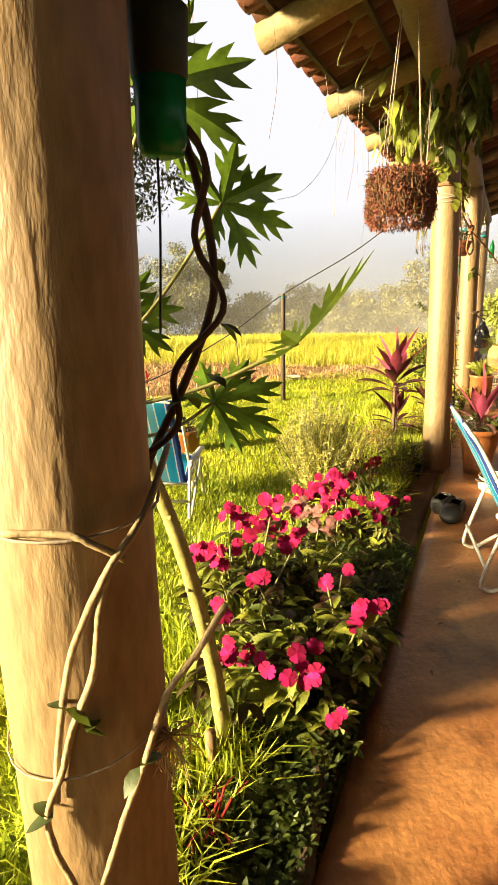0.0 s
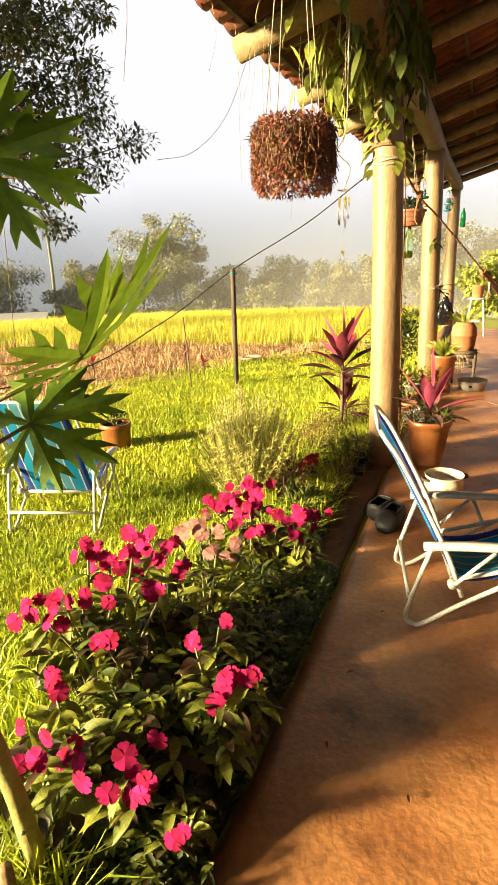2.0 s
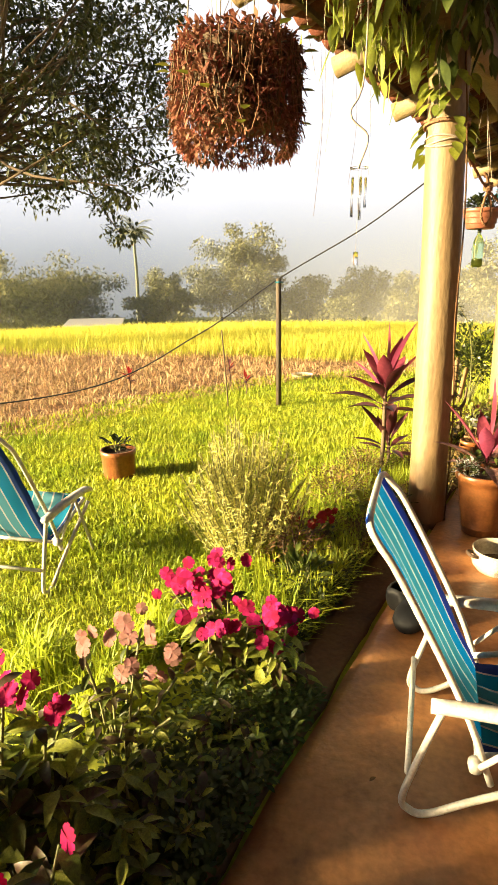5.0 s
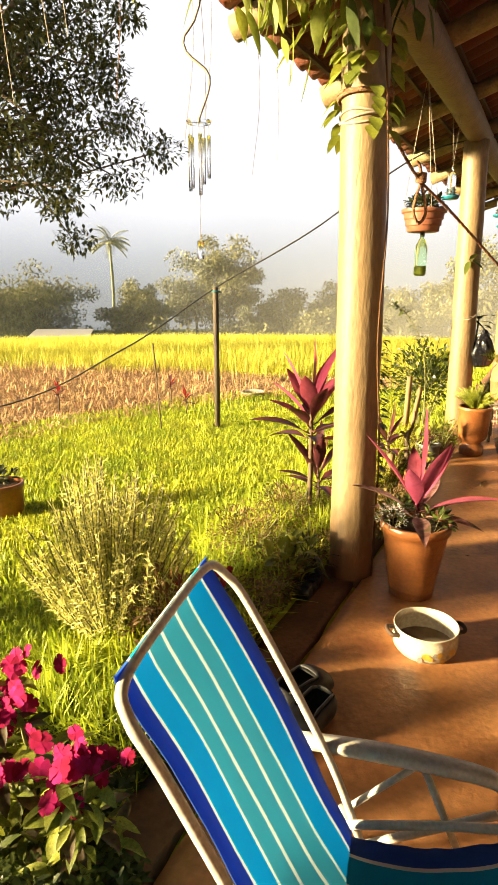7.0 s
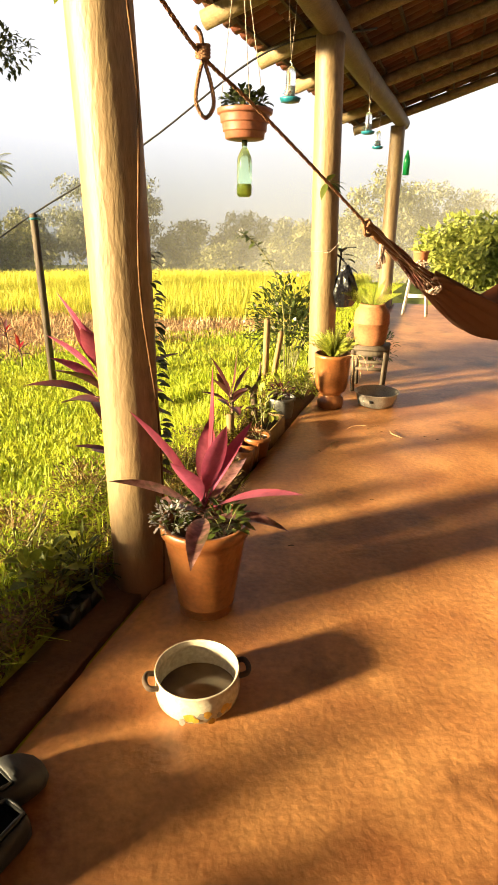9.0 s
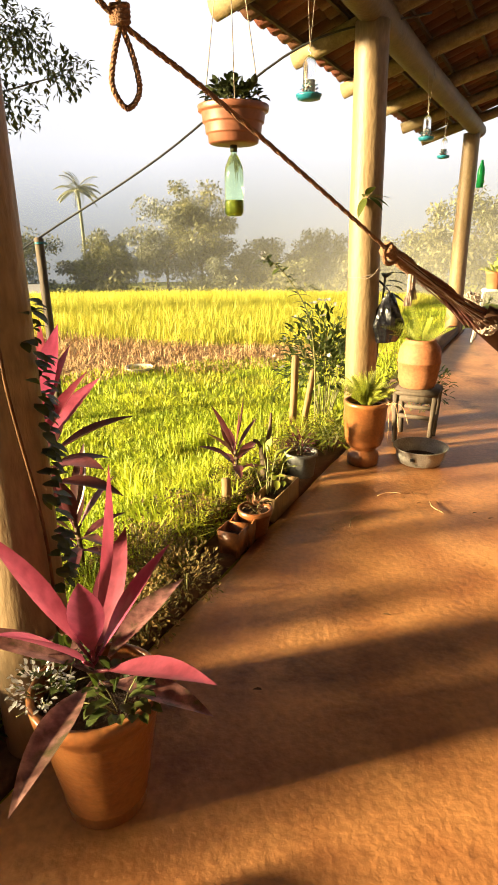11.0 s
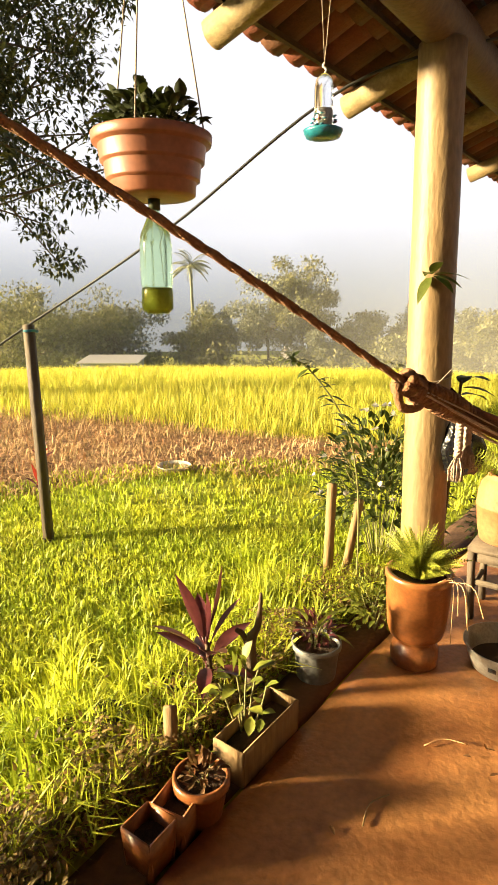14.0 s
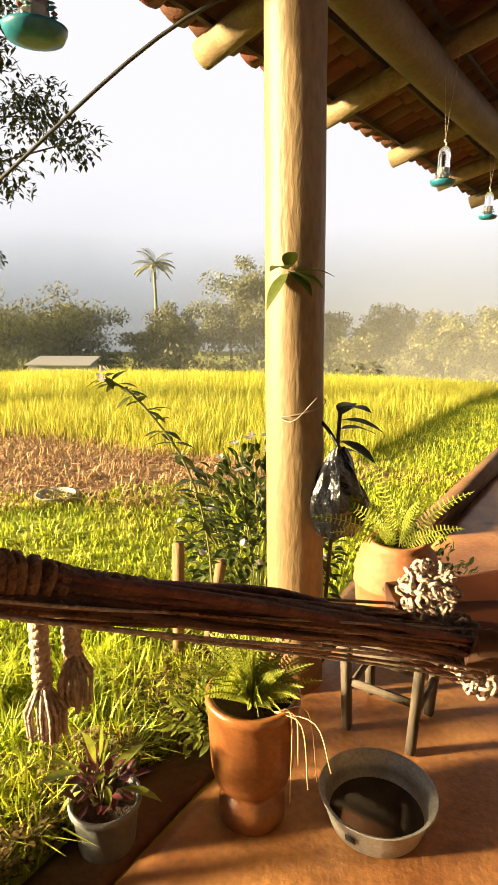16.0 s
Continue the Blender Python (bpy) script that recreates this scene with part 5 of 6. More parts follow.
def papaya_leaf(centre, axis, normal, size, seed):
    """A palmate leaf: seven lobes, each with pointed side lobes along its rib."""
    random.seed(seed)
    centre, axis, normal = Vector(centre), Vector(axis).normalized(), Vector(normal).normalized()
    normal = (normal - axis * normal.dot(axis)).normalized()
    side = axis.cross(normal)
    b = MB()
    for j, (ang, ln) in enumerate(((0, 1.0), (43, 0.92), (-43, 0.92), (88, 0.76), (-88, 0.76), (138, 0.52), (-138, 0.52))):
        a = radians(ang + random.uniform(-5, 5))
        d = axis * math.cos(a) + side * math.sin(a)
        e = normal.cross(d)
        L = size * ln
        drop = normal * -1

        def at(s, w):
            return centre + d * (L * s) + e * (L * w) + drop * (L * 0.16 * s * s) - normal * (abs(w) * L * 0.25)

        # rib stations, half widths, and side lobes
        st = [(0.0, 0.02), (0.18, 0.075), (0.34, 0.085), (0.46, 0.075), (0.62, 0.095), (0.74, 0.07), (0.88, 0.045), (1.0, 0.0)]
        rib = [at(s, 0) for s, w in st]
        for sg in (-1, 1):
            edge = [at(s, sg * w) for s, w in st]
            vs = rib + edge
            n = len(st)
            fs = [(i, i + 1, n + i + 1, n + i) for i in range(n - 1)]
            b.add(vs, fs if sg > 0 else [f[::-1] for f in fs])
            for s0, s1, tip, w in ((0.34, 0.54, 0.68, 0.27), (0.56, 0.74, 0.88, 0.20)):
                w *= random.uniform(0.8, 1.15)
                b.add([at(s0, sg * 0.08), at((s0 + s1) / 2 + 0.05, sg * (0.06 + w) * 0.62), at(tip, sg * w), at(s1 + 0.05, sg * (0.03 + w * 0.45)), at(s1, sg * 0.07)], [(0, 1, 3, 4), (1, 2, 3)])
    return b


pp = thing("papaya_tree", (0.04, 1.76, -0.06), "young leaning papaya with deeply lobed green leaves", "papaya tree")
PO = pp.location.copy()
stem = [(0.04, 1.76, -0.06), (0.0, 1.75, 0.35), (-0.075, 1.735, 0.75), (-0.16, 1.72, 1.05), (-0.27, 1.72, 1.36), (-0.36, 1.72, 1.60), (-0.40, 1.72, 1.74)]
line = bend(stem, 6)
b = MB()
b.tube([p - PO for p in line], [0.030 - 0.014 * i / len(line) for i in range(len(line))], 12, rough=0.05)
part("stem", b, M_PAPSTEM, pp, "yellow-green ringed stem")
b = MB()
for i in range(24):
    p = line[min(len(line) - 2, 2 + int(i * 1.4))] - PO
    a = i * 2.4
    b.lathe([(0.001, 0.006), (0.009, 0.003), (0.010, -0.004), (0.001, -0.007)], 8, p + Vector((0.026 * math.cos(a), 0.026 * math.sin(a), 0)))
part("leaf_scars", b, M_PAPSTEM, pp)
for k, (src, c, ax, nr, sz) in enumerate((
        ((-0.30, 1.72, 1.44), (0.04, 2.04, 1.93), (0.22, 0.16, 0.14), (0.25, -1.0, 0.25), 0.31),
        ((-0.28, 1.72, 1.30), (0.29, 1.84, 1.49), (0.27, 0.0, 0.24), (0.66, -0.14, -0.73), 0.36),
        ((-0.25, 1.72, 1.20), (-0.03, 2.28, 1.215), (0.4, 0.15, 0.10), (0.05, -0.75, 0.75), 0.33),
        ((-0.36, 1.72, 1.62), (-0.10, 1.62, 2.16), (0.4, 0.1, 0.15), (0.2, -1.0, 0.2), 0.30),
        ((-0.33, 1.72, 1.50), (-0.36, 2.10, 1.57), (0.35, 0.15, 0.05), (0.1, -0.9, 0.35), 0.27),
        ((-0.38, 1.72, 1.70), (-0.46, 1.95, 2.05), (-0.2, 0.2, 0.3), (0.2, -0.9, 0.3), 0.34),
        ((-0.32, 1.72, 1.55), (-0.52, 1.95, 1.42), (-0.35, 0.2, -0.1), (0.3, -0.8, 0.5), 0.32))):
    blade = part("leaf", papaya_leaf(Vector(c) - PO, ax, nr, sz, 30 + k), M_PAPLEAF, pp)
    b = MB()
    mid = (Vector(src) + Vector(c)) / 2 + Vector((0, 0, -0.03))
    b.tube(bend([Vector(src) - PO, mid - PO, Vector(c) - PO], 6), 0.0065, 7)
    part("stalk", b, M_STEM, blade, "thin leaf stalk")

# ---- climbing vine on the first post ----
vn = thing("climbing_vine", (0.05, 0.80, 0.0), "dark twisted woody vine climbing past the first post", "vine")
VO = vn.location.copy()
vn.location, vn.scale = (0.075, 0.672, 0.251), (0.85, 0.85, 0.85)
b = MB()
for off, r in ((0.0, 0.0085), (0.026, 0.007)):
    pts = [(-0.10, 1.08, 1.19), (-0.063, 1.09, 1.26), (-0.033, 1.10, 1.345), (0.016, 1.10, 1.44), (0.066, 1.10, 1.55), (0.10, 1.10, 1.66), (0.092, 1.10, 1.78), (0.058, 1.10, 1.914), (0.018, 1.10, 2.04), (0.0, 1.10, 2.2), (-0.02, 1.08, 2.5), (-0.06, 1.06, 2.85)]
    b.tube([Vector(p) - VO + Vector((off * math.sin(i * 0.5), -off, 0)) for i, p in enumerate(bend(pts, 6))], r, 7, rough=0.1)
part("dark_stem", b, M_BATTEN, vn)
b = MB()
for pts in ([(0.0, 1.09, 1.36), (0.0, 0.86, 1.31), (-0.044, 0.775, 1.245), (-0.09, 0.77, 1.154), (-0.121, 0.77, 1.07), (-0.153, 0.77, 0.912), (-0.166, 0.77, 0.80)],
            [(-0.044, 0.775, 1.245), (-0.062, 0.77, 1.175), (-0.081, 0.77, 1.06), (-0.127, 0.77, 0.948), (-0.149, 0.765, 0.865), (-0.181, 0.76, 0.779), (-0.17, 0.755, 0.70), (-0.137, 0.75, 0.60), (-0.11, 0.745, 0.3), (-0.1, 0.74, -0.36)],
            [(0.131, 0.86, 1.138), (0.078, 0.85, 1.047), (0.024, 0.83, 0.973), (-0.016, 0.80, 0.852), (-0.051, 0.785, 0.76), (-0.086, 0.77, 0.65), (-0.14, 0.755, 0.49), (-0.13, 0.745, 0.2), (-0.12, 0.74, -0.36)],
            [(-0.20, 0.765, 1.31), (-0.103, 0.77, 1.306), (-0.065, 0.775, 1.288), (-0.02, 0.80, 1.25)]):
    b.tube([Vector(p) - VO for p in bend(pts, 6)], 0.0065, 7, rough=0.12)
part("pale_stem", b, M_TAN, vn, "pale peeling vine stem")
b = MB()
b.tube([Vector((-0.15, 0.93, 1.30)) - VO + Vector((0.156 * math.cos(a), 0.156 * math.sin(a), 0.01 * math.sin(a))) for a in [2 * math.pi * k / 24 for k in range(25)]], 0.003, 5)
part("tie", b, M_STRING, vn, "thin wire tie round the post")
b = MB()
b.tube([Vector((-0.15, 0.93, 0.86)) - VO + Vector((0.158 * math.cos(a), 0.158 * math.sin(a), 0.03 * math.sin(a + 1))) for a in [2 * math.pi * k / 24 for k in range(25)]], 0.002, 5)
part("tie", b, M_STRING, vn, "thin wire tie round the post")
random.seed(31)
b = MB()
for p in ((-0.13, 0.76, 1.0), (-0.10, 0.765, 0.95), (-0.02, 0.79, 0.86), (-0.17, 0.755, 0.78), (0.11, 1.10, 1.60), (0.10, 1.1, 1.72), (0.05, 1.08, 1.46), (0.03, 1.07, 2.15), (0.06, 1.07, 2.2), (0.09, 1.08, 1.5)):
    for _ in range(2):
        b.blade(Vector(p) - VO, rnd_dir(-0.6, 0.3), 0.03, 0.055, n=4, droop=0.8)
part("leaves", b, M_LEAF, vn)
st = thing("straw_tuft", (0.043, 0.757, 0.956), "dry straw tuft hanging in the vine", "straw")
b = MB()
for _ in range(60):
    d = rnd_dir(-1, 0.2)
    b.tube(bend([(0, 0, 0), d * 0.03 + rnd_dir() * 0.012, d * 0.05 + rnd_dir() * 0.02 - Z * 0.02], 3), 0.0012, 4, caps=False)
part("straw", b, M_STRAW, st)

# ---- balsam flowers along the floor edge ----


BALSAM_LEAVES = []
random.seed(40)
for k in range(8):
    b = MB()
    b.blade((0, 0, 0), (0, 1, 0.35), random.uniform(0.30, 0.40), 1.0, droop=random.uniform(0.6, 1.3), n=6, fold=random.uniform(0.2, 0.45), full=0.45, side=Vector((1, 0, 0)))
    b.v = [(x + 0.03 * noise.noise((y * 9, x * 5, k)), y, z + 0.04 * noise.noise((y * 6, x * 8, k + 7))) for x, y, z in b.v]
    BALSAM_LEAVES.append(b.mesh("leaf", M_LEAF_LIGHT if k < 5 else M_BALSAM_DARK if k < 7 else M_LEAF))


def bloom(c, face, s, petal, p):
    """A flat five-petalled flower with notched overlapping petals."""
    e = face.orthogonal().normalized()
    f = face.cross(e)
    b = MB()
    spin = random.uniform(0, 6)
    for k in range(5):
        a = spin + 2 * math.pi * k / 5
        d = e * math.cos(a) + f * math.sin(a)
        g = face.cross(d)
        lift = face * random.uniform(0.0, 0.005)
        b.add([c, c + d * s * 0.45 - g * s * 0.40 + lift, c + d * s * 0.92 - g * s * 0.52 + lift * 0.4, c + d * s * 1.10 - g * s * 0.18 - face * 0.002, c + d * s * 1.0 + face * 0.001, c + d * s * 1.10 + g * s * 0.18 - face * 0.002, c + d * s * 0.92 + g * s * 0.52 + lift * 0.4, c + d * s * 0.45 + g * s * 0.40 + lift],
              [(0, 1, 2, 3, 4), (0, 4, 5, 6, 7)])
    part("flower", b, petal, p)


def balsam(at, r, h, heads, seed, petal=M_PINK, label="bushy balsam with bright pink flowers beside the veranda", stems=26, leaves=13, size=(0.075, 0.135)):
    """Fleshy stems with whorls of leaves; heads are (x, y, z, flowers) in the world, each on a stem of its own."""
    random.seed(seed)
    p = thing("balsam_plant", at, label, "flowers", "balsam plants")
    at = Vector(at)
    tips = [Vector((x, y, z - 0.03)) - at for x, y, z, n in heads]
    for i in range(stems):
        a, q = random.uniform(0, 2 * math.pi), math.sqrt(random.random())
        tips.append(Vector((q * r * math.cos(a), q * r * math.sin(a), h * (1 - 0.4 * q * q) * random.uniform(0.6, 1.0))))
    for i, top in enumerate(tips):
        mid = top * 0.55 + rnd_dir() * 0.03
        part("stem", MB().tube(bend([Vector((top.x * 0.3, top.y * 0.3, -0.03)), mid, top], 4), 0.005, 6, caps=False), M_STEM, p)
        for k in range(leaves):
            t = random.uniform(0.15, 1.0) ** 0.7
            base = mid.lerp(top, max(0, (t - 0.25) / 0.75))
            ob = new("leaf", BALSAM_LEAVES[random.randrange(8)])
            ob.parent = p
            s = random.uniform(*size)
            ob.matrix_local = Matrix.LocRotScale(base, Euler((random.uniform(-0.6, 0.4), random.uniform(-0.4, 0.4), k * 2.4 + i + random.uniform(-0.4, 0.4))), (s, s, s))
    for (x, y, z, n), top in zip(heads, tips):
        for _ in range(n):
            spread = 0.05 if n > 3 else 0.025
            c = top + Vector((random.gauss(0, spread), random.gauss(0, spread), 0.03 + random.uniform(-0.03, 0.025)))
            face = (sun_dir * 0.4 + Vector((0.1, -0.75, 0.45)) + rnd_dir() * 0.5).normalized()
            bloom(c, face, random.uniform(0.022, 0.034), petal, p)
    return p


balsam((0.10, 2.02, -0.05), 0.26, 0.40, ((0.338, 1.729, 0.328, 3), (0.312, 1.797, 0.36, 4), (0.141, 1.842, 0.337, 5), (-0.009, 1.864, 0.38, 4), (-0.014, 2.134, 0.371, 3), (0.433, 1.759, 0.16, 2)), 41, stems=30, leaves=12)
balsam((0.48, 2.20, -0.05), 0.24, 0.38, ((0.554, 2.051, 0.397, 3), (0.60, 2.10, 0.38, 3), (0.641, 2.128, 0.41, 3), (0.44, 2.28, 0.44, 2), (0.52, 2.40, 0.42, 1)), 42, stems=34, leaves=13)
balsam((0.03, 2.45, -0.05), 0.24, 0.56, ((-0.065, 2.251, 0.56, 7), (-0.02, 2.36, 0.52, 6), (0.002, 2.582, 0.62, 6), (0.10, 2.52, 0.60, 6), (0.195, 2.503, 0.66, 6), (0.14, 2.40, 0.56, 4), (0.25, 2.62, 0.62, 4), (0.30, 2.46, 0.52, 3)), 43, stems=22, leaves=10)
balsam((0.42, 2.98, -0.05), 0.22, 0.36, ((0.417, 3.267, 0.40, 5), (0.37, 3.24, 0.34, 4), (0.58, 3.154, 0.29, 4), (0.30, 3.02, 0.46, 4), (0.46, 3.06, 0.36, 3)), 44, petal=M_PALEPINK, label="fading balsam with pale pink blooms beside the veranda", stems=12, leaves=8, size=(0.06, 0.10))
balsam((0.66, 3.58, -0.05), 0.18, 0.30, ((0.585, 3.729, 0.43, 9), (0.605, 3.607, 0.38, 8), (0.51, 3.70, 0.38, 8), (0.46, 3.78, 0.30, 6), (0.40, 3.72, 0.30, 5), (0.59, 3.579, 0.29, 8), (0.68, 3.60, 0.34, 6), (0.62, 3.50, 0.24, 6)), 45, stems=12, leaves=8)
balsam((0.88, 3.46, -0.05), 0.14, 0.26, ((0.854, 3.45, 0.34, 7), (0.933, 3.513, 0.33, 7), (0.948, 3.447, 0.36, 6), (0.90, 3.43, 0.26, 7)), 46, stems=10, leaves=8)
balsam((0.24, 2.66, -0.05), 0.24, 0.46, ((0.20, 2.72, 0.50, 4), (0.34, 2.80, 0.42, 3)), 50, stems=30, leaves=12)
balsam((0.26, 2.26, -0.05), 0.20, 0.42, ((0.14, 2.24, 0.46, 3),), 51, stems=28, leaves=12)
balsam((0.42, 1.84, -0.05), 0.15, 0.22, (), 52, label="leafy balsam without flowers at the kerb", stems=18, leaves=10, size=(0.05, 0.09))
balsam((0.56, 2.72, -0.05), 0.24, 0.26, (), 48, label="leafy balsam without flowers at the kerb", stems=30, leaves=12, size=(0.06, 0.10))
balsam((0.78, 3.12, -0.05), 0.17, 0.18, (), 49, label="leafy balsam without flowers at the kerb", stems=16, leaves=10, size=(0.05, 0.09))
balsam((1.02, 4.78, -0.05), 0.12, 0.22, ((1.0, 4.74, 0.22, 4), (1.08, 4.80, 0.20, 3)), 47, petal=M_RED, label="small red-flowered balsam in the bed", stems=8, leaves=7, size=(0.05, 0.08))

# ---- rosemary and other bed plants ----


def rosemary(at, r, h, n, seed):
    random.seed(seed)
    p = thing("rosemary_bush", at, "feathery grey-green rosemary bush on the lawn edge", "bush")
    lv = MB()
    for i in range(n):
        a, q = random.uniform(0, 2 * math.pi), math.sqrt(random.random())
        top = Vector((q * r * math.cos(a), q * r * math.sin(a), h * (1.05 - 0.45 * q * q) * random.uniform(0.75, 1.08)))
        base = Vector((top.x * 0.2, top.y * 0.2, 0))
        line = bend([base, base.lerp(top, 0.5) + rnd_dir() * 0.04 - Z * 0.03, top], 6)
        part("sprig", MB().tube(line, 0.003, 4, caps=False), M_STEM, p)
        for k in range(80):
            t = 0.25 + 0.75 * k / 80
            x = t * (len(line) - 1)
            b0 = line[int(x)].lerp(line[min(int(x) + 1, len(line) - 1)], x % 1)
            d = (line[-1] - line[-4]).normalized() * 0.6 + rnd_dir() * 0.8
            ln = random.uniform(0.024, 0.046)
            s = d.orthogonal().normalized() * 0.0042
            e = b0 + d.normalized() * ln
            lv.add([b0 - s, b0 + s, e], [(0, 1, 2)])
    tagged(part("needles", lv, M_ROSEMARY, p), kind="stuff")
    return p


rosemary((0.58, 4.62, -0.05), 0.40, 0.82, 150, 51)


def bush(name, at, r, h, n, size, mat, label, seed, category="bush", ratio=0.45, stems=10, kind="", group="", droop=0.6, smat=None):
    random.seed(seed)
    p = thing(name, at, label, category, group, kind)
    lv = MB()
    for i in range(stems):
        d = rnd_dir(0.2, 1)
        tip = Vector((d.x * r * 0.8, d.y * r * 0.8, h * random.uniform(0.5, 0.95)))
        part("stem", MB().tube(bend([(tip.x * 0.15, tip.y * 0.15, -0.03), tip * 0.5 + rnd_dir() * 0.02, tip], 4), 0.004, 5, caps=False), smat or M_STEM, p)
    leafy(lv, (0, 0, h * 0.5), (r, r, h * 0.55), n, size, ratio=ratio, droop=droop, seg=4, inner=0.15)
    tagged(part("foliage", lv, mat, p), kind="stuff")
    return p


bush("dry_shrub", (0.88, 4.50, -0.05), 0.20, 0.42, 420, 0.035, M_DRYLEAF, "dry reddish-brown shrub beside the rosemary", 61, smat=M_BARK)
bush("dry_shrub", (1.12, 5.45, -0.05), 0.27, 0.36, 1500, 0.024, M_WEED, "browning leafy shrub in the bed near the post", 62)
bush("dry_shrub", (1.32, 6.05, -0.05), 0.25, 0.30, 1400, 0.024, M_WEED, "browning leafy shrub in the bed near the post", 63)
bush("dry_shrub", (1.75, 6.35, -0.05), 0.26, 0.26, 1500, 0.022, M_WEED, "low brownish groundcover clump in the bed", 64)
bush("leafy_shrub", (1.36, 5.20, -0.05), 0.15, 0.30, 90, 0.085, M_LEAF_LIGHT, "bright green broad-leaved herb by the seed tray", 65, ratio=0.6)
bush("leafy_shrub", (1.92, 5.85, -0.05), 0.18, 0.34, 900, 0.024, M_WEED, "browning herb behind the post", 66, ratio=0.6)
bush("leafy_shrub", (0.95, 4.25, -0.05), 0.16, 0.24, 160, 0.07, M_LEAF, "green leafy weeds in the bed", 67)
bush("leafy_shrub", (2.70, 9.20, -0.05), 0.45, 0.95, 900, 0.085, M_LEAF, "white-flowering green shrub behind the post", 68, stems=24)
random.seed(69)
fb = thing("white_flowers", (2.70, 9.20, 0.5), "scattered small white blossoms on the shrub", "flowers")
for _ in range(34):
    d = rnd_dir(-0.1, 1)
    c = Vector((d.x * 0.47, d.y * 0.47, d.z * 0.5))
    b = MB()
    for k in range(5):
        b.blade(c, rnd_dir(0, 1), 0.03, 0.036, n=3)
    part("blossom", b, M_WHITEPETAL, fb)
sp = thing("flowering_sprig", (2.62, 8.60, 0.5), "arching green sprig with white blossoms", "plant")
b, lv, wh = MB(), MB(), MB()
line = bend([(0, 0, -0.55), (-0.02, 0, 0.1), (-0.1, -0.05, 0.5), (-0.28, -0.1, 0.78), (-0.42, -0.12, 0.88)], 6)
b.tube(line, 0.005, 6)
for i, q in enumerate(line[8:]):
    for k in range(3):
        lv.blade(q, rnd_dir(-0.4, 0.6), 0.035, 0.10, n=5, droop=0.6)
for _ in range(12):
    wh.blade(line[-1] + rnd_dir() * 0.03, rnd_dir(0, 1), 0.025, 0.03, n=3)
part("stem", b, M_STEM, sp)
part("leaves", lv, M_LEAF, sp)
part("blossom", wh, M_WHITEPETAL, sp, "white blossom")
# sprout on the third post and rubber plant leaves behind it
sp = thing("post_sprout", (2.93, 8.60, 1.80), "small green orchid-like plant tied to the post", "plant")
lv = MB()
random.seed(70)
for d in ((1, -0.3, 0.15), (0.6, -0.7, -0.25), (-0.4, -0.8, -0.7), (0.2, -0.8, 0.5), (0.75, -0.5, -0.1), (-0.15, -0.9, 0.2)):
    lv.blade((0, -0.02, 0), d, 0.06, 0.20, n=6, droop=0.7)
part("leaves", lv, M_LEAF, sp)
part("root", MB().tube([(0, 0.04, 0), (0, -0.03, 0)], 0.012, 7), M_BARK, sp)
rp = thing("dark_leaved_plant", (3.08, 8.83, -0.05), "dark broad-leaved plant behind the post", "plant")
b, lv = MB(), MB()
b.tube(bend([(0, 0, 0), (0.03, 0, 0.7), (0.05, -0.03, 1.28)], 5), 0.009, 7)
for z, d in ((1.28, (0.6, -0.6, 0.4)), (1.24, (1, -0.1, 0.1)), (1.20, (0.8, 0.5, 0.1)), (1.15, (0.9, -0.4, -0.1)), (1.26, (0.2, 0.8, 0.4)), (1.1, (0.5, 0.5, 0))):
    lv.blade((0.05, -0.03, z), d, 0.085, 0.20, n=6, droop=0.8)
part("stem", b, M_BARK, rp)
part("leaves", lv, M_LEAF_DARK, rp)


def fern(name, at, n, length, label, seed, upright=0.8, mat=M_FERN):
    random.seed(seed)
    p = thing(name, at, label, "fern")
    for i in range(n):
        a = 2 * math.pi * i / n + random.uniform(-0.3, 0.3)
        el = random.uniform(upright - 0.4, upright + 0.5)
        d = Vector((math.cos(a) * math.cos(el), math.sin(a) * math.cos(el), math.sin(el)))
        ln = length * random.uniform(0.65, 1.1)
        pts, q, e = [], Vector((0.02 * math.cos(a), 0.02 * math.sin(a), 0)), d.copy()
        for k in range(13):
            pts.append(q.copy())
            q = q + e * ln / 12
            e = (e - Z * 0.06 + Vector((math.cos(a), math.sin(a), 0)) * 0.03).normalized()
        b = MB()
        b.tube(pts, 0.0018, 4, caps=False)
        for k in range(1, 19):
            t = k / 19
            x = t * 12
            c = pts[int(x)].lerp(pts[min(12, int(x) + 1)], x % 1)
            dd = (pts[min(12, int(x) + 1)] - pts[int(x)]).normalized()
            s = dd.cross(Vector((math.cos(a + 1.2), math.sin(a + 1.2), 0.4))).normalized()
            w = 0.024 * math.sin(math.pi * (0.12 + 0.85 * t)) * length / 0.3
            for sg in (-1, 1):
                tip = c + s * sg * w + dd * w * 0.25
                b.add([c - dd * 0.0028, c + dd * 0.0028, tip + dd * 0.003, tip - dd * 0.003], [(0, 1, 2, 3)])
        part("frond", b, mat, p)
    return p


fern("fern", (FP[0], FP[1], 0.43), 110, 0.25, "bushy yellow-green fern in the glossy pot", 71, upright=1.25)
fern("sword_fern", (JP[0], JP[1], 0.75), 20, 0.34, "upright sword fern growing from the clay jar", 72, upright=1.05)
fern("fern", (5.12, 12.95, 0.98), 14, 0.22, "small leafy plant in the pot on the stand", 73)
# straw trailing from the glossy pot
dr = thing("dry_stalks", (FP[0] + 0.13, FP[1] - 0.05, 0.44), "pale dry stalks hanging over the pot rim", "stalks")
for _ in range(5):
    b = MB()
    d = Vector((random.uniform(0.0, 0.2), random.uniform(-0.14, 0.02), random.uniform(-0.36, -0.05)))
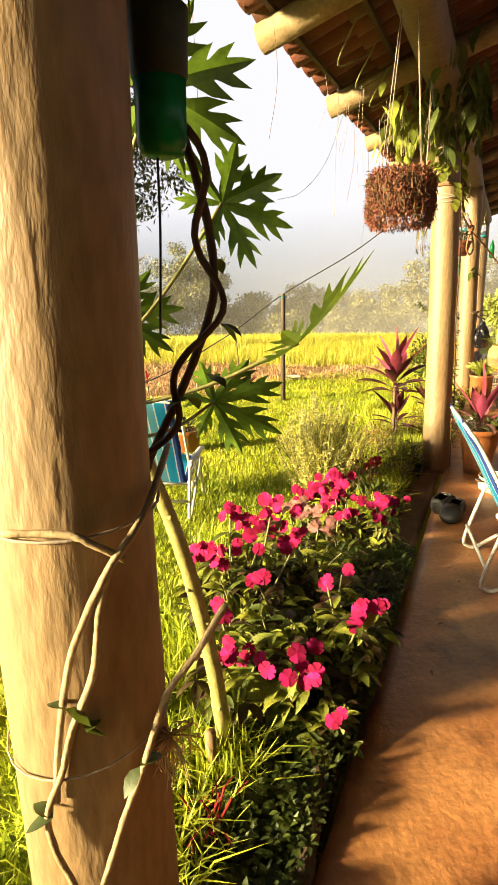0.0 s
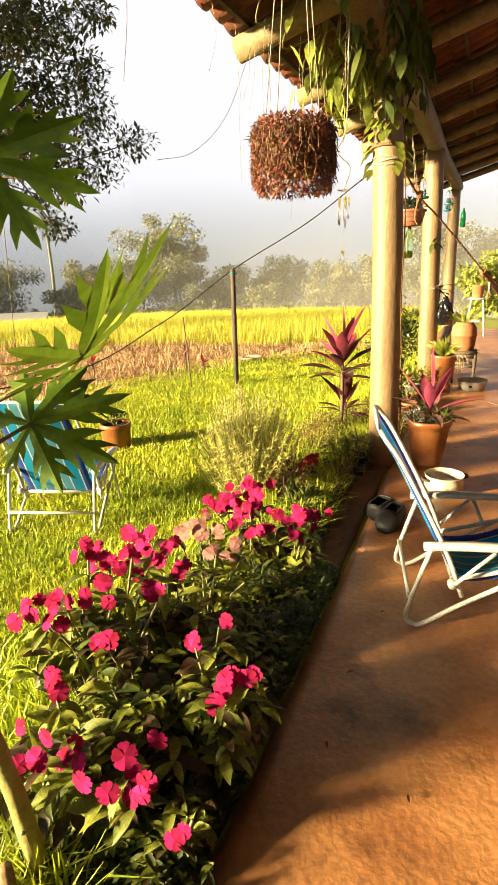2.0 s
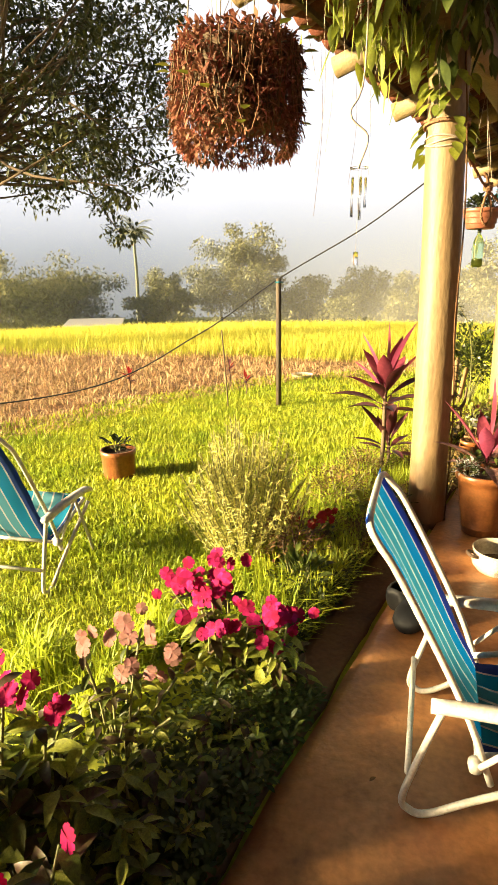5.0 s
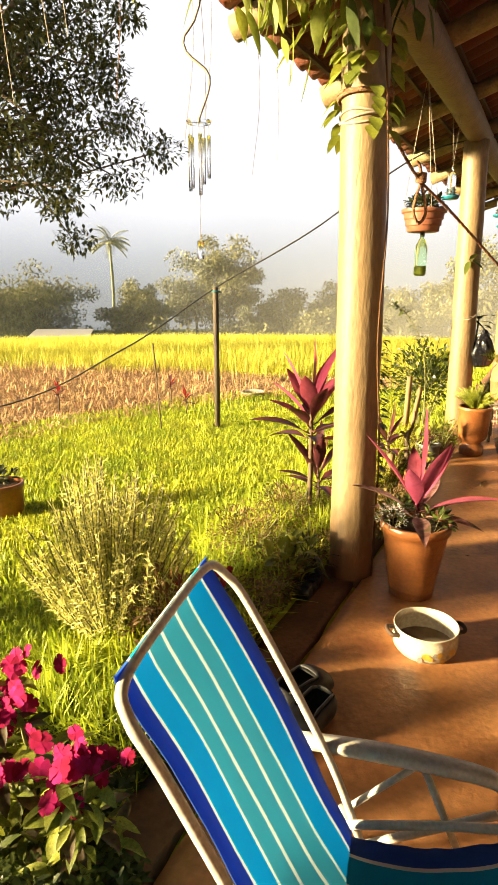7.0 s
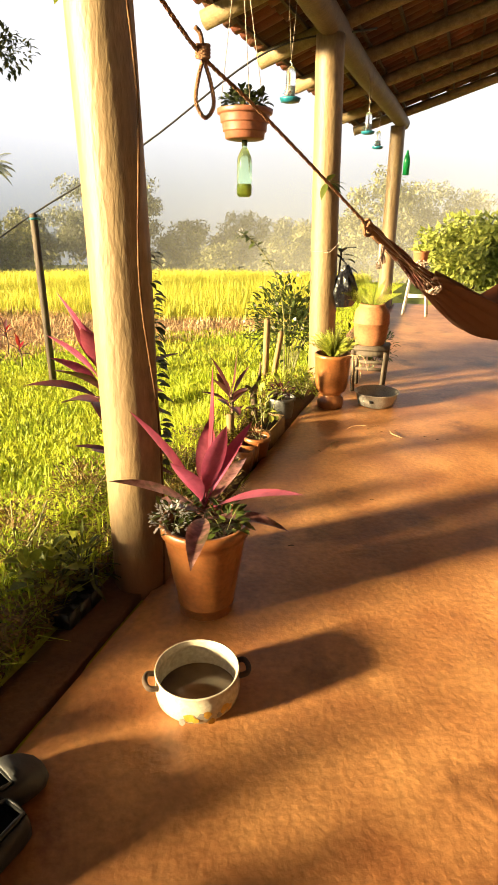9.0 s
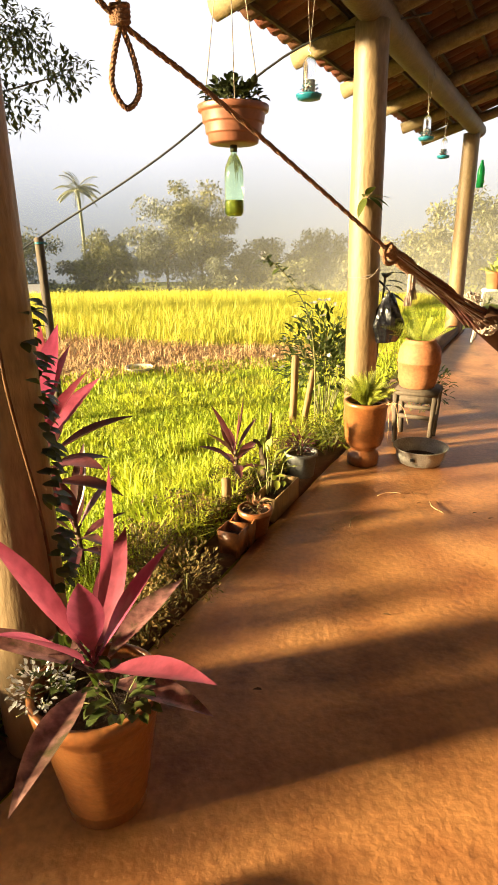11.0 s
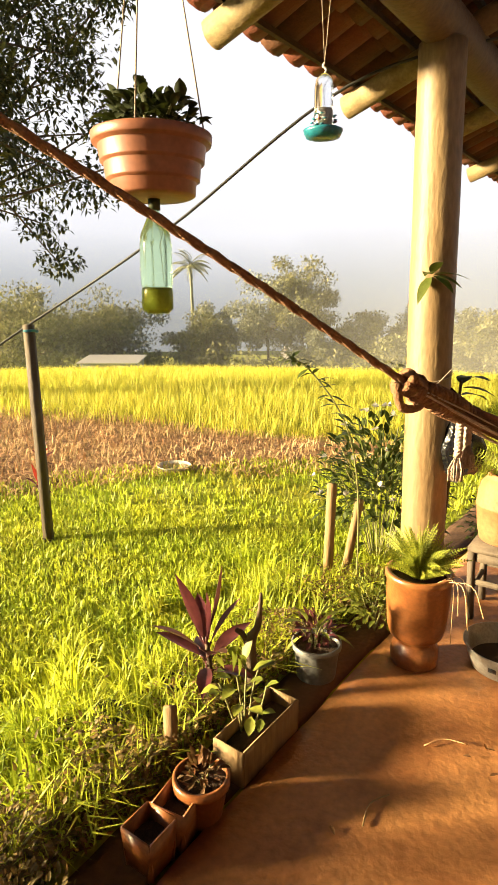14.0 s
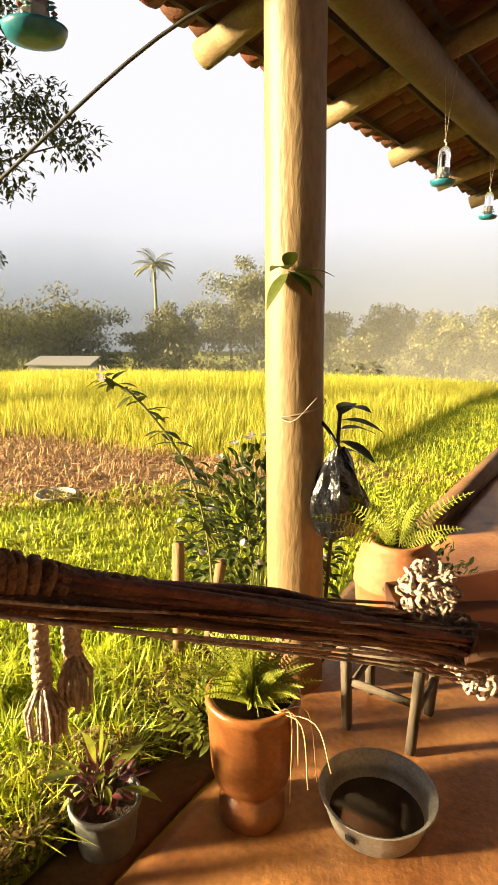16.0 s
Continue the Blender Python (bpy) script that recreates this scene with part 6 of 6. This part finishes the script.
    b.tube(bend([(-0.05, 0, 0), Vector((d.x * 0.6, d.y * 0.6, 0.03)), d], 5), 0.0017, 4)
    part("stalk", b, M_STRAW, dr)

# ti plants in the bed
ti_plant("ti_plant", (1.46, 6.10, -0.06), 1.12, 20, 0.42, 0.115, "tall pink ti plant growing behind the second post", (M_CORDY, M_CORDY_DARK), seed=81, low=0.55, stem_r=0.018)
ti_plant("ti_plant", (1.52, 6.24, -0.06), 0.55, 14, 0.34, 0.075, "dark red ti plant growing in the bed", (M_CORDY_DARK, M_CORDY_DARK), seed=82, low=0.4)
ti_plant("ti_plant", (2.12, 7.36, -0.06), 0.50, 12, 0.30, 0.07, "small reddish ti plant among the pots", (M_CORDY_DARK, M_CORDY_DARK), seed=83, low=0.4)
for (x, y, h, sd) in ((-0.52, 9.95, 0.42, 84), (-1.85, 9.35, 0.35, 85), (-0.18, 9.4, 0.30, 86)):
    ti_plant("red_ti_plant", (x, y, -0.05), h, 8, 0.15, 0.045, "small red-leaved ti plant in the mulched bed", (M_RED, M_CORDY_DARK), seed=sd, low=0.5, stem_r=0.008)
s = thing("dead_branch", (-0.28, 8.6, -0.08), "thin leaning dry stick in the lawn", "branch")
part("branch", MB().tube(bend([(0, 0, 0), (-0.03, 0, 0.5), (-0.07, 0.02, 1.0)], 4), 0.009, 6), M_BARK, s)
# small plants in pots
bush("succulent", (2.30, 6.82, 0.10), 0.06, 0.09, 60, 0.04, M_DRYLEAF, "dry succulent in the small clay pot", 91, "plant", stems=3)
bush("potted_herb", (2.53, 7.70, 0.11), 0.10, 0.16, 70, 0.055, M_CORDY_DARK, "dark red-leaved herb in the grey pot", 92, "plant", stems=5)
bush("potted_herb", (2.52, 7.68, 0.11), 0.07, 0.20, 12, 0.14, M_LEAF_LIGHT, "long light green leaves in the grey pot", 93, "plant", ratio=0.25, stems=3)
bush("bean_seedling", (2.35, 7.14, 0.05), 0.12, 0.36, 24, 0.08, M_LEAF_LIGHT, "light green seedlings sprouting from the trough", 94, "plant", ratio=0.6, stems=6)
bush("seedling", (1.50, 5.25, 0.03), 0.10, 0.20, 60, 0.11, M_LEAF, "grassy seedling in the nursery pot", 95, "plant", ratio=0.12, stems=3)
bush("jade_plant", (HP.x, HP.y, HP.z + 0.125), 0.13, 0.12, 260, 0.045, M_LEAF_DARK, "dark green jade plant in the hanging pot", 96, "plant", ratio=0.65, stems=12)
bush("potted_plant", (-0.72, 5.97, 0.15), 0.10, 0.13, 34, 0.09, M_LEAF_DARK, "dark-leaved plant in the lawn pot", 97, "plant", ratio=0.5, stems=4)
bush("leafy_shrub", (2.75, 8.20, -0.05), 0.22, 0.30, 420, 0.05, M_LEAF_LIGHT, "light green weeds between stakes and pots", 98)
bush("leafy_shrub", (3.55, 9.25, -0.05), 0.30, 0.55, 520, 0.06, M_LEAF, "green weeds beyond the clay jar", 99)
bush("red_weed", (0.02, 1.42, -0.05), 0.09, 0.22, 26, 0.07, M_RED, "spindly red-stemmed weed in the bed", 100, "plant", ratio=0.1, stems=8, smat=M_RED)
bush("dry_shrub", (2.02, 6.2, -0.05), 0.22, 0.26, 900, 0.022, M_WEED, "olive-brown low weeds at the kerb", 101, stems=8)
# low dark groundcover along the kerb
gc = thing("groundcover", (0, 0, 0), "low dark green groundcover and weeds along the kerb", "groundcover", kind="stuff")
random.seed(102)
b = MB()
for _ in range(20000):
    u = random.uniform(-5.2, -0.9)
    v = (0.09 if u < -2.0 else -0.12) - abs(random.gauss(0, 0.24))
    p = at_uv(u, v)
    b.blade((p.x, p.y, ground_height(p.x, p.y) + 0.02 + random.uniform(0.0, 0.15) * (0.6 + 0.4 * noise.noise((p.x * 5, p.y * 5, 0))) * (1 if v > -0.35 else 0.5)), rnd_dir(0.0, 0.9), random.uniform(0.012, 0.022), random.uniform(0.022, 0.045), droop=0.6, n=3)
part("leaves", b, M_LEAF, gc)
b = MB()
for _ in range(15000):
    u = random.uniform(-0.9, 3.5)
    v = -0.13 - abs(random.gauss(0, 0.16))
    p = at_uv(u, v)
    b.blade((p.x, p.y, ground_height(p.x, p.y) + 0.02 + random.uniform(0.0, 0.19) * (0.7 + 0.5 * noise.noise((p.x * 4, p.y * 4, 3)))), rnd_dir(0.0, 0.9), random.uniform(0.009, 0.017), random.uniform(0.018, 0.036), droop=0.6, n=3)
part("leaves", b, M_WEED, gc)

# ---- vine round the second post and the eave ----
cv = thing("eave_vine", (1.5, 5.0, 2.6), "lush green vine hanging from the eave around the post", "vine")
CO = cv.location.copy()
random.seed(110)
lv, dk, rt = MB(), MB(), MB()
for _ in range(330):
    u, v = random.gauss(-0.55, 0.55), random.uniform(-0.42, 0.25)
    if u > 0.4 or u < -1.9:
        continue
    z = RAFTER_Z + v * SLOPE - 0.04 - abs(random.gauss(0, 0.13))
    d = (Vector((random.uniform(-0.5, 0.5), random.uniform(-0.5, 0.5), -1)) + rnd_dir() * 0.4).normalized()
    # sun and shade painted in: outer leaves lighter, those under the eave darker
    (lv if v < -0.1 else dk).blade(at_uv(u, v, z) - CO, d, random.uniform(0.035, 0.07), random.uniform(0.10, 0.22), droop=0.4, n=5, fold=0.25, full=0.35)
for _ in range(60):
    a = random.uniform(0, 2 * math.pi)
    p = Vector((1.68 + 0.135 * math.cos(a), 5.46 + 0.135 * math.sin(a), random.uniform(2.3, 2.85)))
    lv.blade(p - CO, (math.cos(a), math.sin(a), -0.8), 0.07, 0.11, droop=0.6, n=5, full=0.35)
for _ in range(24):
    u, v = random.gauss(-0.6, 0.55), random.uniform(-0.62, 0.0)
    p = at_uv(u, v, RAFTER_Z + v * SLOPE - 0.1)
    ln = random.uniform(0.25, 0.75)
    part("hanging_root", MB().tube(bend([p - CO, p - CO + Vector((random.uniform(-0.02, 0.02), 0, -ln * 0.5)), p - CO + Vector((random.uniform(-0.04, 0.04), random.uniform(-0.03, 0.03), -ln))], 4), 0.0013, 4, caps=False), M_STRING, cv)
for k in range(7):
    u = -2.3 + 0.42 * k
    rt.tube(bend([at_uv(u, -0.3, 2.95) - CO, at_uv(u + 0.2, -0.45, 2.80) - CO, at_uv(u + 0.5, -0.35, 2.93) - CO], 5), 0.005, 5)
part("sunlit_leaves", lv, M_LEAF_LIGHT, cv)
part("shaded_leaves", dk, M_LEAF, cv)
part("runner", rt, M_STEM, cv, "thin woody runner along the eave")
b = MB()
for s in (0.0, 1.3):
    b.tube(bend([(1.84, 5.29, 0.0), (1.845, 5.33, 0.7), (1.80, 5.30, 1.3), (1.815, 5.37, 1.9), (1.78, 5.34, 2.4), (1.74, 5.36, 2.8)], 7), 0.005, 6)
    b.v = [tuple(p) for p in b.v]
part("creeper_stem", MB().add([Vector(p) - CO for p in b.v], b.f), M_DRYLEAF, cv, "thin reddish creeper stem")
b = MB()
random.seed(112)
for _ in range(110):
    z = random.uniform(0.55, 1.42)
    a = radians(random.uniform(-25, 70))
    p = Vector((1.735 - 0.02 * z + 0.128 * math.cos(a), 5.36 + 0.041 * z + 0.128 * math.sin(a), z))
    b.blade(p - CO, (math.cos(a) + random.uniform(-0.3, 0.3), math.sin(a), random.uniform(-0.9, 0.2)), random.uniform(0.03, 0.05), random.uniform(0.035, 0.06), droop=0.7, n=4, full=0.4)
part("creeper_leaves", b, M_LEAF, cv, "small rounded creeper leaves on the post")
# single aerial strands under the eave near the basket
ar = thing("aerial_strands", (0.4, 2.6, 2.8), "thin dry strands hanging from the eave", "strands")
AO = ar.location.copy()
for (u, v, ln) in ((-4.1, -0.7, 1.3), (-3.4, -0.66, 1.5), (-2.7, -0.6, 0.5), (-1.1, -0.6, 0.6), (-0.5, -0.62, 0.9), (0.0, -0.6, 0.7)):
    p = at_uv(u, v, 2.84) - AO
    part("strand", MB().tube(bend([p, p + Vector((0.02, 0, -ln * 0.5)), p + Vector((-0.02, 0.03, -ln))], 4), 0.0013, 4, caps=False), M_DRYLEAF, ar)
part("strand", MB().tube(bend([at_uv(-1.5, -0.55, 2.75) - AO, at_uv(-1.7, -0.62, 2.4) - AO, at_uv(-1.95, -0.7, 2.2) - AO, at_uv(-2.3, -0.72, 2.12) - AO], 6), 0.0012, 5), M_DRYLEAF, ar)

# ---- trees ----


def tree(name, at, height, crown_r, crown_h, trunk_r, seed, label, leaf_mat, n_leaf, leaf_size, clumps=26, trunk_frac=0.45, category="tree", clump_r=0.3, seg=2, ratio=0.55, centre_shift=(0, 0)):
    """Tapered trunk, limbs that fork, and a crown of many leaves gathered in clumps with gaps."""
    random.seed(seed)
    p = thing(name, at, label, category)
    b, lv = MB(), MB()
    top = Vector((centre_shift[0] * 0.4, centre_shift[1] * 0.4, height - crown_h * 0.55))
    b.tube(bend([(0, 0, -0.4), (0.02 * height, 0, height * trunk_frac * 0.5), (top.x, top.y, top.z)], 6), [trunk_r * (1 - 0.05 * i) for i in range(13)], 9, rough=0.06)
    cz = height - crown_h * 0.5
    for i in range(clumps):
        d = rnd_dir(-0.85, 1)
        q = random.uniform(0.35, 1.0)
        c = Vector((d.x * crown_r * q + centre_shift[0], d.y * crown_r * q + centre_shift[1], cz + d.z * crown_h * 0.5 * q))
        r0 = trunk_r * 0.17
        start = Vector((top.x, top.y, top.z)) * random.uniform(0.6, 1.0)
        b.tube(bend([start, start.lerp(c, 0.5) + rnd_dir() * crown_r * 0.12, c], 4), [r0 * (1 - 0.09 * k) for k in range(9)], 5, caps=False)
        cr = crown_r * clump_r * random.uniform(0.7, 1.25)
        for _ in range(n_leaf // clumps):
            o = rnd_dir()
            w = random.random() ** 0.5
            pt = c + Vector((o.x * cr, o.y * cr, o.z * cr * 0.7)) * w
            dd = (o * 0.6 + rnd_dir() + Z * -0.15).normalized()
            s = leaf_size * random.uniform(0.6, 1.3)
            lv.blade(pt, dd, s * ratio, s, droop=0.4, n=seg, fold=0.3)
    part("trunk", b, M_BARK, p)
    part("crown", lv, leaf_mat, p)
    return p


M_TREE_DARK = material("tree_leaf_dark", (0.055, 0.065, 0.018), (0.035, 0.043, 0.012), rough=0.55, scale=1.5, fine=12, bump=0, island=0.4, leaf=0.25)
# the next two paint distance haze in as paler, greyer leaf colour
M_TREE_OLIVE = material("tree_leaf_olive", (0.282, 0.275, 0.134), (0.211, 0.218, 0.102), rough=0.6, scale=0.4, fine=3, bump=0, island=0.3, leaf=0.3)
M_TREE_HAZED = material("tree_leaf_hazed", (0.32, 0.326, 0.23), (0.243, 0.262, 0.186), rough=0.65, scale=0.4, fine=3, bump=0, island=0.25, leaf=0.3)
M_TREE_FRESH = material("tree_leaf_fresh", (0.44, 0.47, 0.10), (0.32, 0.36, 0.08), rough=0.55, scale=0.5, fine=4, bump=0, island=0.3, leaf=0.35)
# the big garden tree whose crown reaches over the lawn
tree("garden_tree", (-7.2, 13.2, ground_height(-7.2, 13.2)), 9.4, 5.4, 7.9, 0.26, 120, "large dark-leaved garden tree with feathery spreading crown", M_TREE_DARK, 44000, 0.155, clumps=165, clump_r=0.135, seg=2, ratio=0.46, centre_shift=(1.0, 0.2))
FAR_TREES = [(-19.4, 44.9, 2.1, 4.4, 0), (-12.6, 45.5, 1.1, 2.7, 1), (-9.3, 51.5, 4.4, 3.8, 2), (-6.4, 51.0, 4.9, 3.6, 1), (-1.7, 53.5, 1.4, 2.6, 0), (2.4, 56.0, 1.5, 3.0, 1), (6.1, 53.5, 1.4, 2.8, 2), (9.3, 49.5, 1.6, 3.0, 0), (11.3, 42.0, 3.9, 3.4, 1), (16.7, 45.6, 3.9, 4.0, 2), (10.8, 25.4, 1.3, 2.3, 3), (13.5, 27.0, 1.6, 2.6, 3), (-22.8, 40.0, 2.6, 3.8, 0), (-29.0, 47.0, 2.0, 4.2, 0), (-15.8, 58.0, 1.2, 3.2, 2), (21.5, 40.0, 3.2, 4.0, 3), (-34.0, 42.0, 2.6, 4.4, 2), (6.2, 44.0, 0.2, 2.2, 1), (-3.8, 46.0, -0.4, 2.2, 2), (1.0, 47.0, -0.6, 2.0, 0), (-24.5, 51.0, 1.3, 3.2, 1)]
for k, (x, y, topz, r, m) in enumerate(FAR_TREES):
    gz = ground_height(x, y)
    h = topz - gz
    tree("misty_tree", (x, y, gz), h, r, h * (0.92 if m != 1 else 0.85), 0.16, 130 + k, ("rounded dense tree in the morning haze", "loose olive-green tree in the morning haze", "tall tree with visible limbs, its colour paled for haze", "fresh yellow-green leafy tree beyond the meadow")[m], (M_TREE_OLIVE, M_TREE_OLIVE, M_TREE_HAZED, M_TREE_FRESH)[m], 11000, 0.27, clumps=(40 if m != 2 else 32), clump_r=0.33 if m == 0 else 0.28, seg=2)
# undergrowth between the trees
ug = thing("undergrowth", (0, 0, 0), "hazy low bushes between the far trees", "bushes", kind="stuff")
b = MB()
random.seed(160)
for _ in range(90):
    x = random.uniform(-40, 26)
    y = random.uniform(36, 56)
    r = random.uniform(0.8, 1.9)
    if abs(x + 0.42 * y) < 4 and y < 43:
        continue
    gz = ground_height(x, y)
    for _ in range(170):
        o = rnd_dir(-0.2, 1)
        b.blade((x + o.x * r * 1.3, y + o.y * r, gz + 0.3 + o.z * r * 1.1), rnd_dir(), 0.2, 0.36, n=2)
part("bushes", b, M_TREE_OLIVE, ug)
# palm
gz = ground_height(-22.3, 68.0)
pm = thing("palm_tree", (-22.3, 68.0, gz), "tall slender palm standing in the mist", "palm")
H = 5.6 - gz
b = MB()
b.tube(bend([(0, 0, -0.3), (0.15, 0, H * 0.5), (0, 0, H)], 6), [0.22 - 0.006 * i for i in range(13)], 9)
# the trunk takes the pale leaf colour too, as painted haze
part("trunk", b, M_TREE_HAZED, pm)
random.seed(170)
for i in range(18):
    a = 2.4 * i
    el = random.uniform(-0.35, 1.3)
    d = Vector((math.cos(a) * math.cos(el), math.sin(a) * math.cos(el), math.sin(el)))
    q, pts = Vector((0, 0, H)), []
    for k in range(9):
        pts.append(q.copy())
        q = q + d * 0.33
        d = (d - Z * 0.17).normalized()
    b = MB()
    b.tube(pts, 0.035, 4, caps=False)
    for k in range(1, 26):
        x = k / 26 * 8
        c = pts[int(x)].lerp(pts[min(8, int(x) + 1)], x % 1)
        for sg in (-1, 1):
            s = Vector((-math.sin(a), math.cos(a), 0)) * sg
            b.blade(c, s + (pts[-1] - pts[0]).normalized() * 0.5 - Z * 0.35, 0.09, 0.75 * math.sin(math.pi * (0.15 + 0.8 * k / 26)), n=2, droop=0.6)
    part("frond", b, M_TREE_HAZED, pm)
# shed
SHED = (-12.0, 31.8)
sh = thing("shed", (*SHED, ground_height(*SHED)), "small pale blue sheet-metal shed beyond the meadow", "shed")
sh.rotation_euler = (0, 0, radians(15))
rise = -1.12 - ground_height(*SHED)
part("walls", MB().box(pose(0, 0, rise / 2 - 0.1), (2.7, 2.0, rise + 0.1), 0.02), M_SHED, sh, smooth=False)
part("roof", MB().box(pose(0, 0, rise + 0.02, 5, 0, 0), (3.0, 2.3, 0.05), 0.01), M_WHITE, sh, "pale metal roof sheet", smooth=False)

# ---- lawn, meadow grass and mulch ----


def blade_field(name, pick, n, seed, mat, label, width, length, lean, category):
    rng = np.random.default_rng(seed)
    pts = pick(rng, n)
    b = MB()
    vs, fs = [], []
    k = 0
    a = rng.uniform(0, 2 * np.pi, len(pts))
    le = rng.uniform(0, 1, len(pts)) * lean
    ln = rng.uniform(length[0], length[1], len(pts))
    for i, (x, y) in enumerate(pts):
        z = ground_height(x, y) - 0.01
        c, s = math.cos(a[i]), math.sin(a[i])
        w, L, q = width * 0.5 * (0.7 + 0.6 * ln[i] / length[1]), ln[i], le[i]
        ox, oy = c * L * q, s * L * q
        vs += [(x - s * w, y + c * w, z), (x + s * w, y - c * w, z), (x + ox * 0.35 + s * w * 0.8, y + oy * 0.35 - c * w * 0.8, z + L * 0.55), (x + ox * 0.35 - s * w * 0.8, y + oy * 0.35 + c * w * 0.8, z + L * 0.55), (x + ox, y + oy, z + L * (1 - 0.35 * q))]
        fs += [(k, k + 1, k + 2, k + 3), (k + 3, k + 2, k + 4)]
        k += 5
    ob = part(name, b.add(vs, fs), mat)
    tagged(ob, label, category, kind="stuff")


def clear_of_floor(x, y, gap):
    return uv_of(x, y)[1] < gap


def in_bed(x, y):
    u, v = uv_of(x, y)
    return -3.95 < u < -1.75 and v > -0.62 + 0.1 * noise.noise((u * 3, 0, 5))


def near_lawn(rng, n):
    out = []
    xs_, ys_ = rng.uniform(-3.2, 3.4, n), rng.uniform(0.6, 9.6, n)
    for x, y in zip(xs_, ys_):
        if clear_of_floor(x, y, -0.16) and not in_bed(x, y) and soil_edge(x, y) < 0.05 and abs(x - (0.3 + 0.33 * (y - 4))) < 3.6:
            out.append((x, y))
    return out


def far_lawn(rng, n):
    out = []
    for x, y in zip(rng.uniform(-9, 4.6, n), rng.uniform(4.5, 14.5, n)):
        e = soil_edge(x, y)
        if clear_of_floor(x, y, -0.16) and e < 0.08:
            out.append((x, y))
    return out


def right_lawn(rng, n):
    return [(x, y) for x, y in zip(rng.uniform(2.6, 7.0, n), rng.uniform(9.2, 19, n)) if clear_of_floor(x, y, -0.1) and soil_edge(x, y) > -0.4]


def meadow(rng, n):
    return [(x, y) for x, y in zip(rng.uniform(-17, 9, n), rng.uniform(8.5, 22, n)) if clear_of_floor(x, y, -1.3) and soil_edge(x, y) > 0.95 + 0.3 * rng.random() and math.hypot(x - 1.5, y - 4) < 19]


def mulch(rng, n):
    return [(x, y) for x, y in zip(rng.uniform(-13, 4, n), rng.uniform(4, 14, n)) if clear_of_floor(x, y, -1.0) and -0.25 < soil_edge(x, y) < 1.15]


blade_field("lawn_grass", near_lawn, 430000, 1, M_GRASS, "short sunlit yellow-green lawn grass", 0.0062, (0.025, 0.07), 1.1, "grass")
blade_field("lawn_grass_far", far_lawn, 150000, 2, M_GRASS, "short sunlit yellow-green lawn grass", 0.011, (0.04, 0.09), 1.0, "grass")
blade_field("lawn_grass_side", right_lawn, 40000, 3, M_GRASS, "mown grass beyond the veranda", 0.012, (0.04, 0.09), 1.0, "grass")
blade_field("meadow_grass", meadow, 250000, 4, M_MEADOW, "tall bright yellow meadow grass", 0.0075, (0.12, 0.36), 1.0, "grass")
blade_field("mulch", mulch, 90000, 5, M_STRAW, "dry straw mulch strewn over reddish soil", 0.010, (0.05, 0.14), 2.6, "mulch")


def tufts(rng, n):
    out = []
    for _ in range(n // 60):
        u, v = rng.uniform(-5.2, 3.3), -0.18 - abs(rng.normal(0, 0.35))
        c = at_uv(u, v)
        out += [(c.x + rng.normal(0, 0.05), c.y + rng.normal(0, 0.05)) for _ in range(60)]
    return [p for p in out if clear_of_floor(p[0], p[1], -0.15) and not in_bed(*p)]


blade_field("tall_tufts", tufts, 26000, 6, M_GRASS, "longer grass tufts along the flower bed", 0.008, (0.10, 0.26), 1.1, "grass")

# ---- roof tiles: the eave rows as pieces of their own, the rest joined ----


def tile_shape(up):
    b = MB()
    n, ln, r0, r1, th = 6, 0.44, 0.085, 0.105, 0.013
    vs, fs = [], []
    for j, (y, r) in enumerate(((0, r1), (ln, r0))):
        for lay in (0, th):
            for k in range(n + 1):
                a = math.pi * k / n
                q = r - lay
                z = q * math.sin(a) * 0.62
                vs.append((q * math.cos(a), y, z if up else -z))
    w = n + 1
    for k in range(n):
        fs += [(k, k + 1, 2 * w + k + 1, 2 * w + k), (w + k + 1, w + k, 3 * w + k, 3 * w + k + 1), (k + 1, k, w + k, w + k + 1)]
    b.add(vs, fs)
    return b


tile_up, tile_down = tile_shape(True), tile_shape(False)
me_up, me_down = tile_up.mesh("roof_tile", M_TILE), tile_down.mesh("roof_tile", M_TILE)
rot = Matrix((LONG, (INTO + Z * SLOPE).normalized(), LONG.cross((INTO + Z * SLOPE).normalized()))).transposed().to_4x4()
if rot.col[2].z < 0:
    rot = Matrix((-LONG, (INTO + Z * SLOPE).normalized(), (-LONG).cross((INTO + Z * SLOPE).normalized()))).transposed().to_4x4()
rest = MB()
random.seed(11)
count = 0
for row in range(12):
    for col in range(92):
        u = -9.0 + 0.2 * col
        for kind in (0, 1):
            v = -0.80 + 0.36 * row + random.uniform(-0.012, 0.012) - (0.03 if kind else 0)
            z = RAFTER_Z + v * SLOPE + (0.17 if kind == 0 else 0.19)
            m = Matrix.Translation(at_uv(u + 0.1 * kind + random.uniform(-0.006, 0.006), v, z)) @ rot @ Matrix.Rotation(random.uniform(-0.03, 0.03), 4, "Z") @ Matrix.Rotation(0.035, 4, "X")
            if row < 3 and -3.0 < u < 7.0 and count < 300:
                ob = new("roof_tile", me_up if kind else me_down)
                ob.parent = roof
                ob.matrix_local = Matrix.Translation(-RO) @ m
                count += 1
            else:
                src = tile_up if kind else tile_down
                rest.add([m @ Vector(p) for p in src.v], src.f)
rest.v = [tuple(Vector(p) - RO) for p in rest.v]
tagged(part("roof_tiles", rest, M_TILE, roof, "rows of curved clay roof tiles"), kind="stuff")
